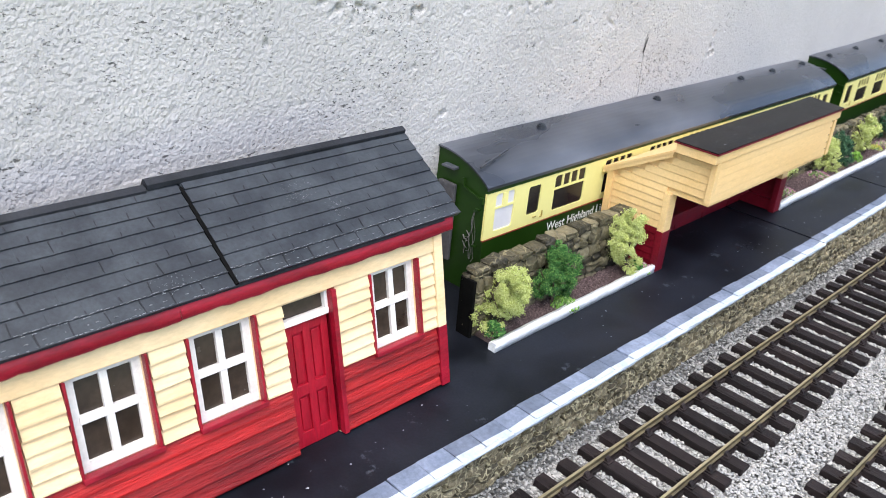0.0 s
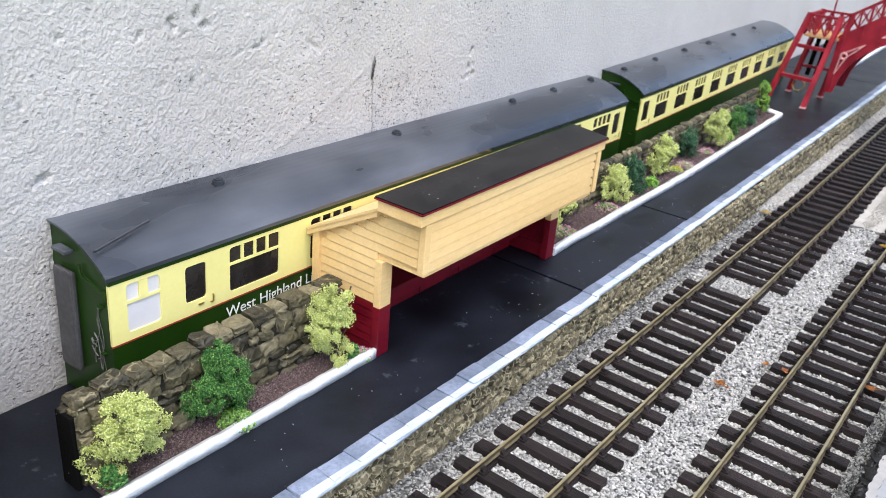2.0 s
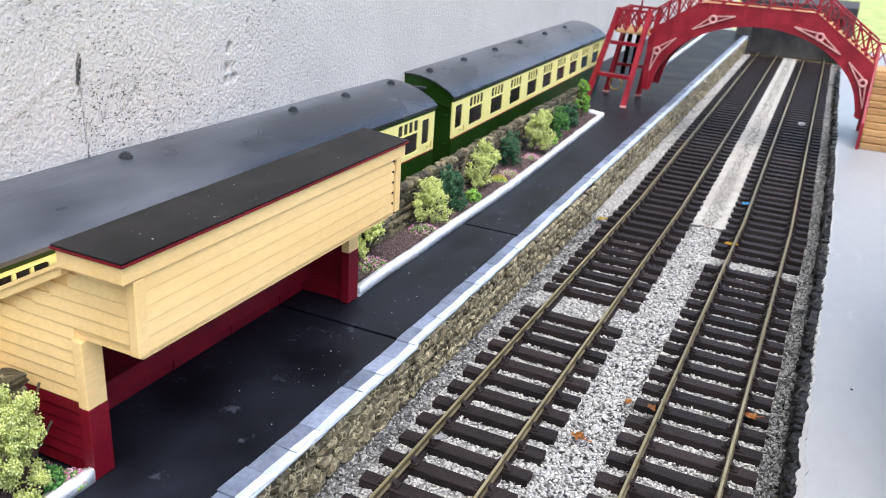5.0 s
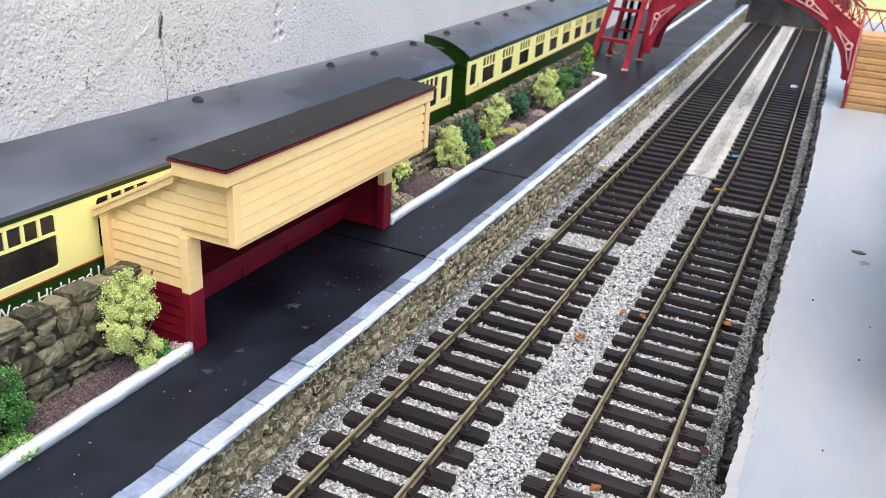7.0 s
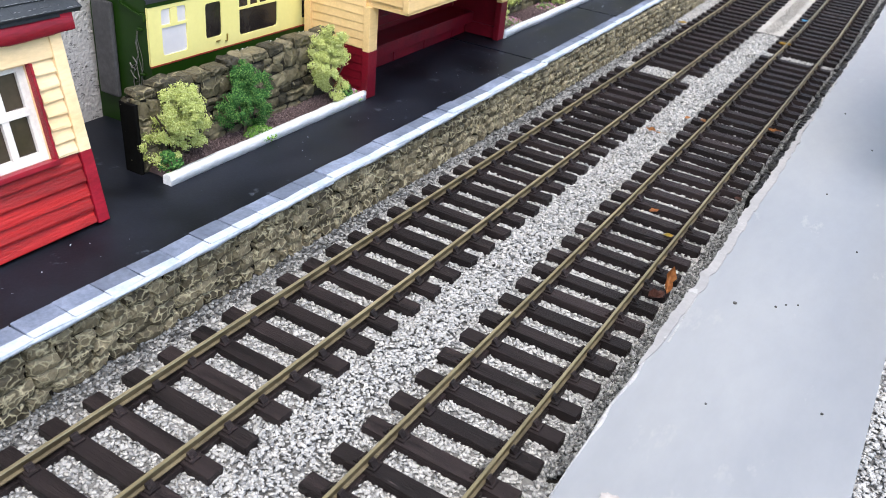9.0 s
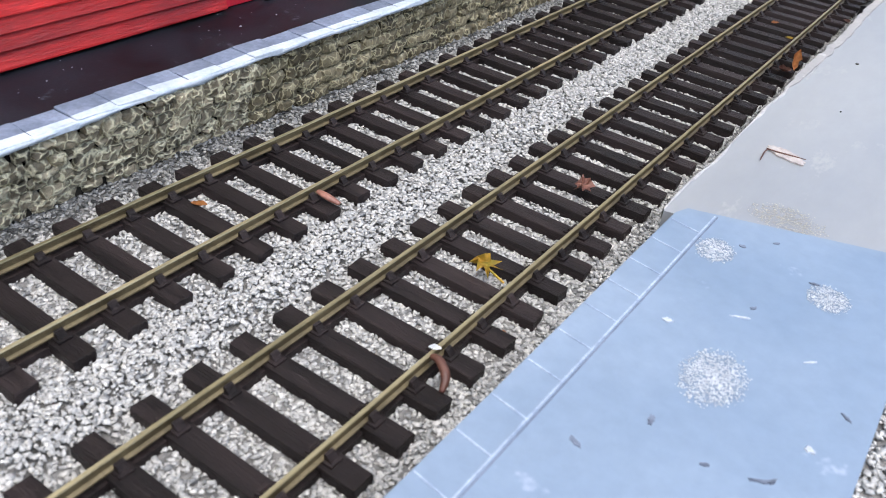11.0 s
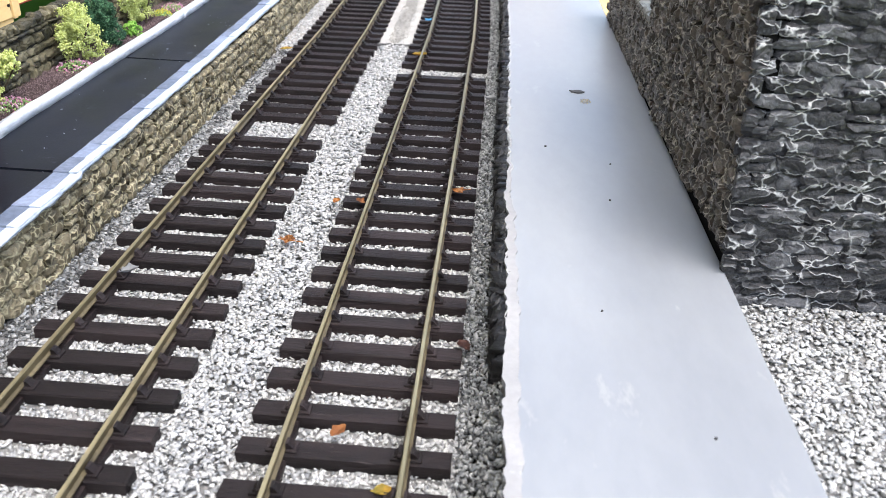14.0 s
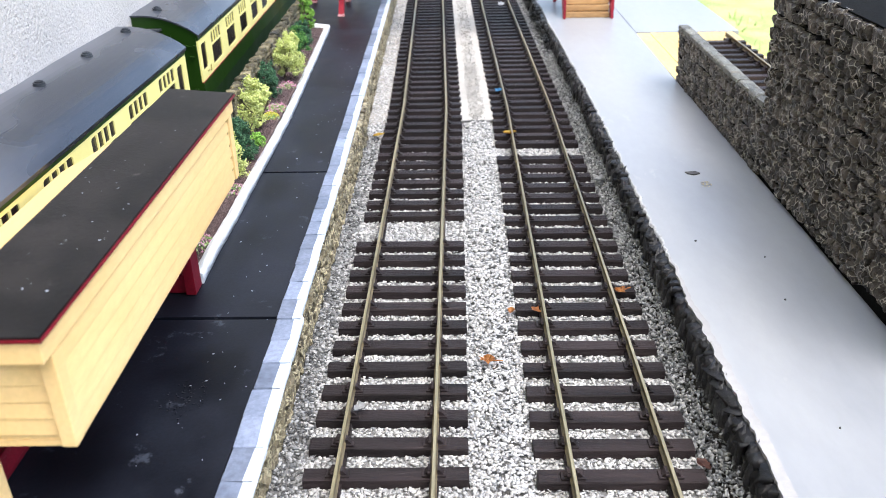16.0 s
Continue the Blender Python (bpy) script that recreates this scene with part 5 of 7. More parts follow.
            for p, q in ((0, 1), (3, 2), (2, 0), (1, 3)):
                bm2.faces.new((loops[p][i], loops[p][j], loops[q][j], loops[q][i]))
        return bm2

    for a, b in wins:
        w, e = 0.0030, 0.0026
        x0, x1 = -0.0038, -0.0016
        win = part("window", frame_ring(x0, x1, a, b, SILL, HEAD, w, 0.0034, 0.0016), window_white, t, "white painted sash window")
        part("glazing_bar", box(x0, x1 + 0.0002, (a + b) / 2 - e / 2, (a + b) / 2 + e / 2, SILL + 0.0030, HEAD - 0.0012, 0.0002), window_white, win)
        part("meeting_rail", box(x0 + 0.0002, x1 + 0.0004, a + w - 0.0004, b - w + 0.0004, 0.0452, 0.0480, 0.0002), window_white, win)
        for ya, yb in ((a + w, (a + b) / 2 - e / 2), ((a + b) / 2 + e / 2, b - w)):
            for za, zb in ((SILL + 0.0034, 0.0452), (0.0480, HEAD - 0.0016)):
                part("pane", box(-0.0034, -0.0030, ya - 0.0003, yb + 0.0003, za - 0.0003, zb + 0.0003), glass_brown, win)
        part("window_trim", box(-0.002, 0.0022, b + 0.0002, b + 0.0012, SILL - 0.001, HEAD + 0.0006, 0.0003), crimson, win, "narrow red trim")
        part("window_trim", box(-0.002, 0.0016, a - 0.0011, a - 0.0001, SILL - 0.001, HEAD + 0.0004, 0.0002), crimson, win)
        part("window_sill", box(-0.003, 0.0026, a - 0.001, b + 0.0016, SILL - 0.0018, SILL, 0.0003), crimson, win)
    # door with a light over it
    a, b = DOOR
    leaf = box(-0.0048, -0.0034, a + 0.0004, b - 0.0004, 0.0, 0.0525, 0.0002)
    door = part("door", leaf, door_red, t, "red four-panel door")
    mid = (a + b) / 2
    for y0, y1 in ((a + 0.0004, a + 0.0036), (mid - 0.0016, mid + 0.0016), (b - 0.0036, b - 0.0004)):
        part("stile", box(-0.0036, -0.0022, y0, y1, 0.0, 0.0522, 0.0003), door_red, door)
    for z0, z1 in ((0.0, 0.0062), (0.0215, 0.0262), (0.0478, 0.0522)):
        part("door_rail", box(-0.0036, -0.0023, a + 0.0030, b - 0.0030, z0, z1, 0.0003), door_red, door)
    for ya, yb in ((a + 0.0036, mid - 0.0016), (mid + 0.0016, b - 0.0036)):
        for za, zb in ((0.0062, 0.0215), (0.0262, 0.0478)):
            part("door_panel", box(-0.0036, -0.0028, ya + 0.0009, yb - 0.0009, za + 0.0010, zb - 0.0010, 0.0003), door_red, door)
    part("door_post", box(-0.0042, 0.0022, b, b + 0.0022, 0.0, 0.0618, 0.0003), crimson, t)
    part("transom", box(-0.0040, -0.0006, a, b, 0.0520, 0.0545, 0.0003), window_white, t)
    part("transom_side", box(-0.0040, -0.0010, b - 0.0014, b, 0.0545, 0.0612, 0.0002), window_white, t)
    part("transom_pane", box(-0.0036, -0.0032, a, b - 0.0013, 0.0543, 0.0614), glass_brown, t, "small brown light over the door")
    # roof boards and slates
    EX, EZ, RX, RZ = 0.0050, 0.0768, -0.0290, 0.1088
    down = Vector((EX - RX, 0, EZ - RZ))
    run = down.length
    d = down.normalized()
    nrm = Vector((-d.z, 0, d.x))
    for side in (1, -1):
        for ya, yb, lift in ((Y0 - 0.010, 0.0505, -0.0004), (0.0510, Y1 + 0.0085, 0.0004)):
            if side > 0:
                pts = [(RX, RZ + lift), (EX, EZ + lift), (EX - nrm.x * 0.0016, EZ + lift - nrm.z * 0.0016), (RX, RZ + lift - 0.0022)]
            else:
                pts = [(RX, RZ + lift), (RX - 0.0235, RZ - 0.023 + lift), (RX - 0.0225, RZ - 0.0245 + lift), (RX, RZ + lift - 0.0022)]
            part("roof_panel", prism(pts, ya, yb, 'y'), slate, t)
    rows, wid = 8, 0.0108
    h = run / rows
    metas = []
    for k in range(5):
        bb2 = bmesh.new()
        hh = h * 1.04
        pts = [(0, 0), (wid - 0.00003, r.uniform(-0.0002, 0.0002)), (wid - 0.00003, hh + r.uniform(-0.0001, 0.0001)), (0, hh + r.uniform(-0.0001, 0.0001))]
        lo = [bb2.verts.new((p[1], p[0], 0.00005)) for p in pts]
        hi = [bb2.verts.new((p[1], p[0], 0.00015 + 0.00062 * (p[1] / hh))) for p in pts]
        bb2.faces.new(hi)
        bb2.faces.new(lo[::-1])
        for i in range(4):
            bb2.faces.new((lo[i], lo[(i + 1) % 4], hi[(i + 1) % 4], hi[i]))
        metas.append(mesh_of("slate", bb2, slate))
    basis = Matrix((d, Vector((0, 1, 0)), nrm)).transposed().to_4x4()
    for i in range(rows):
        for y_from, y_to, lift in ((Y0 - 0.010, 0.0500, -0.0004), (0.0514, Y1 + 0.0085, 0.0004)):
            y = y_from - (wid / 2 if i % 2 else 0)
            while y < y_to - 0.0002:
                p0, p1 = max(y, y_from), min(y + wid, y_to)
                o = Vector((RX, p0, RZ + lift)) + d * (h * i)
                piece("slate", metas[r.randrange(5)], t, Matrix.Translation(o) @ basis @ Matrix.Diagonal((1, (p1 - p0) / wid, 1, 1)))
                y += wid
    # short cut marks between the slates, and a few long ones
    cuts = None
    for i in range(rows):
        y = Y0 - 0.010 + (wid / 2 if i % 2 else 0) + wid
        while y < Y1 + 0.004:
            if r.random() < 0.8 and abs(y - 0.0507) > 0.003:
                lift = 0.0004 if y > 0.0507 else -0.0004
                top = r.choice((0.55, 0.65, 0.7, 0.8, 0.15)) if i < rows - 1 else 0.05
                o = Vector((RX, y + r.uniform(-0.0006, 0.0006), RZ + lift)) + nrm * 0.00046
                p, q = o + d * (h * (i + top)), o + d * (h * (i + 0.98)) + Vector((0, r.uniform(-0.0005, 0.0005), 0)) + nrm * 0.0003
                cuts = bar(p, q, r.uniform(0.00028, 0.00055), 0.00014, bm=cuts)
            y += wid
    tagged(part("slate_cut", cuts, slate_dark, t, "short dark cuts between the slates"), kind="stuff")
    for ya, yb, z in ((Y0 - 0.012, 0.0385, 0.0002), (0.0390, Y1 + 0.0085, 0.0016)):
        b2 = prism([(RX + 0.0026, RZ - 0.0014 + z), (RX + 0.0008, RZ + 0.0005 + z), (RX - 0.0006, RZ + 0.0005 + z), (RX - 0.0050, RZ - 0.0042 + z), (RX - 0.0050, RZ - 0.0054 + z), (RX, RZ - 0.0008 + z), (RX + 0.0022, RZ - 0.0030 + z)], ya, yb, 'y')
        for v in b2.verts:
            v.co += Vector((r.uniform(-1, 1), 0, r.uniform(-1, 1))) * 0.0003
        part("ridge_board", b2, slate_dark, t, "dark ridge capping")
    for row, share in ((rows - 1, 0.9), (rows - 0.85, 0.3), (rows - 0.05, 0.75), (rows - 0.4, 0.2), (rows - 2, 0.12)):
        y = Y0 - 0.008
        edge = None
        while y < Y1 + 0.006:
            w = r.uniform(0.0003, 0.0014)
            if r.random() < share and not y < 0.0507 < y + w:
                lift = 0.0004 if y > 0.0507 else -0.0004
                o = Vector((RX, 0, RZ + lift)) + d * (h * row + r.uniform(-0.0002, 0.0003)) + nrm * 0.00078
                edge = bar((o.x, y, o.z), (o.x + r.uniform(-0.0002, 0.0002), y + w, o.z), r.uniform(0.0001, 0.00026), 0.00014, bm=edge)
            y += w + r.uniform(0, 0.0006)
        tagged(part("brushed_edge", edge, slate_brush, t, "white dry-brushed slate edges"), kind="stuff")
    g = np.random.default_rng(31)
    for cy, cs, wy, ws, n in ((0.092, 0.40, 0.0035, 0.0030, 130), (0.104, 0.62, 0.0022, 0.0030, 70), (0.030, 0.86, 0.004, 0.002, 50)):
        k = g.normal(0, 1, (n, 2))
        c = np.array([RX, 0, RZ + 0.0004]) + np.outer(run * cs + ws * k[:, 0], np.array(d)) + np.outer(cy + wy * k[:, 1], np.array([0.0, 1.0, 0.0])) + np.array(nrm) * 0.00062
        v, f = chips(c, g.uniform(0.00012, 0.00034, n), g, 0.3)
        hang(tagged(new("scuff_mark", mesh_np("scuff_mark", v, f, slate_brush)), "pale chalky scuff", kind="stuff"), t)
    part("roof_joint", bar((RX + 0.003, 0.0507, RZ - 0.0028), (EX + 0.0003, 0.0507, EZ + 0.0003), 0.0013, 0.0010), mortar_shade_black, t)
    return t


station_building()

# ---- waiting shelter ----
def shelter():
    t = thing("waiting_shelter", pose(-0.079, 0.32, LEVEL), "cream and maroon boarded platform waiting shelter with a black flat roof", "shelter", world_parts=True)
    r = random.Random(15)
    Z = LEVEL
    NEAR, FAR = 0.3205, 0.4815
    FX, BX = -0.0798, -0.1204
    RED = 0.0545

    def boards_end(y_in, out, x0, x1, z_top, name="end_board"):
        """Weatherboards on an end wall, facing out along y."""
        z, h = Z + 0.0004, 0.00435
        while z < z_top(0.0) - 0.0005:
            zt = min(z + h, z_top(0.0))
            xa = x0
            if z > 0.0775:
                xb = -0.0590
            else:
                xb = x1
            # the sloping top cuts the boards at the back
            cut = x0 + max(0.0, (zt - 0.0795)) / 0.56
            xa = max(xa, cut)
            if xb - xa > 0.004:
                b = prism([(y_in, z), (y_in + out * 0.0011, z + 0.0001), (y_in + out * 0.0012, z + 0.0005), (y_in + out * 0.0008, zt + 0.0002), (y_in, zt + 0.0002)], xa, xb, 'x')
                for v in b.verts:
                    v.co.z += r.uniform(-0.0001, 0.0001)
                part(name, b, dark_red if z < RED - 0.003 else cream_paint, t)
            z += h

    for y, out in ((NEAR + 0.0032, -1), (FAR - 0.0032, 1)):
        a, b = sorted((y, y - out * 0.0022))
        part("end_wall", prism([(BX, Z + 0.0002), (FX - 0.0022, Z + 0.0002), (FX - 0.0022, 0.0785), (-0.0590, 0.0785), (-0.0590, 0.1020), (-0.0820, 0.1015), (BX, 0.0800)], a, b, 'y'), cream_paint, t)
        boards_end(y, out, BX + 0.0020, FX - 0.0035, lambda q: 0.1015)
        part("back_corner_post", box(BX - 0.0022, BX + 0.0020, *sorted((y - out * 0.002, y + out * 0.0026)), Z, 0.0805, 0.0002), cream_paint, t)
        # sloping bargeboard over the lean-to roof
        part("bargeboard", prism([(-0.1252, 0.0770), (-0.1252, 0.0806), (-0.0825, 0.1035), (-0.0825, 0.0998)], *sorted((y, y + out * 0.0036)), 'y'), cream_paint, t)
    # posts
    for y0, y1 in ((NEAR + 0.0011, NEAR + 0.0088), (FAR - 0.0085, FAR)):
        p = part("post", box(FX - 0.0040, FX, y0, y1, RED, 0.0779, 0.0003), cream_paint, t)
        part("post_foot", box(FX - 0.0041, FX + 0.0001, y0 - 0.0001, y1 + 0.0001, Z, RED, 0.0003), dark_red, p, "maroon painted post foot")
    # back wall, bench and inner rails
    part("back_wall", box(BX - 0.0012, BX + 0.0012, NEAR + 0.003, FAR - 0.003, Z, 0.0800), dark_red, t)
    z, k = Z + 0.002, 0
    while z < 0.078:
        part("lining_board", box(BX + 0.0012, BX + 0.0020, NEAR + 0.006, FAR - 0.006, z, z + 0.0052, 0.0002), dark_red, t)
        z += 0.0056
    part("bench_seat", box(BX + 0.002, BX + 0.0200, NEAR + 0.008, FAR - 0.008, Z + 0.0140, Z + 0.0158, 0.0003), dark_red, t, "maroon slatted bench")
    part("bench_front", box(BX + 0.0186, BX + 0.0198, NEAR + 0.008, FAR - 0.008, Z + 0.0086, Z + 0.0140, 0.0002), dark_red, t)
    part("bench_apron", box(BX + 0.0132, BX + 0.0142, NEAR + 0.008, FAR - 0.008, Z, Z + 0.0060, 0.0002), dark_red, t)
    for y in (NEAR + 0.03, NEAR + 0.065, NEAR + 0.10, NEAR + 0.135):
        part("bench_leg", box(BX + 0.0110, BX + 0.0146, y, y + 0.0016, Z, Z + 0.0120, 0.0002), dark_red, t)
    part("inner_rail", box(FX - 0.036, FX - 0.004, FAR - 0.0075, FAR - 0.0055, Z + 0.0005, Z + 0.0085, 0.0002), dark_red, t)
    part("inner_lining", box(BX + 0.002, FX - 0.004, FAR - 0.0055, FAR - 0.0052, Z + 0.0005, 0.078), dark_red, t)
    part("inner_lining", box(BX + 0.002, FX - 0.004, NEAR + 0.0056, NEAR + 0.0059, Z + 0.0005, 0.078), dark_red, t)
    # canopy box
    FRONT = -0.0566
    FAR = 0.4765
    part("canopy_wall", box(FRONT - 0.0022, FRONT - 0.0006, NEAR + 0.001, FAR - 0.0083, 0.0805, 0.1055), cream_paint, t)
    z, i = 0.0802, 0
    for i in range(5):
        h = 0.0047
        b = prism([(FRONT - 0.0010, z), (FRONT + 0.00006, z + 0.0001), (FRONT + 0.0001, z + 0.0004), (FRONT - 0.00002, z + h + 0.0001), (FRONT - 0.0010, z + h + 0.0001)], NEAR + 0.0042, FAR - 0.0080, 'y')
        for v in b.verts:
            v.co.z += r.uniform(-0.00008, 0.00008)
        part("canopy_board", b, cream_paint, t)
        part("board_end", prism([(FAR - 0.0082, z + 0.0002), (FAR - 0.0058, z + 0.0002), (FAR - 0.0066, z + h * 0.8), (FAR - 0.0082, z + h * 0.8)], FRONT - 0.0010, FRONT, 'x'), cream_paint, t)
        z += h
    part("canopy_corner", box(FRONT - 0.0030, FRONT + 0.0004, NEAR + 0.0004, NEAR + 0.0045, 0.0799, 0.1037, 0.0003), cream_paint, t)
    part("canopy_corner", box(FRONT - 0.0022, FRONT + 0.0004, FAR - 0.0050, FAR - 0.0008, 0.0799, 0.1037, 0.0003), cream_paint, t)
    # a solid dark strip paints the shade in the gap behind the board ends
    part("corner_gap", box(FRONT - 0.0026, FRONT - 0.0007, FAR - 0.0082, FAR - 0.0044, 0.0806, 0.1036), mortar, t, "dark strip painting the shade in the gap beside the corner post")
    part("canopy_soffit", box(FX - 0.002, FRONT - 0.001, NEAR + 0.003, FAR - 0.004, 0.0782, 0.0798), cream_paint, t)
    part("fascia", box(FRONT - 0.0235, FRONT + 0.0006, NEAR - 0.0035, FAR + 0.0020, 0.1040, 0.1097, 0.0003), cream_paint, t, "cream fascia below the roof edge")
    def plan(inset):
        return [(-0.0815 + inset, NEAR - 0.0045 + inset), (FRONT + 0.0018 - inset, NEAR - 0.0045 + inset), (FRONT + 0.0018 - inset, FAR + 0.0030 - inset), (-0.0815 + inset, FAR + 0.0100 - inset)]
    part("roof_edge", prism(plan(0.0), 0.1095, 0.1103, 'z', bevel=0.0002), dark_red, t, "thin red roof edge")
    part("flat_roof", prism(plan(0.0004), 0.1102, 0.1109, 'z'), felt, t, "scuffed black felt roof")
    lean = prism([(-0.1245, 0.0802), (-0.0790, 0.1045), (-0.0790, 0.1058), (-0.1245, 0.0816)], NEAR - 0.001, FAR + 0.001, 'y')
    part("lean_to_roof", lean, cream_paint, t)
    t.matrix_basis = pose(-0.079, 0.32, LEVEL, 0, 0, 0.5)
    return t


shelter()

# ---- garden walls, kerbs and planting ----
def dwarf_wall(p, q, z0, z1, wide, high, forms, label, seed, cope, deep=0.0080):
    r, pr = np.random.default_rng(seed), random.Random(seed)
    p, q = Vector(p), Vector(q)
    L = (q - p).length
    a = (q - p).normalized()
    out = a.cross(Vector((0, 0, 1)))
    t = thing("garden_wall", Matrix.Translation((p.x, p.y, z0)), label, "stone wall", "dry stone garden walls", world_parts=True)
    turn = Matrix.Translation((p.x, p.y, 0)) @ Matrix((a, out * -1, Vector((0, 0, 1)))).transposed().to_4x4()
    part("core", box(0, L, 0.0006, deep - 0.0012, z0, z1, 0, None, turn), mortar, t)
    fr = face_frame((p.x, p.y, z0), a, (0, 0, 1))
    lay("stone", courses(pr, 0, L, 0, z1 - z0 - 0.0008, high, wide), fr, forms, 0.0021, stone_garden, stone_garden_j, t, lambda u, v: True, r)
    back = face_frame((q.x - out.x * (deep - 0.0008), q.y - out.y * (deep - 0.0008), z0), -a, (0, 0, 1))
    lay("stone", courses(pr, 0, L, (z1 - z0) * 0.55, z1 - z0 - 0.0008, high, wide * 1.2), back, forms, 0.0025, stone_garden, stone_garden_j, t, lambda u, v: False, r, "back_stones")
    end = face_frame((p.x - out.x * 0.0076, p.y - out.y * 0.0076, z0), out, (0, 0, 1))
    lay("stone", courses(pr, 0, 0.0076, 0, z1 - z0, high, wide), end, forms, 0.0022, stone_garden, stone_garden_j, t, lambda u, v: True, r)
    part("end_slab", box(-0.0026, -0.0008, -0.0012, 0.0080, z0, z1 - 0.0015, 0.0004, None, turn), mortar_shade_black, t, "dark painted end slab")
    u, k = 0.0, 0
    while u < L:
        w = cope * pr.uniform(0.75, 1.3)
        b = box(u, min(u + w - 0.0003, L + 0.001), -0.0012 + pr.uniform(-0.0006, 0.0006), deep, z1 - 0.0010, z1 + 0.0036 + pr.uniform(-0.0010, 0.0010), 0.0017)
        for v in b.verts:
            v.co += Vector((pr.uniform(-1, 1), pr.uniform(-1, 1), pr.uniform(-1, 1))) * 0.0006
        bmesh.ops.transform(b, matrix=turn, verts=b.verts[:])
        part("coping_stone", b, stone_garden, t)
        u += w
    return t


dwarf_wall((-0.0965, 0.1852, 0), (-0.1000, 0.3165, 0), LEVEL - 0.001, 0.0612, 0.0088, 0.0060, CRAZY, "dry stone garden wall of large olive-brown stones", 51, 0.0100)
dwarf_wall((-0.1030, 0.4870, 0), (-0.1165, 0.9650, 0), LEVEL - 0.001, 0.0540, 0.0085, 0.0054, RUBBLE, "long dry stone garden wall with rough coping", 52, 0.0068, 0.0052)


def kerb(points, label):
    """A white moulded kerb along a line, with a low back step."""
    t = thing("garden_kerb", Matrix.Translation((points[0][0], points[0][1], LEVEL)), label, "kerb", "white kerbs", world_parts=True)
    for p, q in zip(points, points[1:]):
        p, q = Vector((*p, 0)), Vector((*q, 0))
        a = (q - p).normalized()
        out = a.cross(Vector((0, 0, 1)))
        L = (q - p).length
        turn = Matrix.Translation(p) @ Matrix((a, -out, Vector((0, 0, 1)))).transposed().to_4x4()
        n = max(2, int(L / 0.004))
        r = np.random.default_rng(int(abs(p.y) * 1000))
        us = np.linspace(0, L, n)
        w = 0.00022 * value_noise(us, 0 * us, 0.012, r) + 0.00018 * value_noise(us, 0 * us, 0.0045, r)
        prof = [(0.0, LEVEL - 0.0005), (-0.0001, LEVEL + 0.0041), (0.0003, LEVEL + 0.0045), (0.0022, LEVEL + 0.0045), (0.0025, LEVEL + 0.0037), (0.0043, LEVEL + 0.0035), (0.0046, LEVEL - 0.0005)]
        k = len(prof)
        pts = np.array([[[u, a2 + dw, z + dw * 0.6] for a2, z in prof] for u, dw in zip(us, w)]).reshape(-1, 3)
        m = np.array(turn)
        pts = pts @ m[:3, :3].T + m[:3, 3]
        idx = np.arange(n * k).reshape(n, k)
        f = np.concatenate([np.stack([idx[:-1, i], idx[:-1, (i + 1) % k], idx[1:, (i + 1) % k], idx[1:, i]], 1) for i in range(k)])
        me = mesh_np("kerb_length", pts, f, white_paint)
        bm2 = bmesh.new()
        bm2.from_mesh(me)
        bm2.verts.ensure_lookup_table()
        bm2.faces.new([bm2.verts[i] for i in range(k)])
        bm2.faces.new([bm2.verts[(n - 1) * k + i] for i in range(k)][::-1])
        part("kerb_length", bm2, white_paint, t)
    return t


kerb([(-0.0785, 0.1835), (-0.0800, 0.3215)], "white painted kerb in front of a planting bed")
kerb([(-0.0810, 0.4830), (-0.0825, 0.70), (-0.0930, 0.9600), (-0.1090, 0.9680)], "long white painted kerb in front of a planting bed")
kerb([(-0.1120, 1.3150), (-0.1330, 1.90)], "white painted kerb beyond the footbridge")


def bed(x0, x1, y0, y1, drift, seed, label):
    r = np.random.default_rng(seed)
    n = int((x1 - x0) * (y1 - y0) / 0.00055 ** 2)
    c = np.stack([r.uniform(x0, x1, n), r.uniform(y0, y1, n), LEVEL + 0.0016 + r.uniform(0, 0.0008, n)], 1)
    c[:, 0] += drift * (c[:, 1] - y0)
    v, f = chips(c, 0.00045 * r.uniform(0.6, 1.3, n), r)
    base = [(x0 - 0.001, y0), (x1 + 0.001, y0), (x1 + 0.001 + drift * (y1 - y0), y1), (x0 - 0.001 + drift * (y1 - y0), y1)]
    tagged(new("soil_base", mesh_of("soil_base", prism(base, LEVEL - 0.0002, LEVEL + 0.0015, 'z'), soil_fine)), "fine mauve-brown earth under the plants", "soil", kind="structure")
    tagged(new("planting_soil", mesh_np("planting_soil", v, f, soil)), label, "soil", kind="stuff")


bed(-0.0965, -0.0825, 0.187, 0.3195, -0.015, 61, "crumbly mauve-brown soil in the planting bed")
bed(-0.1040, -0.0845, 0.488, 0.960, -0.028, 62, "crumbly mauve-brown soil in the long planting bed")


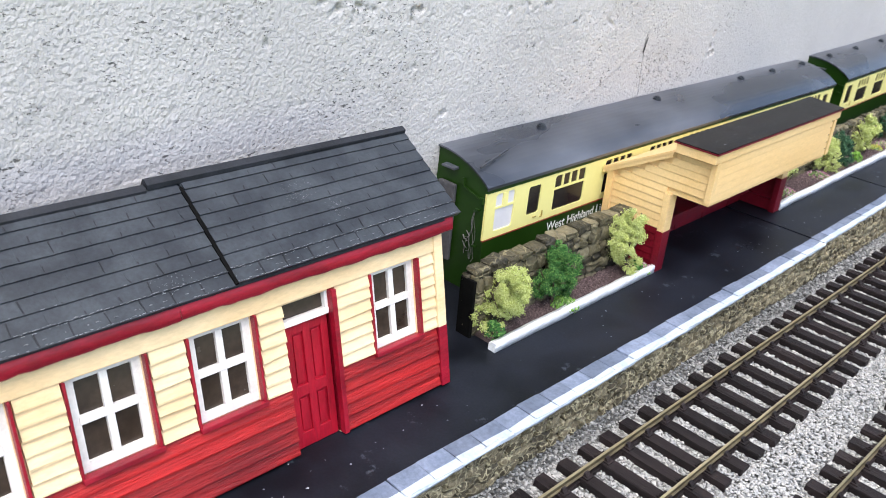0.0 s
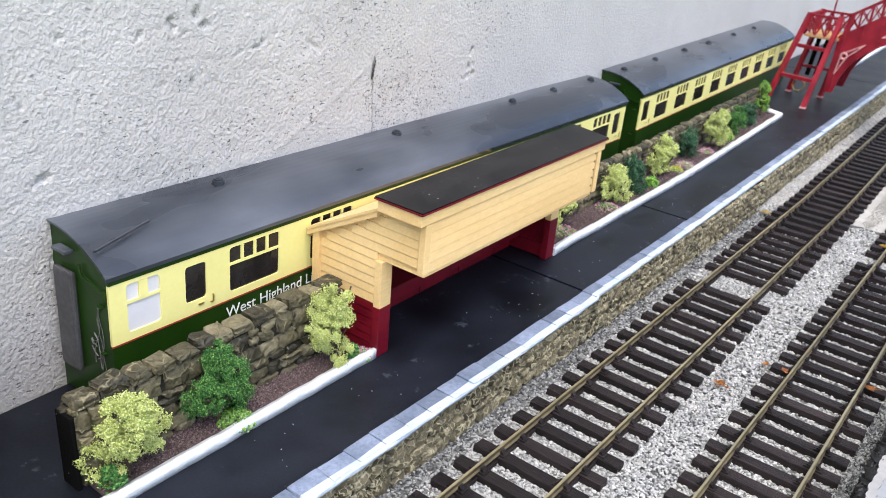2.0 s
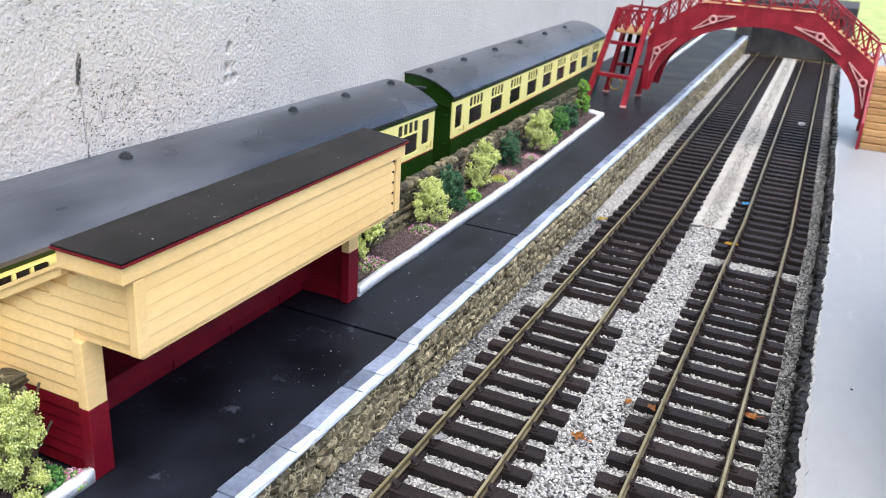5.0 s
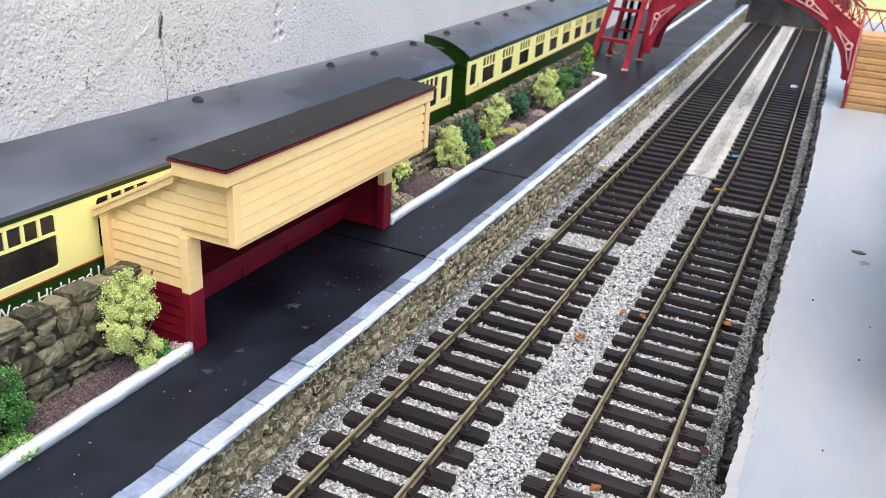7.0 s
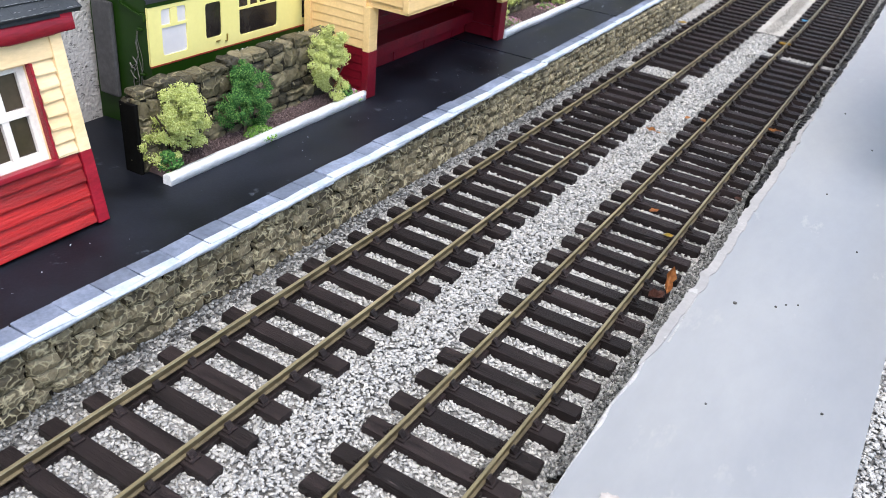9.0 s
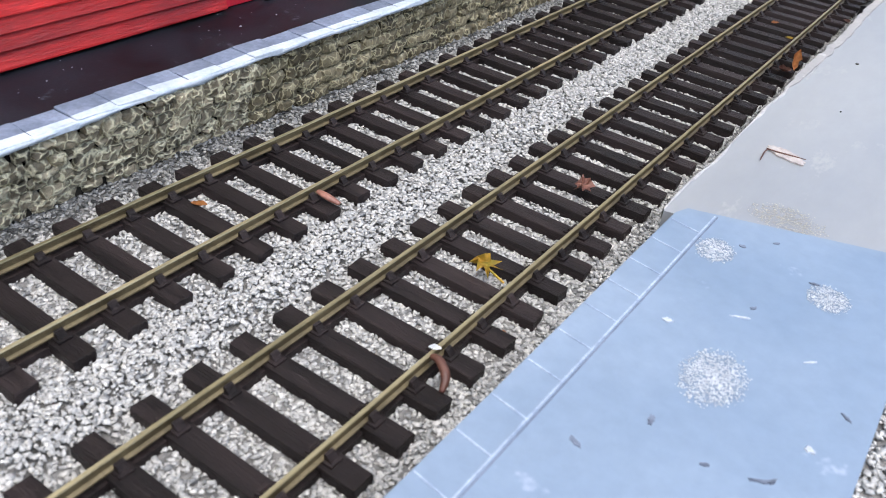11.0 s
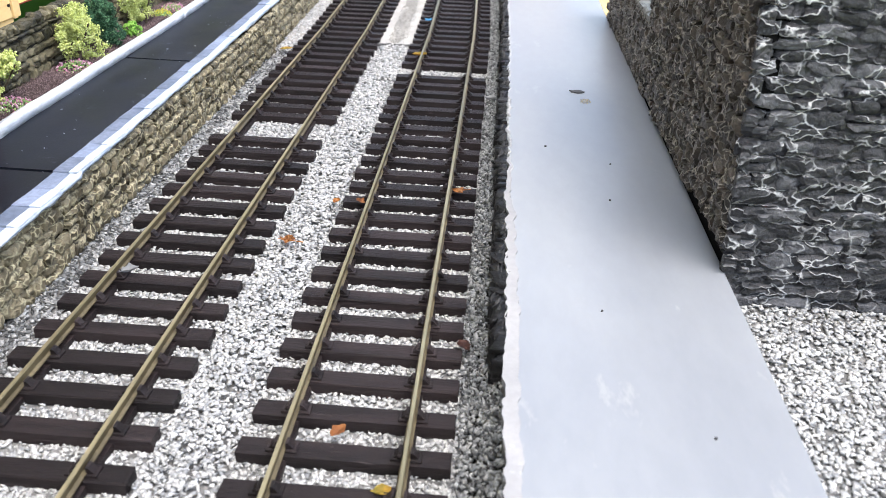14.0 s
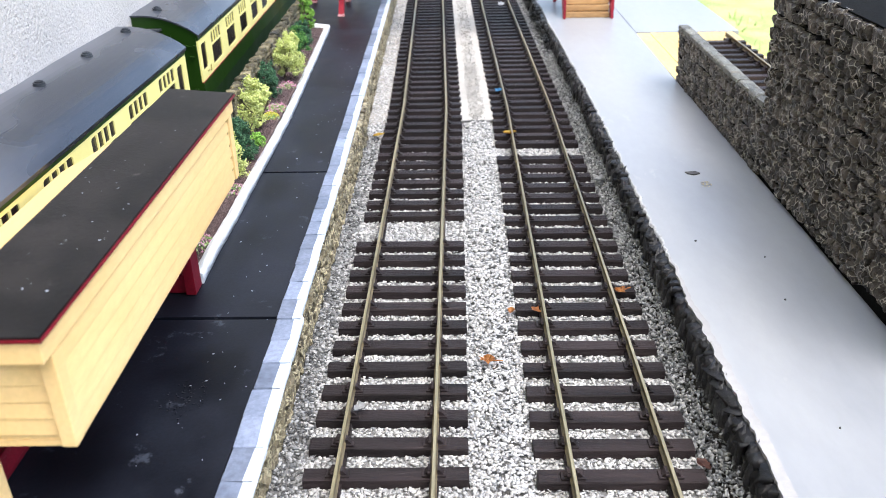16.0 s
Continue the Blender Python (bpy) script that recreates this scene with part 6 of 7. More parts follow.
def bush(x, y, wide, tall, material, label, seed, count=3000, grain=0.0008, z=LEVEL + 0.001, group="shrubs", lobes=18, name="shrub"):
    """A small shrub: a forked stem under a ragged crown of many foam crumbs."""
    r = np.random.default_rng(seed)
    t = thing(name, Matrix.Translation((x, y, z)), label, "shrub", group)
    stem = bar((0, 0, -0.001), (0.0004, 0.0003, tall * 0.5), 0.0010)
    for k in range(4):
        a = r.uniform(0, 6.28)
        stem = bar((0, 0, tall * 0.15), (wide * 0.3 * math.cos(a), wide * 0.3 * math.sin(a), tall * r.uniform(0.5, 0.8)), 0.0006, bm=stem)
    part("stem", stem, bark, t)
    # tufts: many small clumps over a few larger masses, with gaps between them
    masses = max(5, lobes // 3)
    big = []
    for k in range(masses):
        h = tall * (0.20 + 0.62 * (k + 0.5) / masses)
        spread = wide * 0.30 * (1.05 - 0.72 * (h / tall) ** 1.5)
        a = r.uniform(0, 6.28)
        big.append((spread * math.cos(a) * r.uniform(0.4, 1.0), spread * math.sin(a) * r.uniform(0.4, 1.0), h, wide * r.uniform(0.17, 0.27) * (1.1 - 0.45 * h / tall)))
    big = np.array(big)
    tufts = lobes * 8
    pick = r.integers(masses, size=tufts)
    q = r.normal(size=(tufts, 3))
    q /= np.linalg.norm(q, axis=1)[:, None]
    cs = np.concatenate([big[pick, :3] + q * (big[pick, 3] * r.uniform(0.75, 1.12, tufts))[:, None], (wide * r.uniform(0.035, 0.085, tufts))[:, None]], 1)
    pick = r.integers(tufts, size=count)
    q = r.normal(size=(count, 3))
    q /= np.linalg.norm(q, axis=1)[:, None]
    c = cs[pick, :3] + q * (cs[pick, 3] * r.uniform(0.2, 1.15, count))[:, None]
    c[:, 2] = np.clip(c[:, 2], 0.0005, None)
    v, f = chips(c, grain * r.uniform(0.4, 1.35, count), r, 0.5)
    crown = hang(new("crown", mesh_np("crown", v, f, material)), t)
    return t


def flowers(x, y, wide, material, label, seed, count=260):
    r = np.random.default_rng(seed)
    t = thing("flower_clump", Matrix.Translation((x, y, LEVEL + 0.001)), label, "flowers", "bedding flowers")
    for name, mm, n, g, lift in (("leaves", leaf_mid, count, 0.0008, 0.0), ("blossom", material, count // 2, 0.0007, 0.0010)):
        a, q = r.uniform(0, 6.28, n), np.sqrt(r.uniform(0, 1, n))
        c = np.stack([wide * 0.5 * q * np.cos(a), wide * 0.5 * q * np.sin(a), lift + 0.0040 * (1 - q ** 2) * r.uniform(0.5, 1, n)], 1)
        v, f = chips(c, g * r.uniform(0.5, 1.3, n), r, 0.5)
        hang(new(name, mesh_np(name, v, f, mm)), t)
    return t


YG = "bushy yellow-green foam shrub by the garden wall"
MG = "mid-green foam shrub by the garden wall"
DG = "dark green foam shrub by the long garden wall"
bush(-0.0885, 0.1985, 0.041, 0.039, leaf_yellow, YG, 71, 24000, 0.00042)
bush(-0.0905, 0.2400, 0.035, 0.037, leaf_green, MG, 72, 24000, 0.00042)
bush(-0.0905, 0.3040, 0.038, 0.043, leaf_yellow, "tall yellow-green foam shrub beside the shelter", 73, 24000, 0.00042)
bush(-0.0855, 0.1905, 0.012, 0.010, leaf_green, "low fresh green plant at the kerb", 74, 500, 0.0009)
bush(-0.0858, 0.3110, 0.011, 0.008, leaf_green, "low fresh green plant at the kerb", 75, 500, 0.0009)
flowers(-0.0860, 0.2450, 0.016, leaf_lime, "low lime-green bedding plants", 76, 480)
flowers(-0.0845, 0.3160, 0.010, petal_pink, "pink flowering bedding plants", 77)
for k, (x, y, w, h, mm, lab) in enumerate((
        (-0.1000, 0.5205, 0.021, 0.024, leaf_yellow, "fresh yellow-green foam shrub behind the shelter"), (-0.0960, 0.5870, 0.030, 0.030, leaf_yellow, YG), (-0.0975, 0.6220, 0.024, 0.027, leaf_dark, DG), (-0.0965, 0.6735, 0.027, 0.032, leaf_yellow, YG),
        (-0.1030, 0.7350, 0.026, 0.024, leaf_dark, DG), (-0.1010, 0.7800, 0.028, 0.036, leaf_yellow, YG), (-0.1040, 0.8450, 0.026, 0.026, leaf_green, MG), (-0.1070, 0.8850, 0.022, 0.022, leaf_dark, DG), (-0.1085, 0.9350, 0.015, 0.040, leaf_lime, "tall lime-green climber at the wall's end"))):
    bush(x, y, w * 1.3, h * 1.06, mm, lab, 80 + k, 8000, 0.00060)
bush(-0.0930, 0.6430, 0.014, 0.009, leaf_lime, "low lime-green plant at the kerb", 96, 900, 0.0008)
bush(-0.0985, 0.8180, 0.014, 0.008, leaf_lime, "low lime-green plant at the kerb", 97, 900, 0.0008)
for k, (x, y, w, mm) in enumerate(((-0.0930, 0.5150, 0.020, petal_pink), (-0.0935, 0.5760, 0.019, petal_pink), (-0.0955, 0.6960, 0.012, petal_yellow), (-0.0950, 0.7140, 0.016, petal_pink), (-0.0975, 0.7660, 0.014, petal_pink), (-0.1010, 0.8260, 0.013, petal_pink))):
    flowers(x, y, w, mm, ("pink" if mm is petal_pink else "yellow") + " flowering bedding plants at the kerb", 100 + k)

# ---- goods shed at the side ----
def goods_shed():
    t = thing("goods_shed", pose(0.225, 0.52, 0.007), "dark rough stone goods shed with a low yard wall", "building", world_parts=True)
    r, pr = np.random.default_rng(55), random.Random(55)
    lean = Vector((-0.0075, 0, 0.118))
    # shell: side, front, back and far end
    part("side_core", prism([(0.1945, 0.0065), (0.1878, 0.1255), (0.1960, 0.1255), (0.2030, 0.0065)], 0.4312, 0.6170, 'y'), mortar_shade_black, t)
    part("front_core", box(0.1962, 0.2900, 0.4308, 0.4390, 0.0065, 0.1255), stone_course, t)
    part("far_core", box(0.1962, 0.2200, 0.6090, 0.6170, 0.0065, 0.1255), mortar_shade_black, t)
    part("outer_core", box(0.2830, 0.2905, 0.4390, 0.6170, 0.0065, 0.1255), mortar_shade_black, t)
    part("low_core", prism([(0.1952, 0.0065), (0.1920, 0.0590), (0.1985, 0.0590), (0.2010, 0.0065)], 0.6172, 0.8120, 'y'), mortar_shade_black, t)
    # rubble on the side that faces the tracks
    def side(u, v):
        o = Vector((0.1940 + 0.004 * u, 0.4315 + u, 0.0065)) + lean.normalized() * v
        return Matrix.Translation(o) @ Matrix((Vector((0, 1, 0)), lean.normalized(), Vector((0, 1, 0)).cross(lean.normalized()))).transposed().to_4x4() @ Matrix.Diagonal((1, 1, -1, 1))
    # stones left off at the foot: the bare black core paints the recess's shadow
    lay("stone", [q for q in courses(pr, 0, 0.1852, 0.0150, 0.1025, 0.0058, 0.0068, 0.0001) if q[1] - q[3] / 2 > 0.0200 - 0.08 * q[0]], side, CRAZY, 0.0030, stone_black, stone_black_j, t, lambda u, v: True, r)
    lay("stone", courses(pr, 0, 0.1852, 0.1037, 0.1195, 0.0075, 0.0090, 0.0003), side, CRAZY, 0.0024, stone_black, stone_black_j, t, lambda u, v: True, r)
    lay("yard_stone", courses(pr, 0.1857, 0.3800, 0.0, 0.0520, 0.0066, 0.0085), side, RUBBLE, 0.0022, stone_black, stone_black_j, t, lambda u, v: True, r)
    u = 0.1860
    while u < 0.380:
        w = 0.016 * pr.uniform(0.7, 1.4)
        e = 0.003 * u
        b = box(0.1893 + e, 0.1972 + e, 0.4315 + u, 0.4315 + min(u + w - 0.0001, 0.3815), 0.0575, 0.0612 + pr.uniform(-0.0003, 0.0003), 0.0017)
        for v in b.verts:
            v.co += Vector((pr.uniform(-1, 1), pr.uniform(-0.4, 0.4), pr.uniform(-1, 1))) * 0.0003
        part("coping_stone", b, cope_mat, t)
        u += w
    # coursed front
    fr = face_frame((0.1922, 0.4310, 0.0065), (1, 0, 0), (-0.05, 0, 1))
    lay("course_stone", courses(pr, 0.0, 0.098, 0.0, 0.1195, 0.0052, 0.0118, 0.0), fr, FLAT, 0.0019, stone_course, stone_black_j, t, lambda u, v: True, r)
    z = 0.012
    while z < 0.118:
        h2 = pr.uniform(0.004, 0.009)
        x = 0.1942 - (z - 0.0065) * 0.0636
        part("corner_tooth", box(x - 0.0016, x + 0.0016 + pr.uniform(0, 0.0015), 0.4284, 0.4318, z, z + h2, 0.0005), stone_course, t)
        z += h2 + pr.uniform(0.002, 0.006)
    part("wall_top", box(0.1872, 0.2905, 0.4300, 0.6170, 0.1256, 0.1262), mortar_shade_black, t)
    return t


goods_shed()
yard = new("yard_board", mesh_of("yard_board", box(0.2065, 0.2840, 0.618, 0.972, -0.005, 0.0193), plywood))
tagged(yard, "bare yellow plywood yard board", "board", kind="structure")
far_deck = new("far_deck", mesh_of("far_deck", box(0.1940, 0.2900, 0.9735, 1.90, -0.005, 0.0195), slab_grey))
tagged(far_deck, "pale grey painted board beyond the yard", "board", kind="structure")
side_board = new("side_board", mesh_of("side_board", box(0.1936, 0.2062, 0.8135, 0.972, -0.005, 0.0190), plywood))
tagged(side_board, "bare yellow plywood strip beside the yard wall", "board", kind="structure")
track(0.2495, "siding track through the goods shed with dark sleepers", [0.632 + PITCH * i for i in range(19)], 0.62, 0.935, 0.0235, seed=9, bends=False)

# ---- footbridge ----
def footbridge():
    t = thing("footbridge", pose(0.02, 1.09, LEVEL), "red lattice model footbridge with an arched deck and wooden stairs", "footbridge", world_parts=True)
    NEARY, FARY = 1.070, 1.118

    def under(x):
        """The underside of the arch."""
        q = min(1.0, abs(x - 0.0255) / 0.1005)
        return 0.0430 + 0.0755 * math.sqrt(max(0.0, 1 - q * q))

    def over(x):
        """The top of the girder: level in the middle, sloping to both ends."""
        return 0.1360 - 0.70 * max(0.0, abs(x - 0.018) - 0.055)

    xs = [-0.084 + 0.217 * (0.5 - 0.5 * math.cos(math.pi * i / 40)) for i in range(41)]
    for y in (NEARY, FARY):
        outline = [(x, over(x)) for x in xs] + [(x, under(x)) for x in xs[::-1]]
        girder = part("girder", prism(outline, y - 0.0012, y + 0.0012, 'y'), bridge_red, t, "arched red plate girder")
        for off in (0, 1):
            fl = None
            for a, b in zip(xs, xs[1:]):
                g2 = over if off else under
                fl = bar((a, y, g2(a)), (b, y, g2(b)), 0.0034, 0.0012, bm=fl)
            part("flange", fl, bridge_red, girder)
        for i in range(13):
            x = -0.078 + 0.204 * i / 12
            part("stiffener", bar((x, y - 0.0014, under(x) + 0.001), (x, y - 0.0014, over(x) - 0.0005), 0.0012, 0.0010), bridge_red, girder)
        # lattice parapet: fine on the slopes, wide panels in the middle
        hgt = 0.0195
        px = [-0.087 + 0.010 * i for i in range(5)] + [-0.037 + 0.022 * i for i in range(6)] + [0.083 + 0.010 * i for i in range(6)]
        rail_bm2 = None
        for a, b in ((px[0], -0.037), (-0.037, 0.073), (0.073, px[-1])):
            rail_bm2 = bar((a, y, over(a) + hgt), (b, y, over(b) + hgt), 0.0026, 0.0018, bm=rail_bm2)
        par = part("parapet_rail", rail_bm2, bridge_red, t)
        for a, b in zip(px, px[1:]):
            lat = bar((a, y, over(a)), (b, y, over(b) + hgt), 0.0013, 0.0010)
            lat = bar((a, y, over(a) + hgt), (b, y, over(b)), 0.0013, 0.0010, bm=lat)
            lat = bar((a, y, over(a)), (a, y, over(a) + hgt), 0.0014, 0.0012, bm=lat)
            part("lattice_panel", lat, bridge_red, par)
    # deck
    for i in range(44):
        x = -0.087 + 0.218 * i / 43
        part("deck_plank", box(x - 0.0023, x + 0.0023, NEARY + 0.0012, FARY - 0.0012, over(x) - 0.0030, over(x) - 0.0012), tread_wood, t)
    # ring and spear ornaments on the side that faces the station
    for cx, cz, ends in ((-0.073, 0.084, ((-0.078, 0.063), (-0.055, 0.099))), (-0.022, 0.121, ((-0.041, 0.109), (-0.001, 0.126))), (0.080, 0.115, ((0.055, 0.122), (0.101, 0.101))), (0.126, 0.077, ((0.110, 0.095), (0.131, 0.053)))):
        c = Vector((cx, NEARY - 0.0026, cz))
        orn = part("ornament", ring(c, (0, 1, 0), 0.0032, 0.0012, 18), bridge_pink, t, "pink dry-brushed ring ornament")
        for ex, ez in ends:
            tip = Vector((ex, NEARY - 0.0022, ez))
            d = (tip - c).normalized()
            e = Vector((-d.z, 0, d.x))
            spear = bar(c + d * 0.003 + e * 0.0026, tip, 0.0012)
            spear = bar(c + d * 0.003 - e * 0.0026, tip, 0.0012, bm=spear)
            part("spear", spear, bridge_pink, orn)
    # left landing on raking legs
    L0, L1, LY0, LY1 = -0.118, -0.086, 1.062, 1.116
    for k in range(6):
        y = LY0 + 0.004 + k * 0.0105
        part("landing_plank", box(L0, L1 + 0.004, y - 0.0048, y + 0.0048, 0.0985, 0.1008, 0.0002), tread_wood, t)
    for x, y0, xt, yt in ((-0.133, 1.034, L0 + 0.001, LY0), (-0.090, 1.023, L1 + 0.002, LY0), (-0.128, 1.096, L0 + 0.001, LY1), (-0.092, 1.098, L1 + 0.001, LY1)):
        leg = part("leg", bar((x, y0, LEVEL), (xt, yt, 0.1235), 0.0048, 0.0040), bridge_red, t)
        part("leg_foot", box(x - 0.003, x + 0.003, y0 - 0.003, y0 + 0.003, LEVEL - 0.0002, LEVEL + 0.0016), bridge_pink, leg)
    part("cross_bar", bar((-0.1265, 1.0425, 0.057), (-0.0895, 1.0355, 0.057), 0.0056, 0.0036), bridge_red, t)
    part("cross_bar", bar((-0.1190, 1.0535, 0.089), (-0.0860, 1.0500, 0.089), 0.0050, 0.0034), bridge_red, t)
    part("cross_bar", bar((-0.1250, 1.103, 0.060), (-0.0905, 1.105, 0.060), 0.0040, 0.0030), bridge_red, t)
    for x in (-0.1155, -0.1060):
        part("back_post", bar((x, 1.1080, LEVEL + 0.02), (x + 0.003, 1.1120, 0.0990), 0.0042, 0.0030), mortar_shade_black, t)
    part("hook", ring((-0.108, 1.052, 0.047), (0, 1, 0), 0.0065, 0.0008, 18), brass, t, "brass wire loop")
    for p, q in (((L0, LY0, 0.1005), (L1, LY0, 0.1005)), ((L0, LY0, 0.1005), (L0, LY1, 0.1005)), ((L0, LY1, 0.1005), (L1, LY1, 0.1005))):
        p, q = Vector(p), Vector(q)
        up = Vector((0, 0, 0.0215))
        rail = part("landing_rail", bar(p + up, q + up, 0.0024), bridge_red, t)
        n = 3
        for i in range(n):
            a, b = p.lerp(q, i / n), p.lerp(q, (i + 1) / n)
            for c1, c2, w in ((a, b + up, 0.0013), (a + up, b, 0.0013), (a, a + up, 0.0015)):
                part("lattice_bar", bar(c1, c2, w), bridge_red, rail)
    # tall finial pole without a lamp
    fin = bar((-0.106, LY1, 0.1), (-0.106, LY1, 0.158), 0.0016)
    part("lamp_pole", fin, bridge_red, t)
    # right landing and wooden stairs down towards the station end
    RX0, RX1, RT = 0.134, 0.182, 0.0872
    rise = RT - 0.0190
    part("right_landing", box(RX0, RX1, 1.092, 1.135, RT - 0.0025, RT), tread_wood, t)
    steps = 11
    for i in range(steps):
        a = (i + 0.5) / steps
        y, z = 1.046 + 0.047 * a, 0.0190 + (rise - 0.002) * a
        part("tread", box(RX0 + 0.002, RX1 - 0.002, y - 0.0044, y + 0.0044, z - 0.0028, z + 0.0024, 0.0003), tread_wood, t)
    part("stair_back", prism([(1.0480, 0.0190), (1.0500, 0.0190), (1.0985, RT - 0.002), (1.0965, RT - 0.002)], RX0 + 0.0015, RX1 - 0.0015, 'x'), bark, t, "dark closed back of the stairs")
    for x in (RX0, RX1):
        part("stringer", prism([(1.0400, 0.0190), (1.0470, 0.0190), (1.0960, RT + 0.001), (1.0890, RT + 0.003)], x - 0.0011, x + 0.0011, 'x'), bridge_red, t)
        part("newel_post", bar((x, 1.0400, 0.0190), (x, 1.0400, 0.044), 0.0026), bridge_red, t)
        rail = part("stair_rail", bar((x, 1.0400, 0.044), (x, 1.0900, RT + 0.0235), 0.0022), bridge_red, t)
        for i in range(6):
            a, b = i / 6, (i + 1) / 6
            lo = lambda q: Vector((x, 1.042 + 0.050 * q, 0.022 + (rise + 0.001) * q))
            hi = lambda q: Vector((x, 1.040 + 0.050 * q, 0.044 + (rise - 0.0015) * q))
            part("lattice_bar", bar(lo(a), hi(b), 0.0011), bridge_red, rail)
            part("lattice_bar", bar(hi(a), lo(b), 0.0011), bridge_red, rail)
        part("leg", bar((x, 1.132, 0.0190), (x, 1.132, RT + 0.023), 0.0034), bridge_red, t)
    up = RT + 0.0215
    rail = part("landing_rail", bar((RX0, 1.134, up), (RX1, 1.134, up), 0.0020), bridge_red, t)
    part("landing_rail", bar((RX1, 1.092, up), (RX1, 1.134, up), 0.0020), bridge_red, t)
    for i in range(4):
        a, b = RX0 + (RX1 - RX0) * i / 4, RX0 + (RX1 - RX0) * (i + 1) / 4
        part("lattice_bar", bar((a, 1.134, RT), (b, 1.134, up), 0.0011), bridge_red, rail)
        part("lattice_bar", bar((a, 1.134, up), (b, 1.134, RT), 0.0011), bridge_red, rail)
    return t


footbridge()

# ---- far end of the line ----
def portal():
    t = thing("tunnel_portal", pose(0.04, 1.9, 0), "dark tunnel mouth at the end of the line", "tunnel", world_parts=True)
    part("portal_wall", box(-0.085, -0.058, 1.84, 2.05, -0.004, 0.075), black_void, t)
    part("portal_wall", box(0.092, 0.112, 1.84, 2.05, -0.004, 0.075), black_void, t)
    part("portal_head", box(-0.085, 0.112, 1.84, 2.05, 0.075, 0.095), black_void, t)
    part("portal_back", box(-0.058, 0.092, 1.862, 1.872, -0.004, 0.075), black_void, t)


portal()

# ---- loose bits: leaves, twigs, stains ----
def dry_leaf(x, y, z, size, material, label, seed, turn=0.0, curl=0.4, tilt=(0, 0), slim=0.30):
    """A small curled leaf with a midrib."""
    r = random.Random(seed)
    b = bmesh.new()
    n, rows = 8, []
    for i in range(n + 1):
        u = i / n
        w = slim * math.sin(math.pi * min(1, u * 0.96 + 0.02)) ** 0.9 * (1 + r.uniform(-0.32, 0.32))
        row = []
        for s in (-1, -0.5, 0, 0.5, 1):
            row.append(b.verts.new(((u - 0.5) * size, s * w * size, size * (curl * 0.5 * (abs(s) ** 1.5) * w * 2 + 0.18 * curl * (2 * u - 1) ** 2 + r.uniform(-0.02, 0.02)))))
        rows.append(row)
    for p, q in zip(rows, rows[1:]):
        for i in range(4):
            b.faces.new((p[i], q[i], q[i + 1], p[i + 1]))
    bmesh.ops.solidify(b, geom=b.faces[:], thickness=size * 0.02)
    m = Matrix.Translation((x, y, z)) @ Euler((radians(tilt[0]), radians(tilt[1]), radians(turn))).to_matrix().to_4x4()
    ob = new("dry_leaf", mesh_of("dry_leaf", b, material))
    ob.matrix_basis = m
    return tagged(ob, label, "leaf", "fallen leaves")


def lobed_leaf(x, y, z, size, material, label, seed, turn=0.0):
    """A crumpled leaf with pointed lobes and a short stalk."""
    r = random.Random(seed)
    b = bmesh.new()
    mid = b.verts.new((0, 0, size * 0.10))
    inner, outer = [], []
    n = 14
    for i in range(n):
        a = 2 * math.pi * i / n
        far = (0.52 if i % 2 else 0.27) * size * r.uniform(0.75, 1.2)
        inner.append(b.verts.new((0.16 * size * math.cos(a), 0.13 * size * math.sin(a), size * r.uniform(0.02, 0.12))))
        outer.append(b.verts.new((far * math.cos(a), 0.75 * far * math.sin(a), size * r.uniform(-0.02, 0.24))))
    for i in range(n):
        k = (i + 1) % n
        b.faces.new((mid, inner[i], inner[k]))
        b.faces.new((inner[i], outer[i], outer[k], inner[k]))
    bmesh.ops.solidify(b, geom=b.faces[:], thickness=size * 0.02)
    bar((0.2 * size, 0, 0.06 * size), (0.75 * size, 0.12 * size, 0.02 * size), size * 0.04, bm=b)
    ob = new("dry_leaf", mesh_of("dry_leaf", b, material))
    ob.matrix_basis = Matrix.Translation((x, y, z)) @ Matrix.Rotation(radians(turn), 4, 'Z')
    return tagged(ob, label, "leaf", "fallen leaves")


def curled_husk(path, wide, material, label):
    """A dry tapering husk or stalk, bent along its path."""
    pts = [Vector(p) for p in path]
    n = 14
    fine = []
    for i in range(n + 1):
        u = i / n * (len(pts) - 1)
        k = min(int(u), len(pts) - 2)
        p0, p1, p2, p3 = pts[max(k - 1, 0)], pts[k], pts[k + 1], pts[min(k + 2, len(pts) - 1)]
        w = u - k
        fine.append(0.5 * (2 * p1 + (p2 - p0) * w + (2 * p0 - 5 * p1 + 4 * p2 - p3) * w ** 2 + (3 * p1 - p0 - 3 * p2 + p3) * w ** 3))
    b = bmesh.new()
    rings = []
    for i, c in enumerate(fine):
        t = (fine[min(i + 1, n)] - fine[max(i - 1, 0)]).normalized()
        side = t.cross(Vector((0, 0, 1))).normalized()
        up = side.cross(t)
        rad = wide * (0.35 + 0.65 * math.sin(math.pi * (0.12 + 0.80 * i / n)))
        rings.append([b.verts.new(c + side * rad * math.cos(a * math.pi / 4) + up * rad * 0.8 * math.sin(a * math.pi / 4)) for a in range(8)])
    for p, q in zip(rings, rings[1:]):
        for a in range(8):
            b.faces.new((p[a], p[(a + 1) % 8], q[(a + 1) % 8], q[a]))
    b.faces.new(rings[0][::-1])
    b.faces.new(rings[-1])
    ob = new("husk", mesh_of("husk", b, material, True))
    return tagged(ob, label, "husk", "fallen husks")


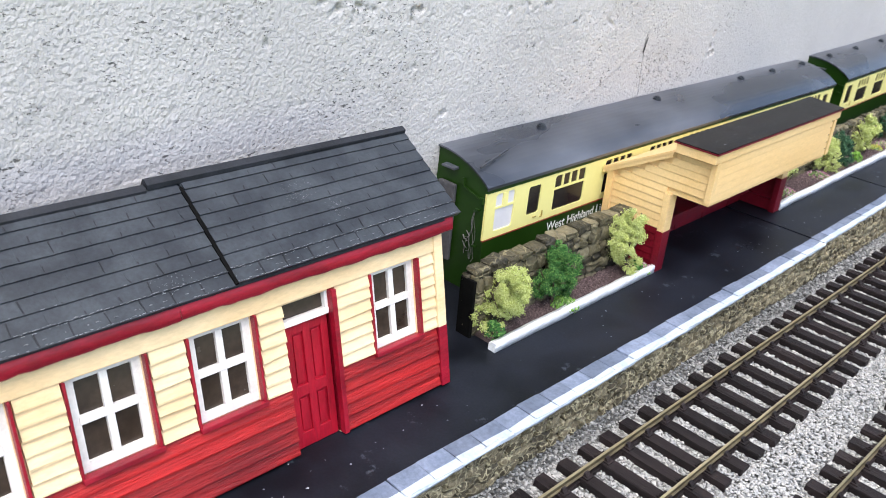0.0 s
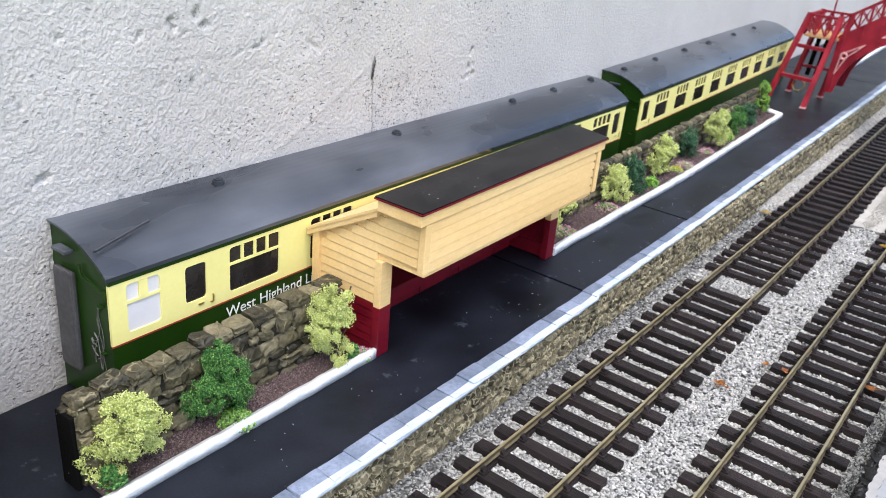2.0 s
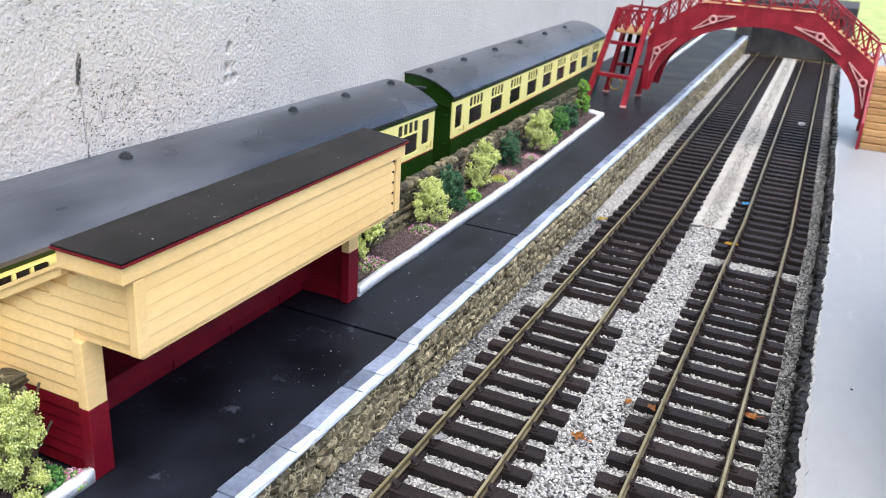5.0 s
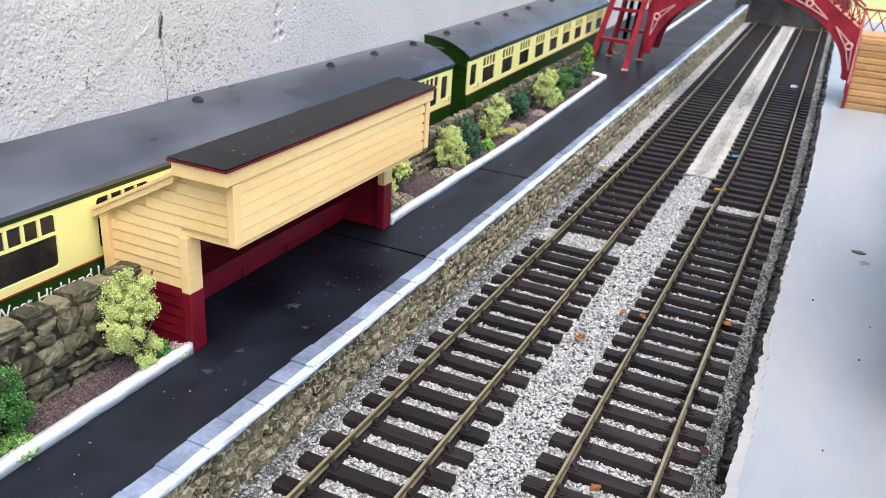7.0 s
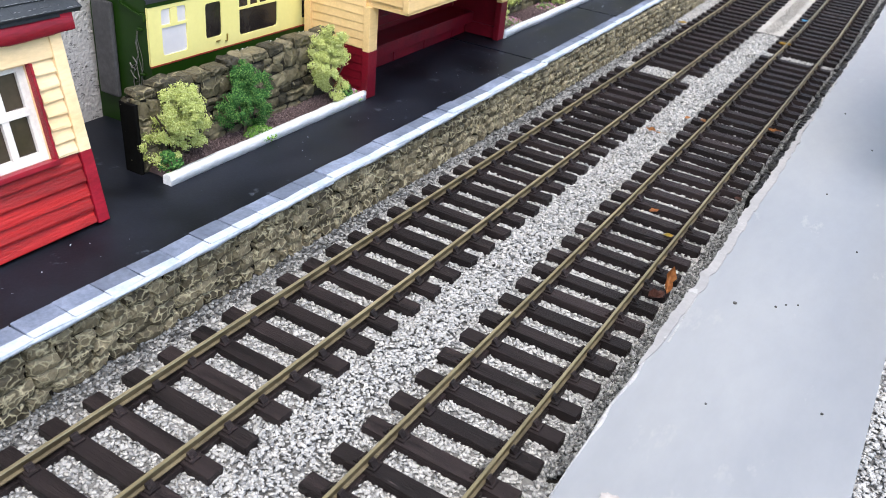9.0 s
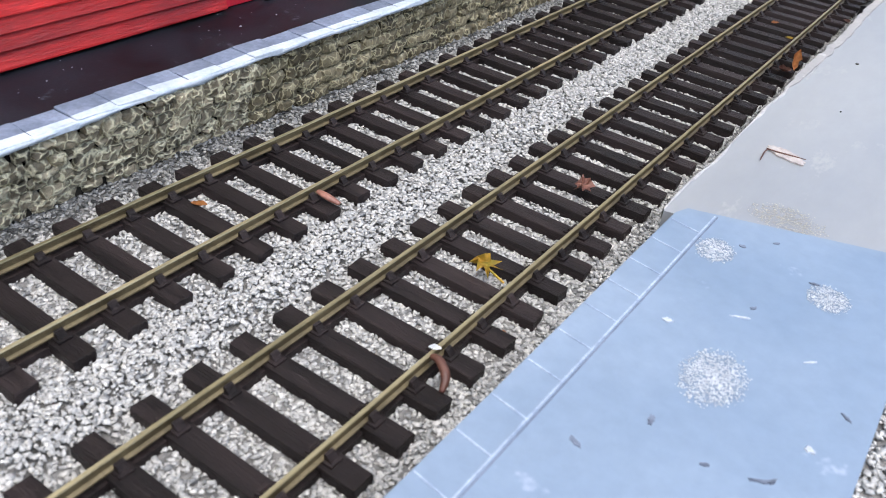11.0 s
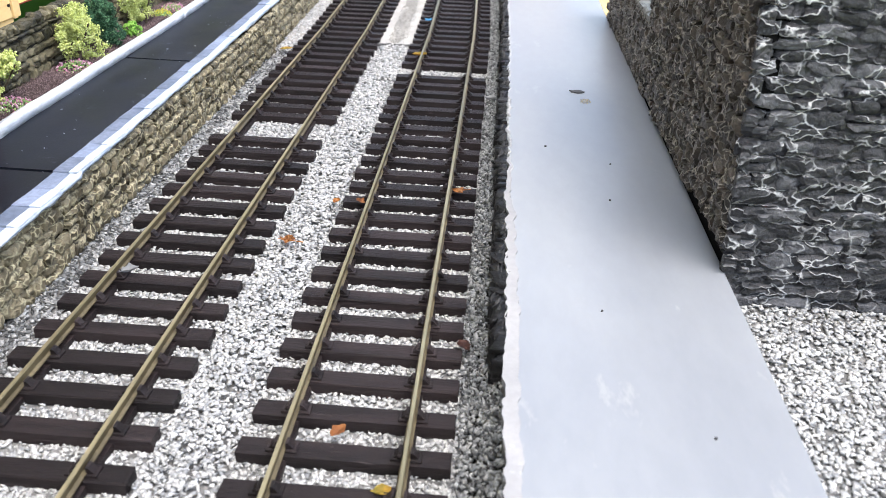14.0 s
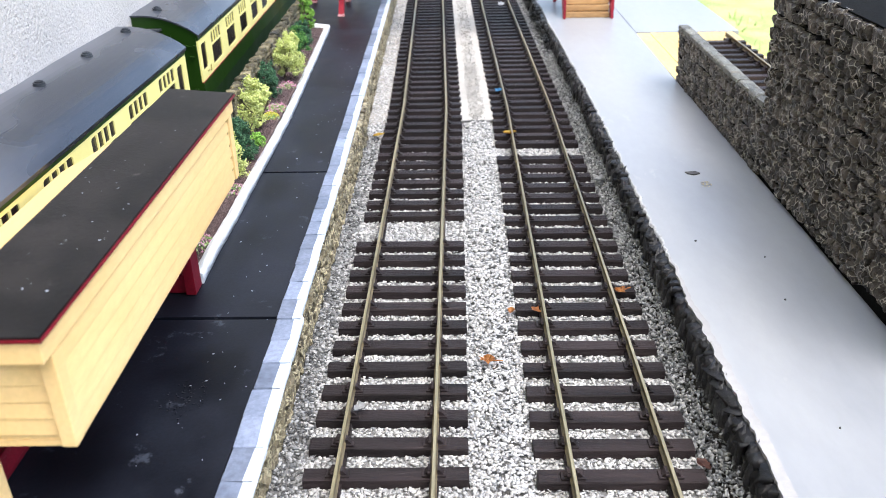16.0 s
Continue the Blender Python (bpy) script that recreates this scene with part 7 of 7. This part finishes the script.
husk_pink = surface("pinkish_brown_husk", (0.20, 0.085, 0.062), (0.30, 0.14, 0.105), 0.45, 900, 160, 0.4, 0.0004)
LB = "small curled dry brown leaf lying on the track"
dry_leaf(0.1065, 0.291, 0.0040, 0.0135, leaf_brown, "large curled rust-brown leaf propped on the sleeper ends", 201, 100, 0.9, (25, -35), 0.17)
dry_leaf(0.1050, 0.279, 0.0015, 0.012, husk, "crumpled dark brown leaf beside the sleepers", 202, 70, 0.8, (15, 10), 0.22)
lobed_leaf(0.101, 0.520, 0.0022, 0.0075, leaf_brown, LB, 203, 20)
lobed_leaf(0.037, 0.467, 0.0002, 0.0085, leaf_brown, LB, 204, -15)
dry_leaf(0.077, 0.359, 0.0004, 0.0060, leaf_brown, LB, 205, 60)
lobed_leaf(0.0850, 0.0255, 0.0024, 0.0125, leaf_gold, "golden yellow lobed leaf on the sleepers", 206, -30)
lobed_leaf(0.0850, 0.0920, 0.0026, 0.0120, husk_pink, "dark brown crumpled leaf on the sleepers", 207, 110)
dry_leaf(-0.006, -0.008, 0.0000, 0.0055, leaf_brown, LB, 208, 30)
curled_husk([(0.0972, -0.0197, 0.0036), (0.1002, -0.0202, 0.0040), (0.1040, -0.0228, 0.0028), (0.1054, -0.0262, 0.0004)], 0.0014, husk, "dark brown curled husk beside the rail")
curled_husk([(0.0182, 0.0228, 0.0022), (0.0228, 0.0224, 0.0022), (0.0275, 0.0236, 0.0008)], 0.0014, husk_pink, "short pinkish husk lying at the rail")
dry_leaf(0.0968, -0.0178, 0.0046, 0.0036, white_paint, "white fluff caught on the rail", 230, 30, 0.6)
dry_leaf(0.049, 0.506, 0.0002, 0.0055, leaf_brown, LB, 211, 80)
dry_leaf(0.060, 0.503, 0.0022, 0.0060, leaf_brown, LB, 212, 130)
dry_leaf(0.109, 0.404, 0.0002, 0.0065, husk, LB, 213, -60)
dry_leaf(0.092, 0.338, 0.0004, 0.0060, leaf_gold, "small golden leaf between the sleepers", 214, 10)
dry_leaf(0.104, 0.005, -0.001, 0.0055, leaf_brown, LB, 215, 200)
dry_leaf(-0.031, 0.747, 0.0000, 0.0100, leaf_gold, "yellowed leaf beside the platform face", 216, 40)
dry_leaf(0.078, 1.200, 0.0030, 0.0110, white_paint, "white fluff caught on the rail", 217, 40, 0.9)
dry_leaf(-0.012, 0.434, 0.0012, 0.0070, torn, "white flake lying on a sleeper", 218, 40, 0.9)
dry_leaf(0.059, 0.848, 0.0020, 0.0090, surface("blue_scrap", (0.05, 0.22, 0.42), (0.08, 0.3, 0.5), 0.5), "scrap of blue plastic on a sleeper", 219, 60, 0.4)
dry_leaf(0.062, 0.742, 0.0020, 0.0100, leaf_gold, "yellowed leaf on a sleeper", 220, 10, 0.7)
dry_leaf(0.113, 0.655, 0.0020, 0.0090, torn, "pale curled leaf at the sleeper ends", 221, 10, 0.7)
pale = surface("pale_scuff", (0.33, 0.37, 0.43), (0.47, 0.50, 0.56), 0.8, 900, 200, 0.2)
grit = surface("dark_grit", (0.03, 0.03, 0.03), (0.07, 0.065, 0.06), 0.7, 900, 200, 0.2)
rust = surface("tan_stain", (0.42, 0.36, 0.24), (0.5, 0.42, 0.26), 0.7, 900, 200, 0.2)
fleck = surface("white_paint_fleck", (0.50, 0.54, 0.60), (0.64, 0.67, 0.71), 0.8, 900, 300, 0.1)
for k, (x, y, rx, ry, n) in enumerate(((0.143, 0.056, 0.0050, 0.0062, 900), (0.176, 0.055, 0.0052, 0.0058, 900), (0.162, 0.002, 0.0068, 0.0100, 1800))):
    speckle("paint_speckle", x, y, 0.0214, rx, ry, n, fleck, "patch of white paint speckles on the blue-grey board", "paint", 300 + k, 0.00034)
beige = surface("beige_smear", (0.42, 0.395, 0.345), (0.50, 0.475, 0.42), 0.7, 900, 200, 0.1)
speckle("paint_smear", 0.154, 0.094, 0.0191, 0.0105, 0.0085, 900, beige, "faint beige paint smear on the grey board", "stain", 304, 0.00034)
blot("stain", 0.158, 0.622, 0.0193, 0.0040, 0.0022, grit, "dark oval stain on the grey board", "stain", 310)
speckle("stain_speckle", 0.161, 0.606, 0.0194, 0.003, 0.004, 30, rust, "tan specks beside the stain", "stain", 311, 0.0008)
for k, (x, y, s) in enumerate(((0.138, 0.267, 0.0011), (0.152, 0.275, 0.0006), (0.155, 0.279, 0.0004), (0.159, 0.282, 0.0004), (0.179, 0.219, 0.0006), (0.138, 0.537, 0.0007), (0.161, 0.482, 0.0006), (0.172, 0.345, 0.0005), (0.150, 0.40, 0.0004), (0.146, 0.20, 0.0004), (0.165, 0.52, 0.0004))):
    blot("grit_speck", x, y, 0.0192, s * 0.75, s * 0.55, grit, "tiny dark speck on the grey board", "speck", 320 + k, 9, 0.0004)
flake = blot("paper_flake", 0.140, 0.1405, 0.0193, 0.0078, 0.0036, surface("beige_paper", (0.33, 0.295, 0.285), (0.40, 0.37, 0.355), 0.8, 500, 120, 0.3), "torn peeling paper flake on the grey board", "flake", 340, 40, 0.0004, 0.12, -0.35)
curled_husk([(0.1330, 0.1398, 0.0198), (0.1365, 0.1392, 0.0200), (0.1420, 0.1405, 0.0199), (0.1470, 0.1420, 0.0196)], 0.00035, husk, "thin brown leaf rib stuck to the grey board")
speckle("dust_speckle", -0.062, 0.40, LEVEL + 0.0001, 0.014, 0.20, 45, pale, "white dust specks on the dark platform", "dust", 350, 0.0005)
speckle("dust_speckle", -0.062, 0.05, LEVEL + 0.0001, 0.012, 0.12, 30, pale, "white dust specks on the dark platform", "dust", 351, 0.0005)
speckle("dust_speckle", -0.060, 0.75, LEVEL + 0.0001, 0.018, 0.18, 50, pale, "white dust specks on the dark platform", "dust", 352, 0.0006)
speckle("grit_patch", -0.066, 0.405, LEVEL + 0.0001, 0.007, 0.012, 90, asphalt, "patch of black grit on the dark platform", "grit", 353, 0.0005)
speckle("roof_speckle", -0.0690, 0.40, 0.1109, 0.012, 0.070, 40, pale, "white specks and scuffs on the black shelter roof", "dust", 354, 0.0004)
scuff = surface("blue_grey_scuff", (0.075, 0.088, 0.125), (0.14, 0.165, 0.225), 0.7, 900, 300, 0.1)
for k, (x, y, rx, ry, turn) in enumerate(((0.181, -0.022, 0.0022, 0.0005, 0.5), (0.183, -0.0205, 0.0012, 0.0004, 1.2), (0.146, -0.038, 0.0016, 0.0006, -0.4), (0.156, -0.021, 0.0006, 0.0018, 0.2), (0.1485, 0.064, 0.0009, 0.0006, 0.0),
                                          (0.156, 0.073, 0.0010, 0.0005, 0.6), (0.171, 0.0595, 0.0013, 0.0005, 0.2), (0.161, 0.036, 0.0011, 0.0004, 0.9), (0.191, 0.010, 0.0013, 0.0004, -0.6), (0.170, -0.0255, 0.0009, 0.0004, 0.3))):
    blot("scuff", x, y, 0.0213, rx, ry, scuff, "small dark scuff on the blue-grey board", "scuff", 360 + k, 14, 0.0002, 0.4, turn)
for k, (x, y, rx, ry, turn) in enumerate(((0.145, 0.015, 0.0012, 0.0009, 0.3), (0.179, 0.024, 0.0016, 0.0003, 0.8), (0.160, 0.030, 0.0026, 0.0003, 0.5), (0.187, -0.006, 0.0011, 0.0008, 0.0))):
    blot("scuff", x, y, 0.0213, rx, ry, pale, "small pale scuff on the blue-grey board", "scuff", 380 + k, 14, 0.0002, 0.4, turn)
score_mark = bar((0.1232, 0.478, 0.01915), (0.1222, 0.428, 0.01915), 0.0003, 0.0002)
score_mark = bar((0.1222, 0.428, 0.01915), (0.1218, 0.372, 0.01915), 0.0005, 0.0002, bm=score_mark)
score_mark = bar((0.1236, 0.300, 0.01915), (0.1250, 0.225, 0.01915), 0.0006, 0.0002, bm=score_mark)
tagged(new("scratch", mesh_of("scratch", score_mark, torn)), "long pale scratch along the grey board's edge", "scratch")
curled_husk([(0.1335, 0.1395, 0.0196), (0.1336, 0.1345, 0.0202), (0.1342, 0.1285, 0.0196)], 0.00028, husk, "thin dark leaf stalk on the grey board")
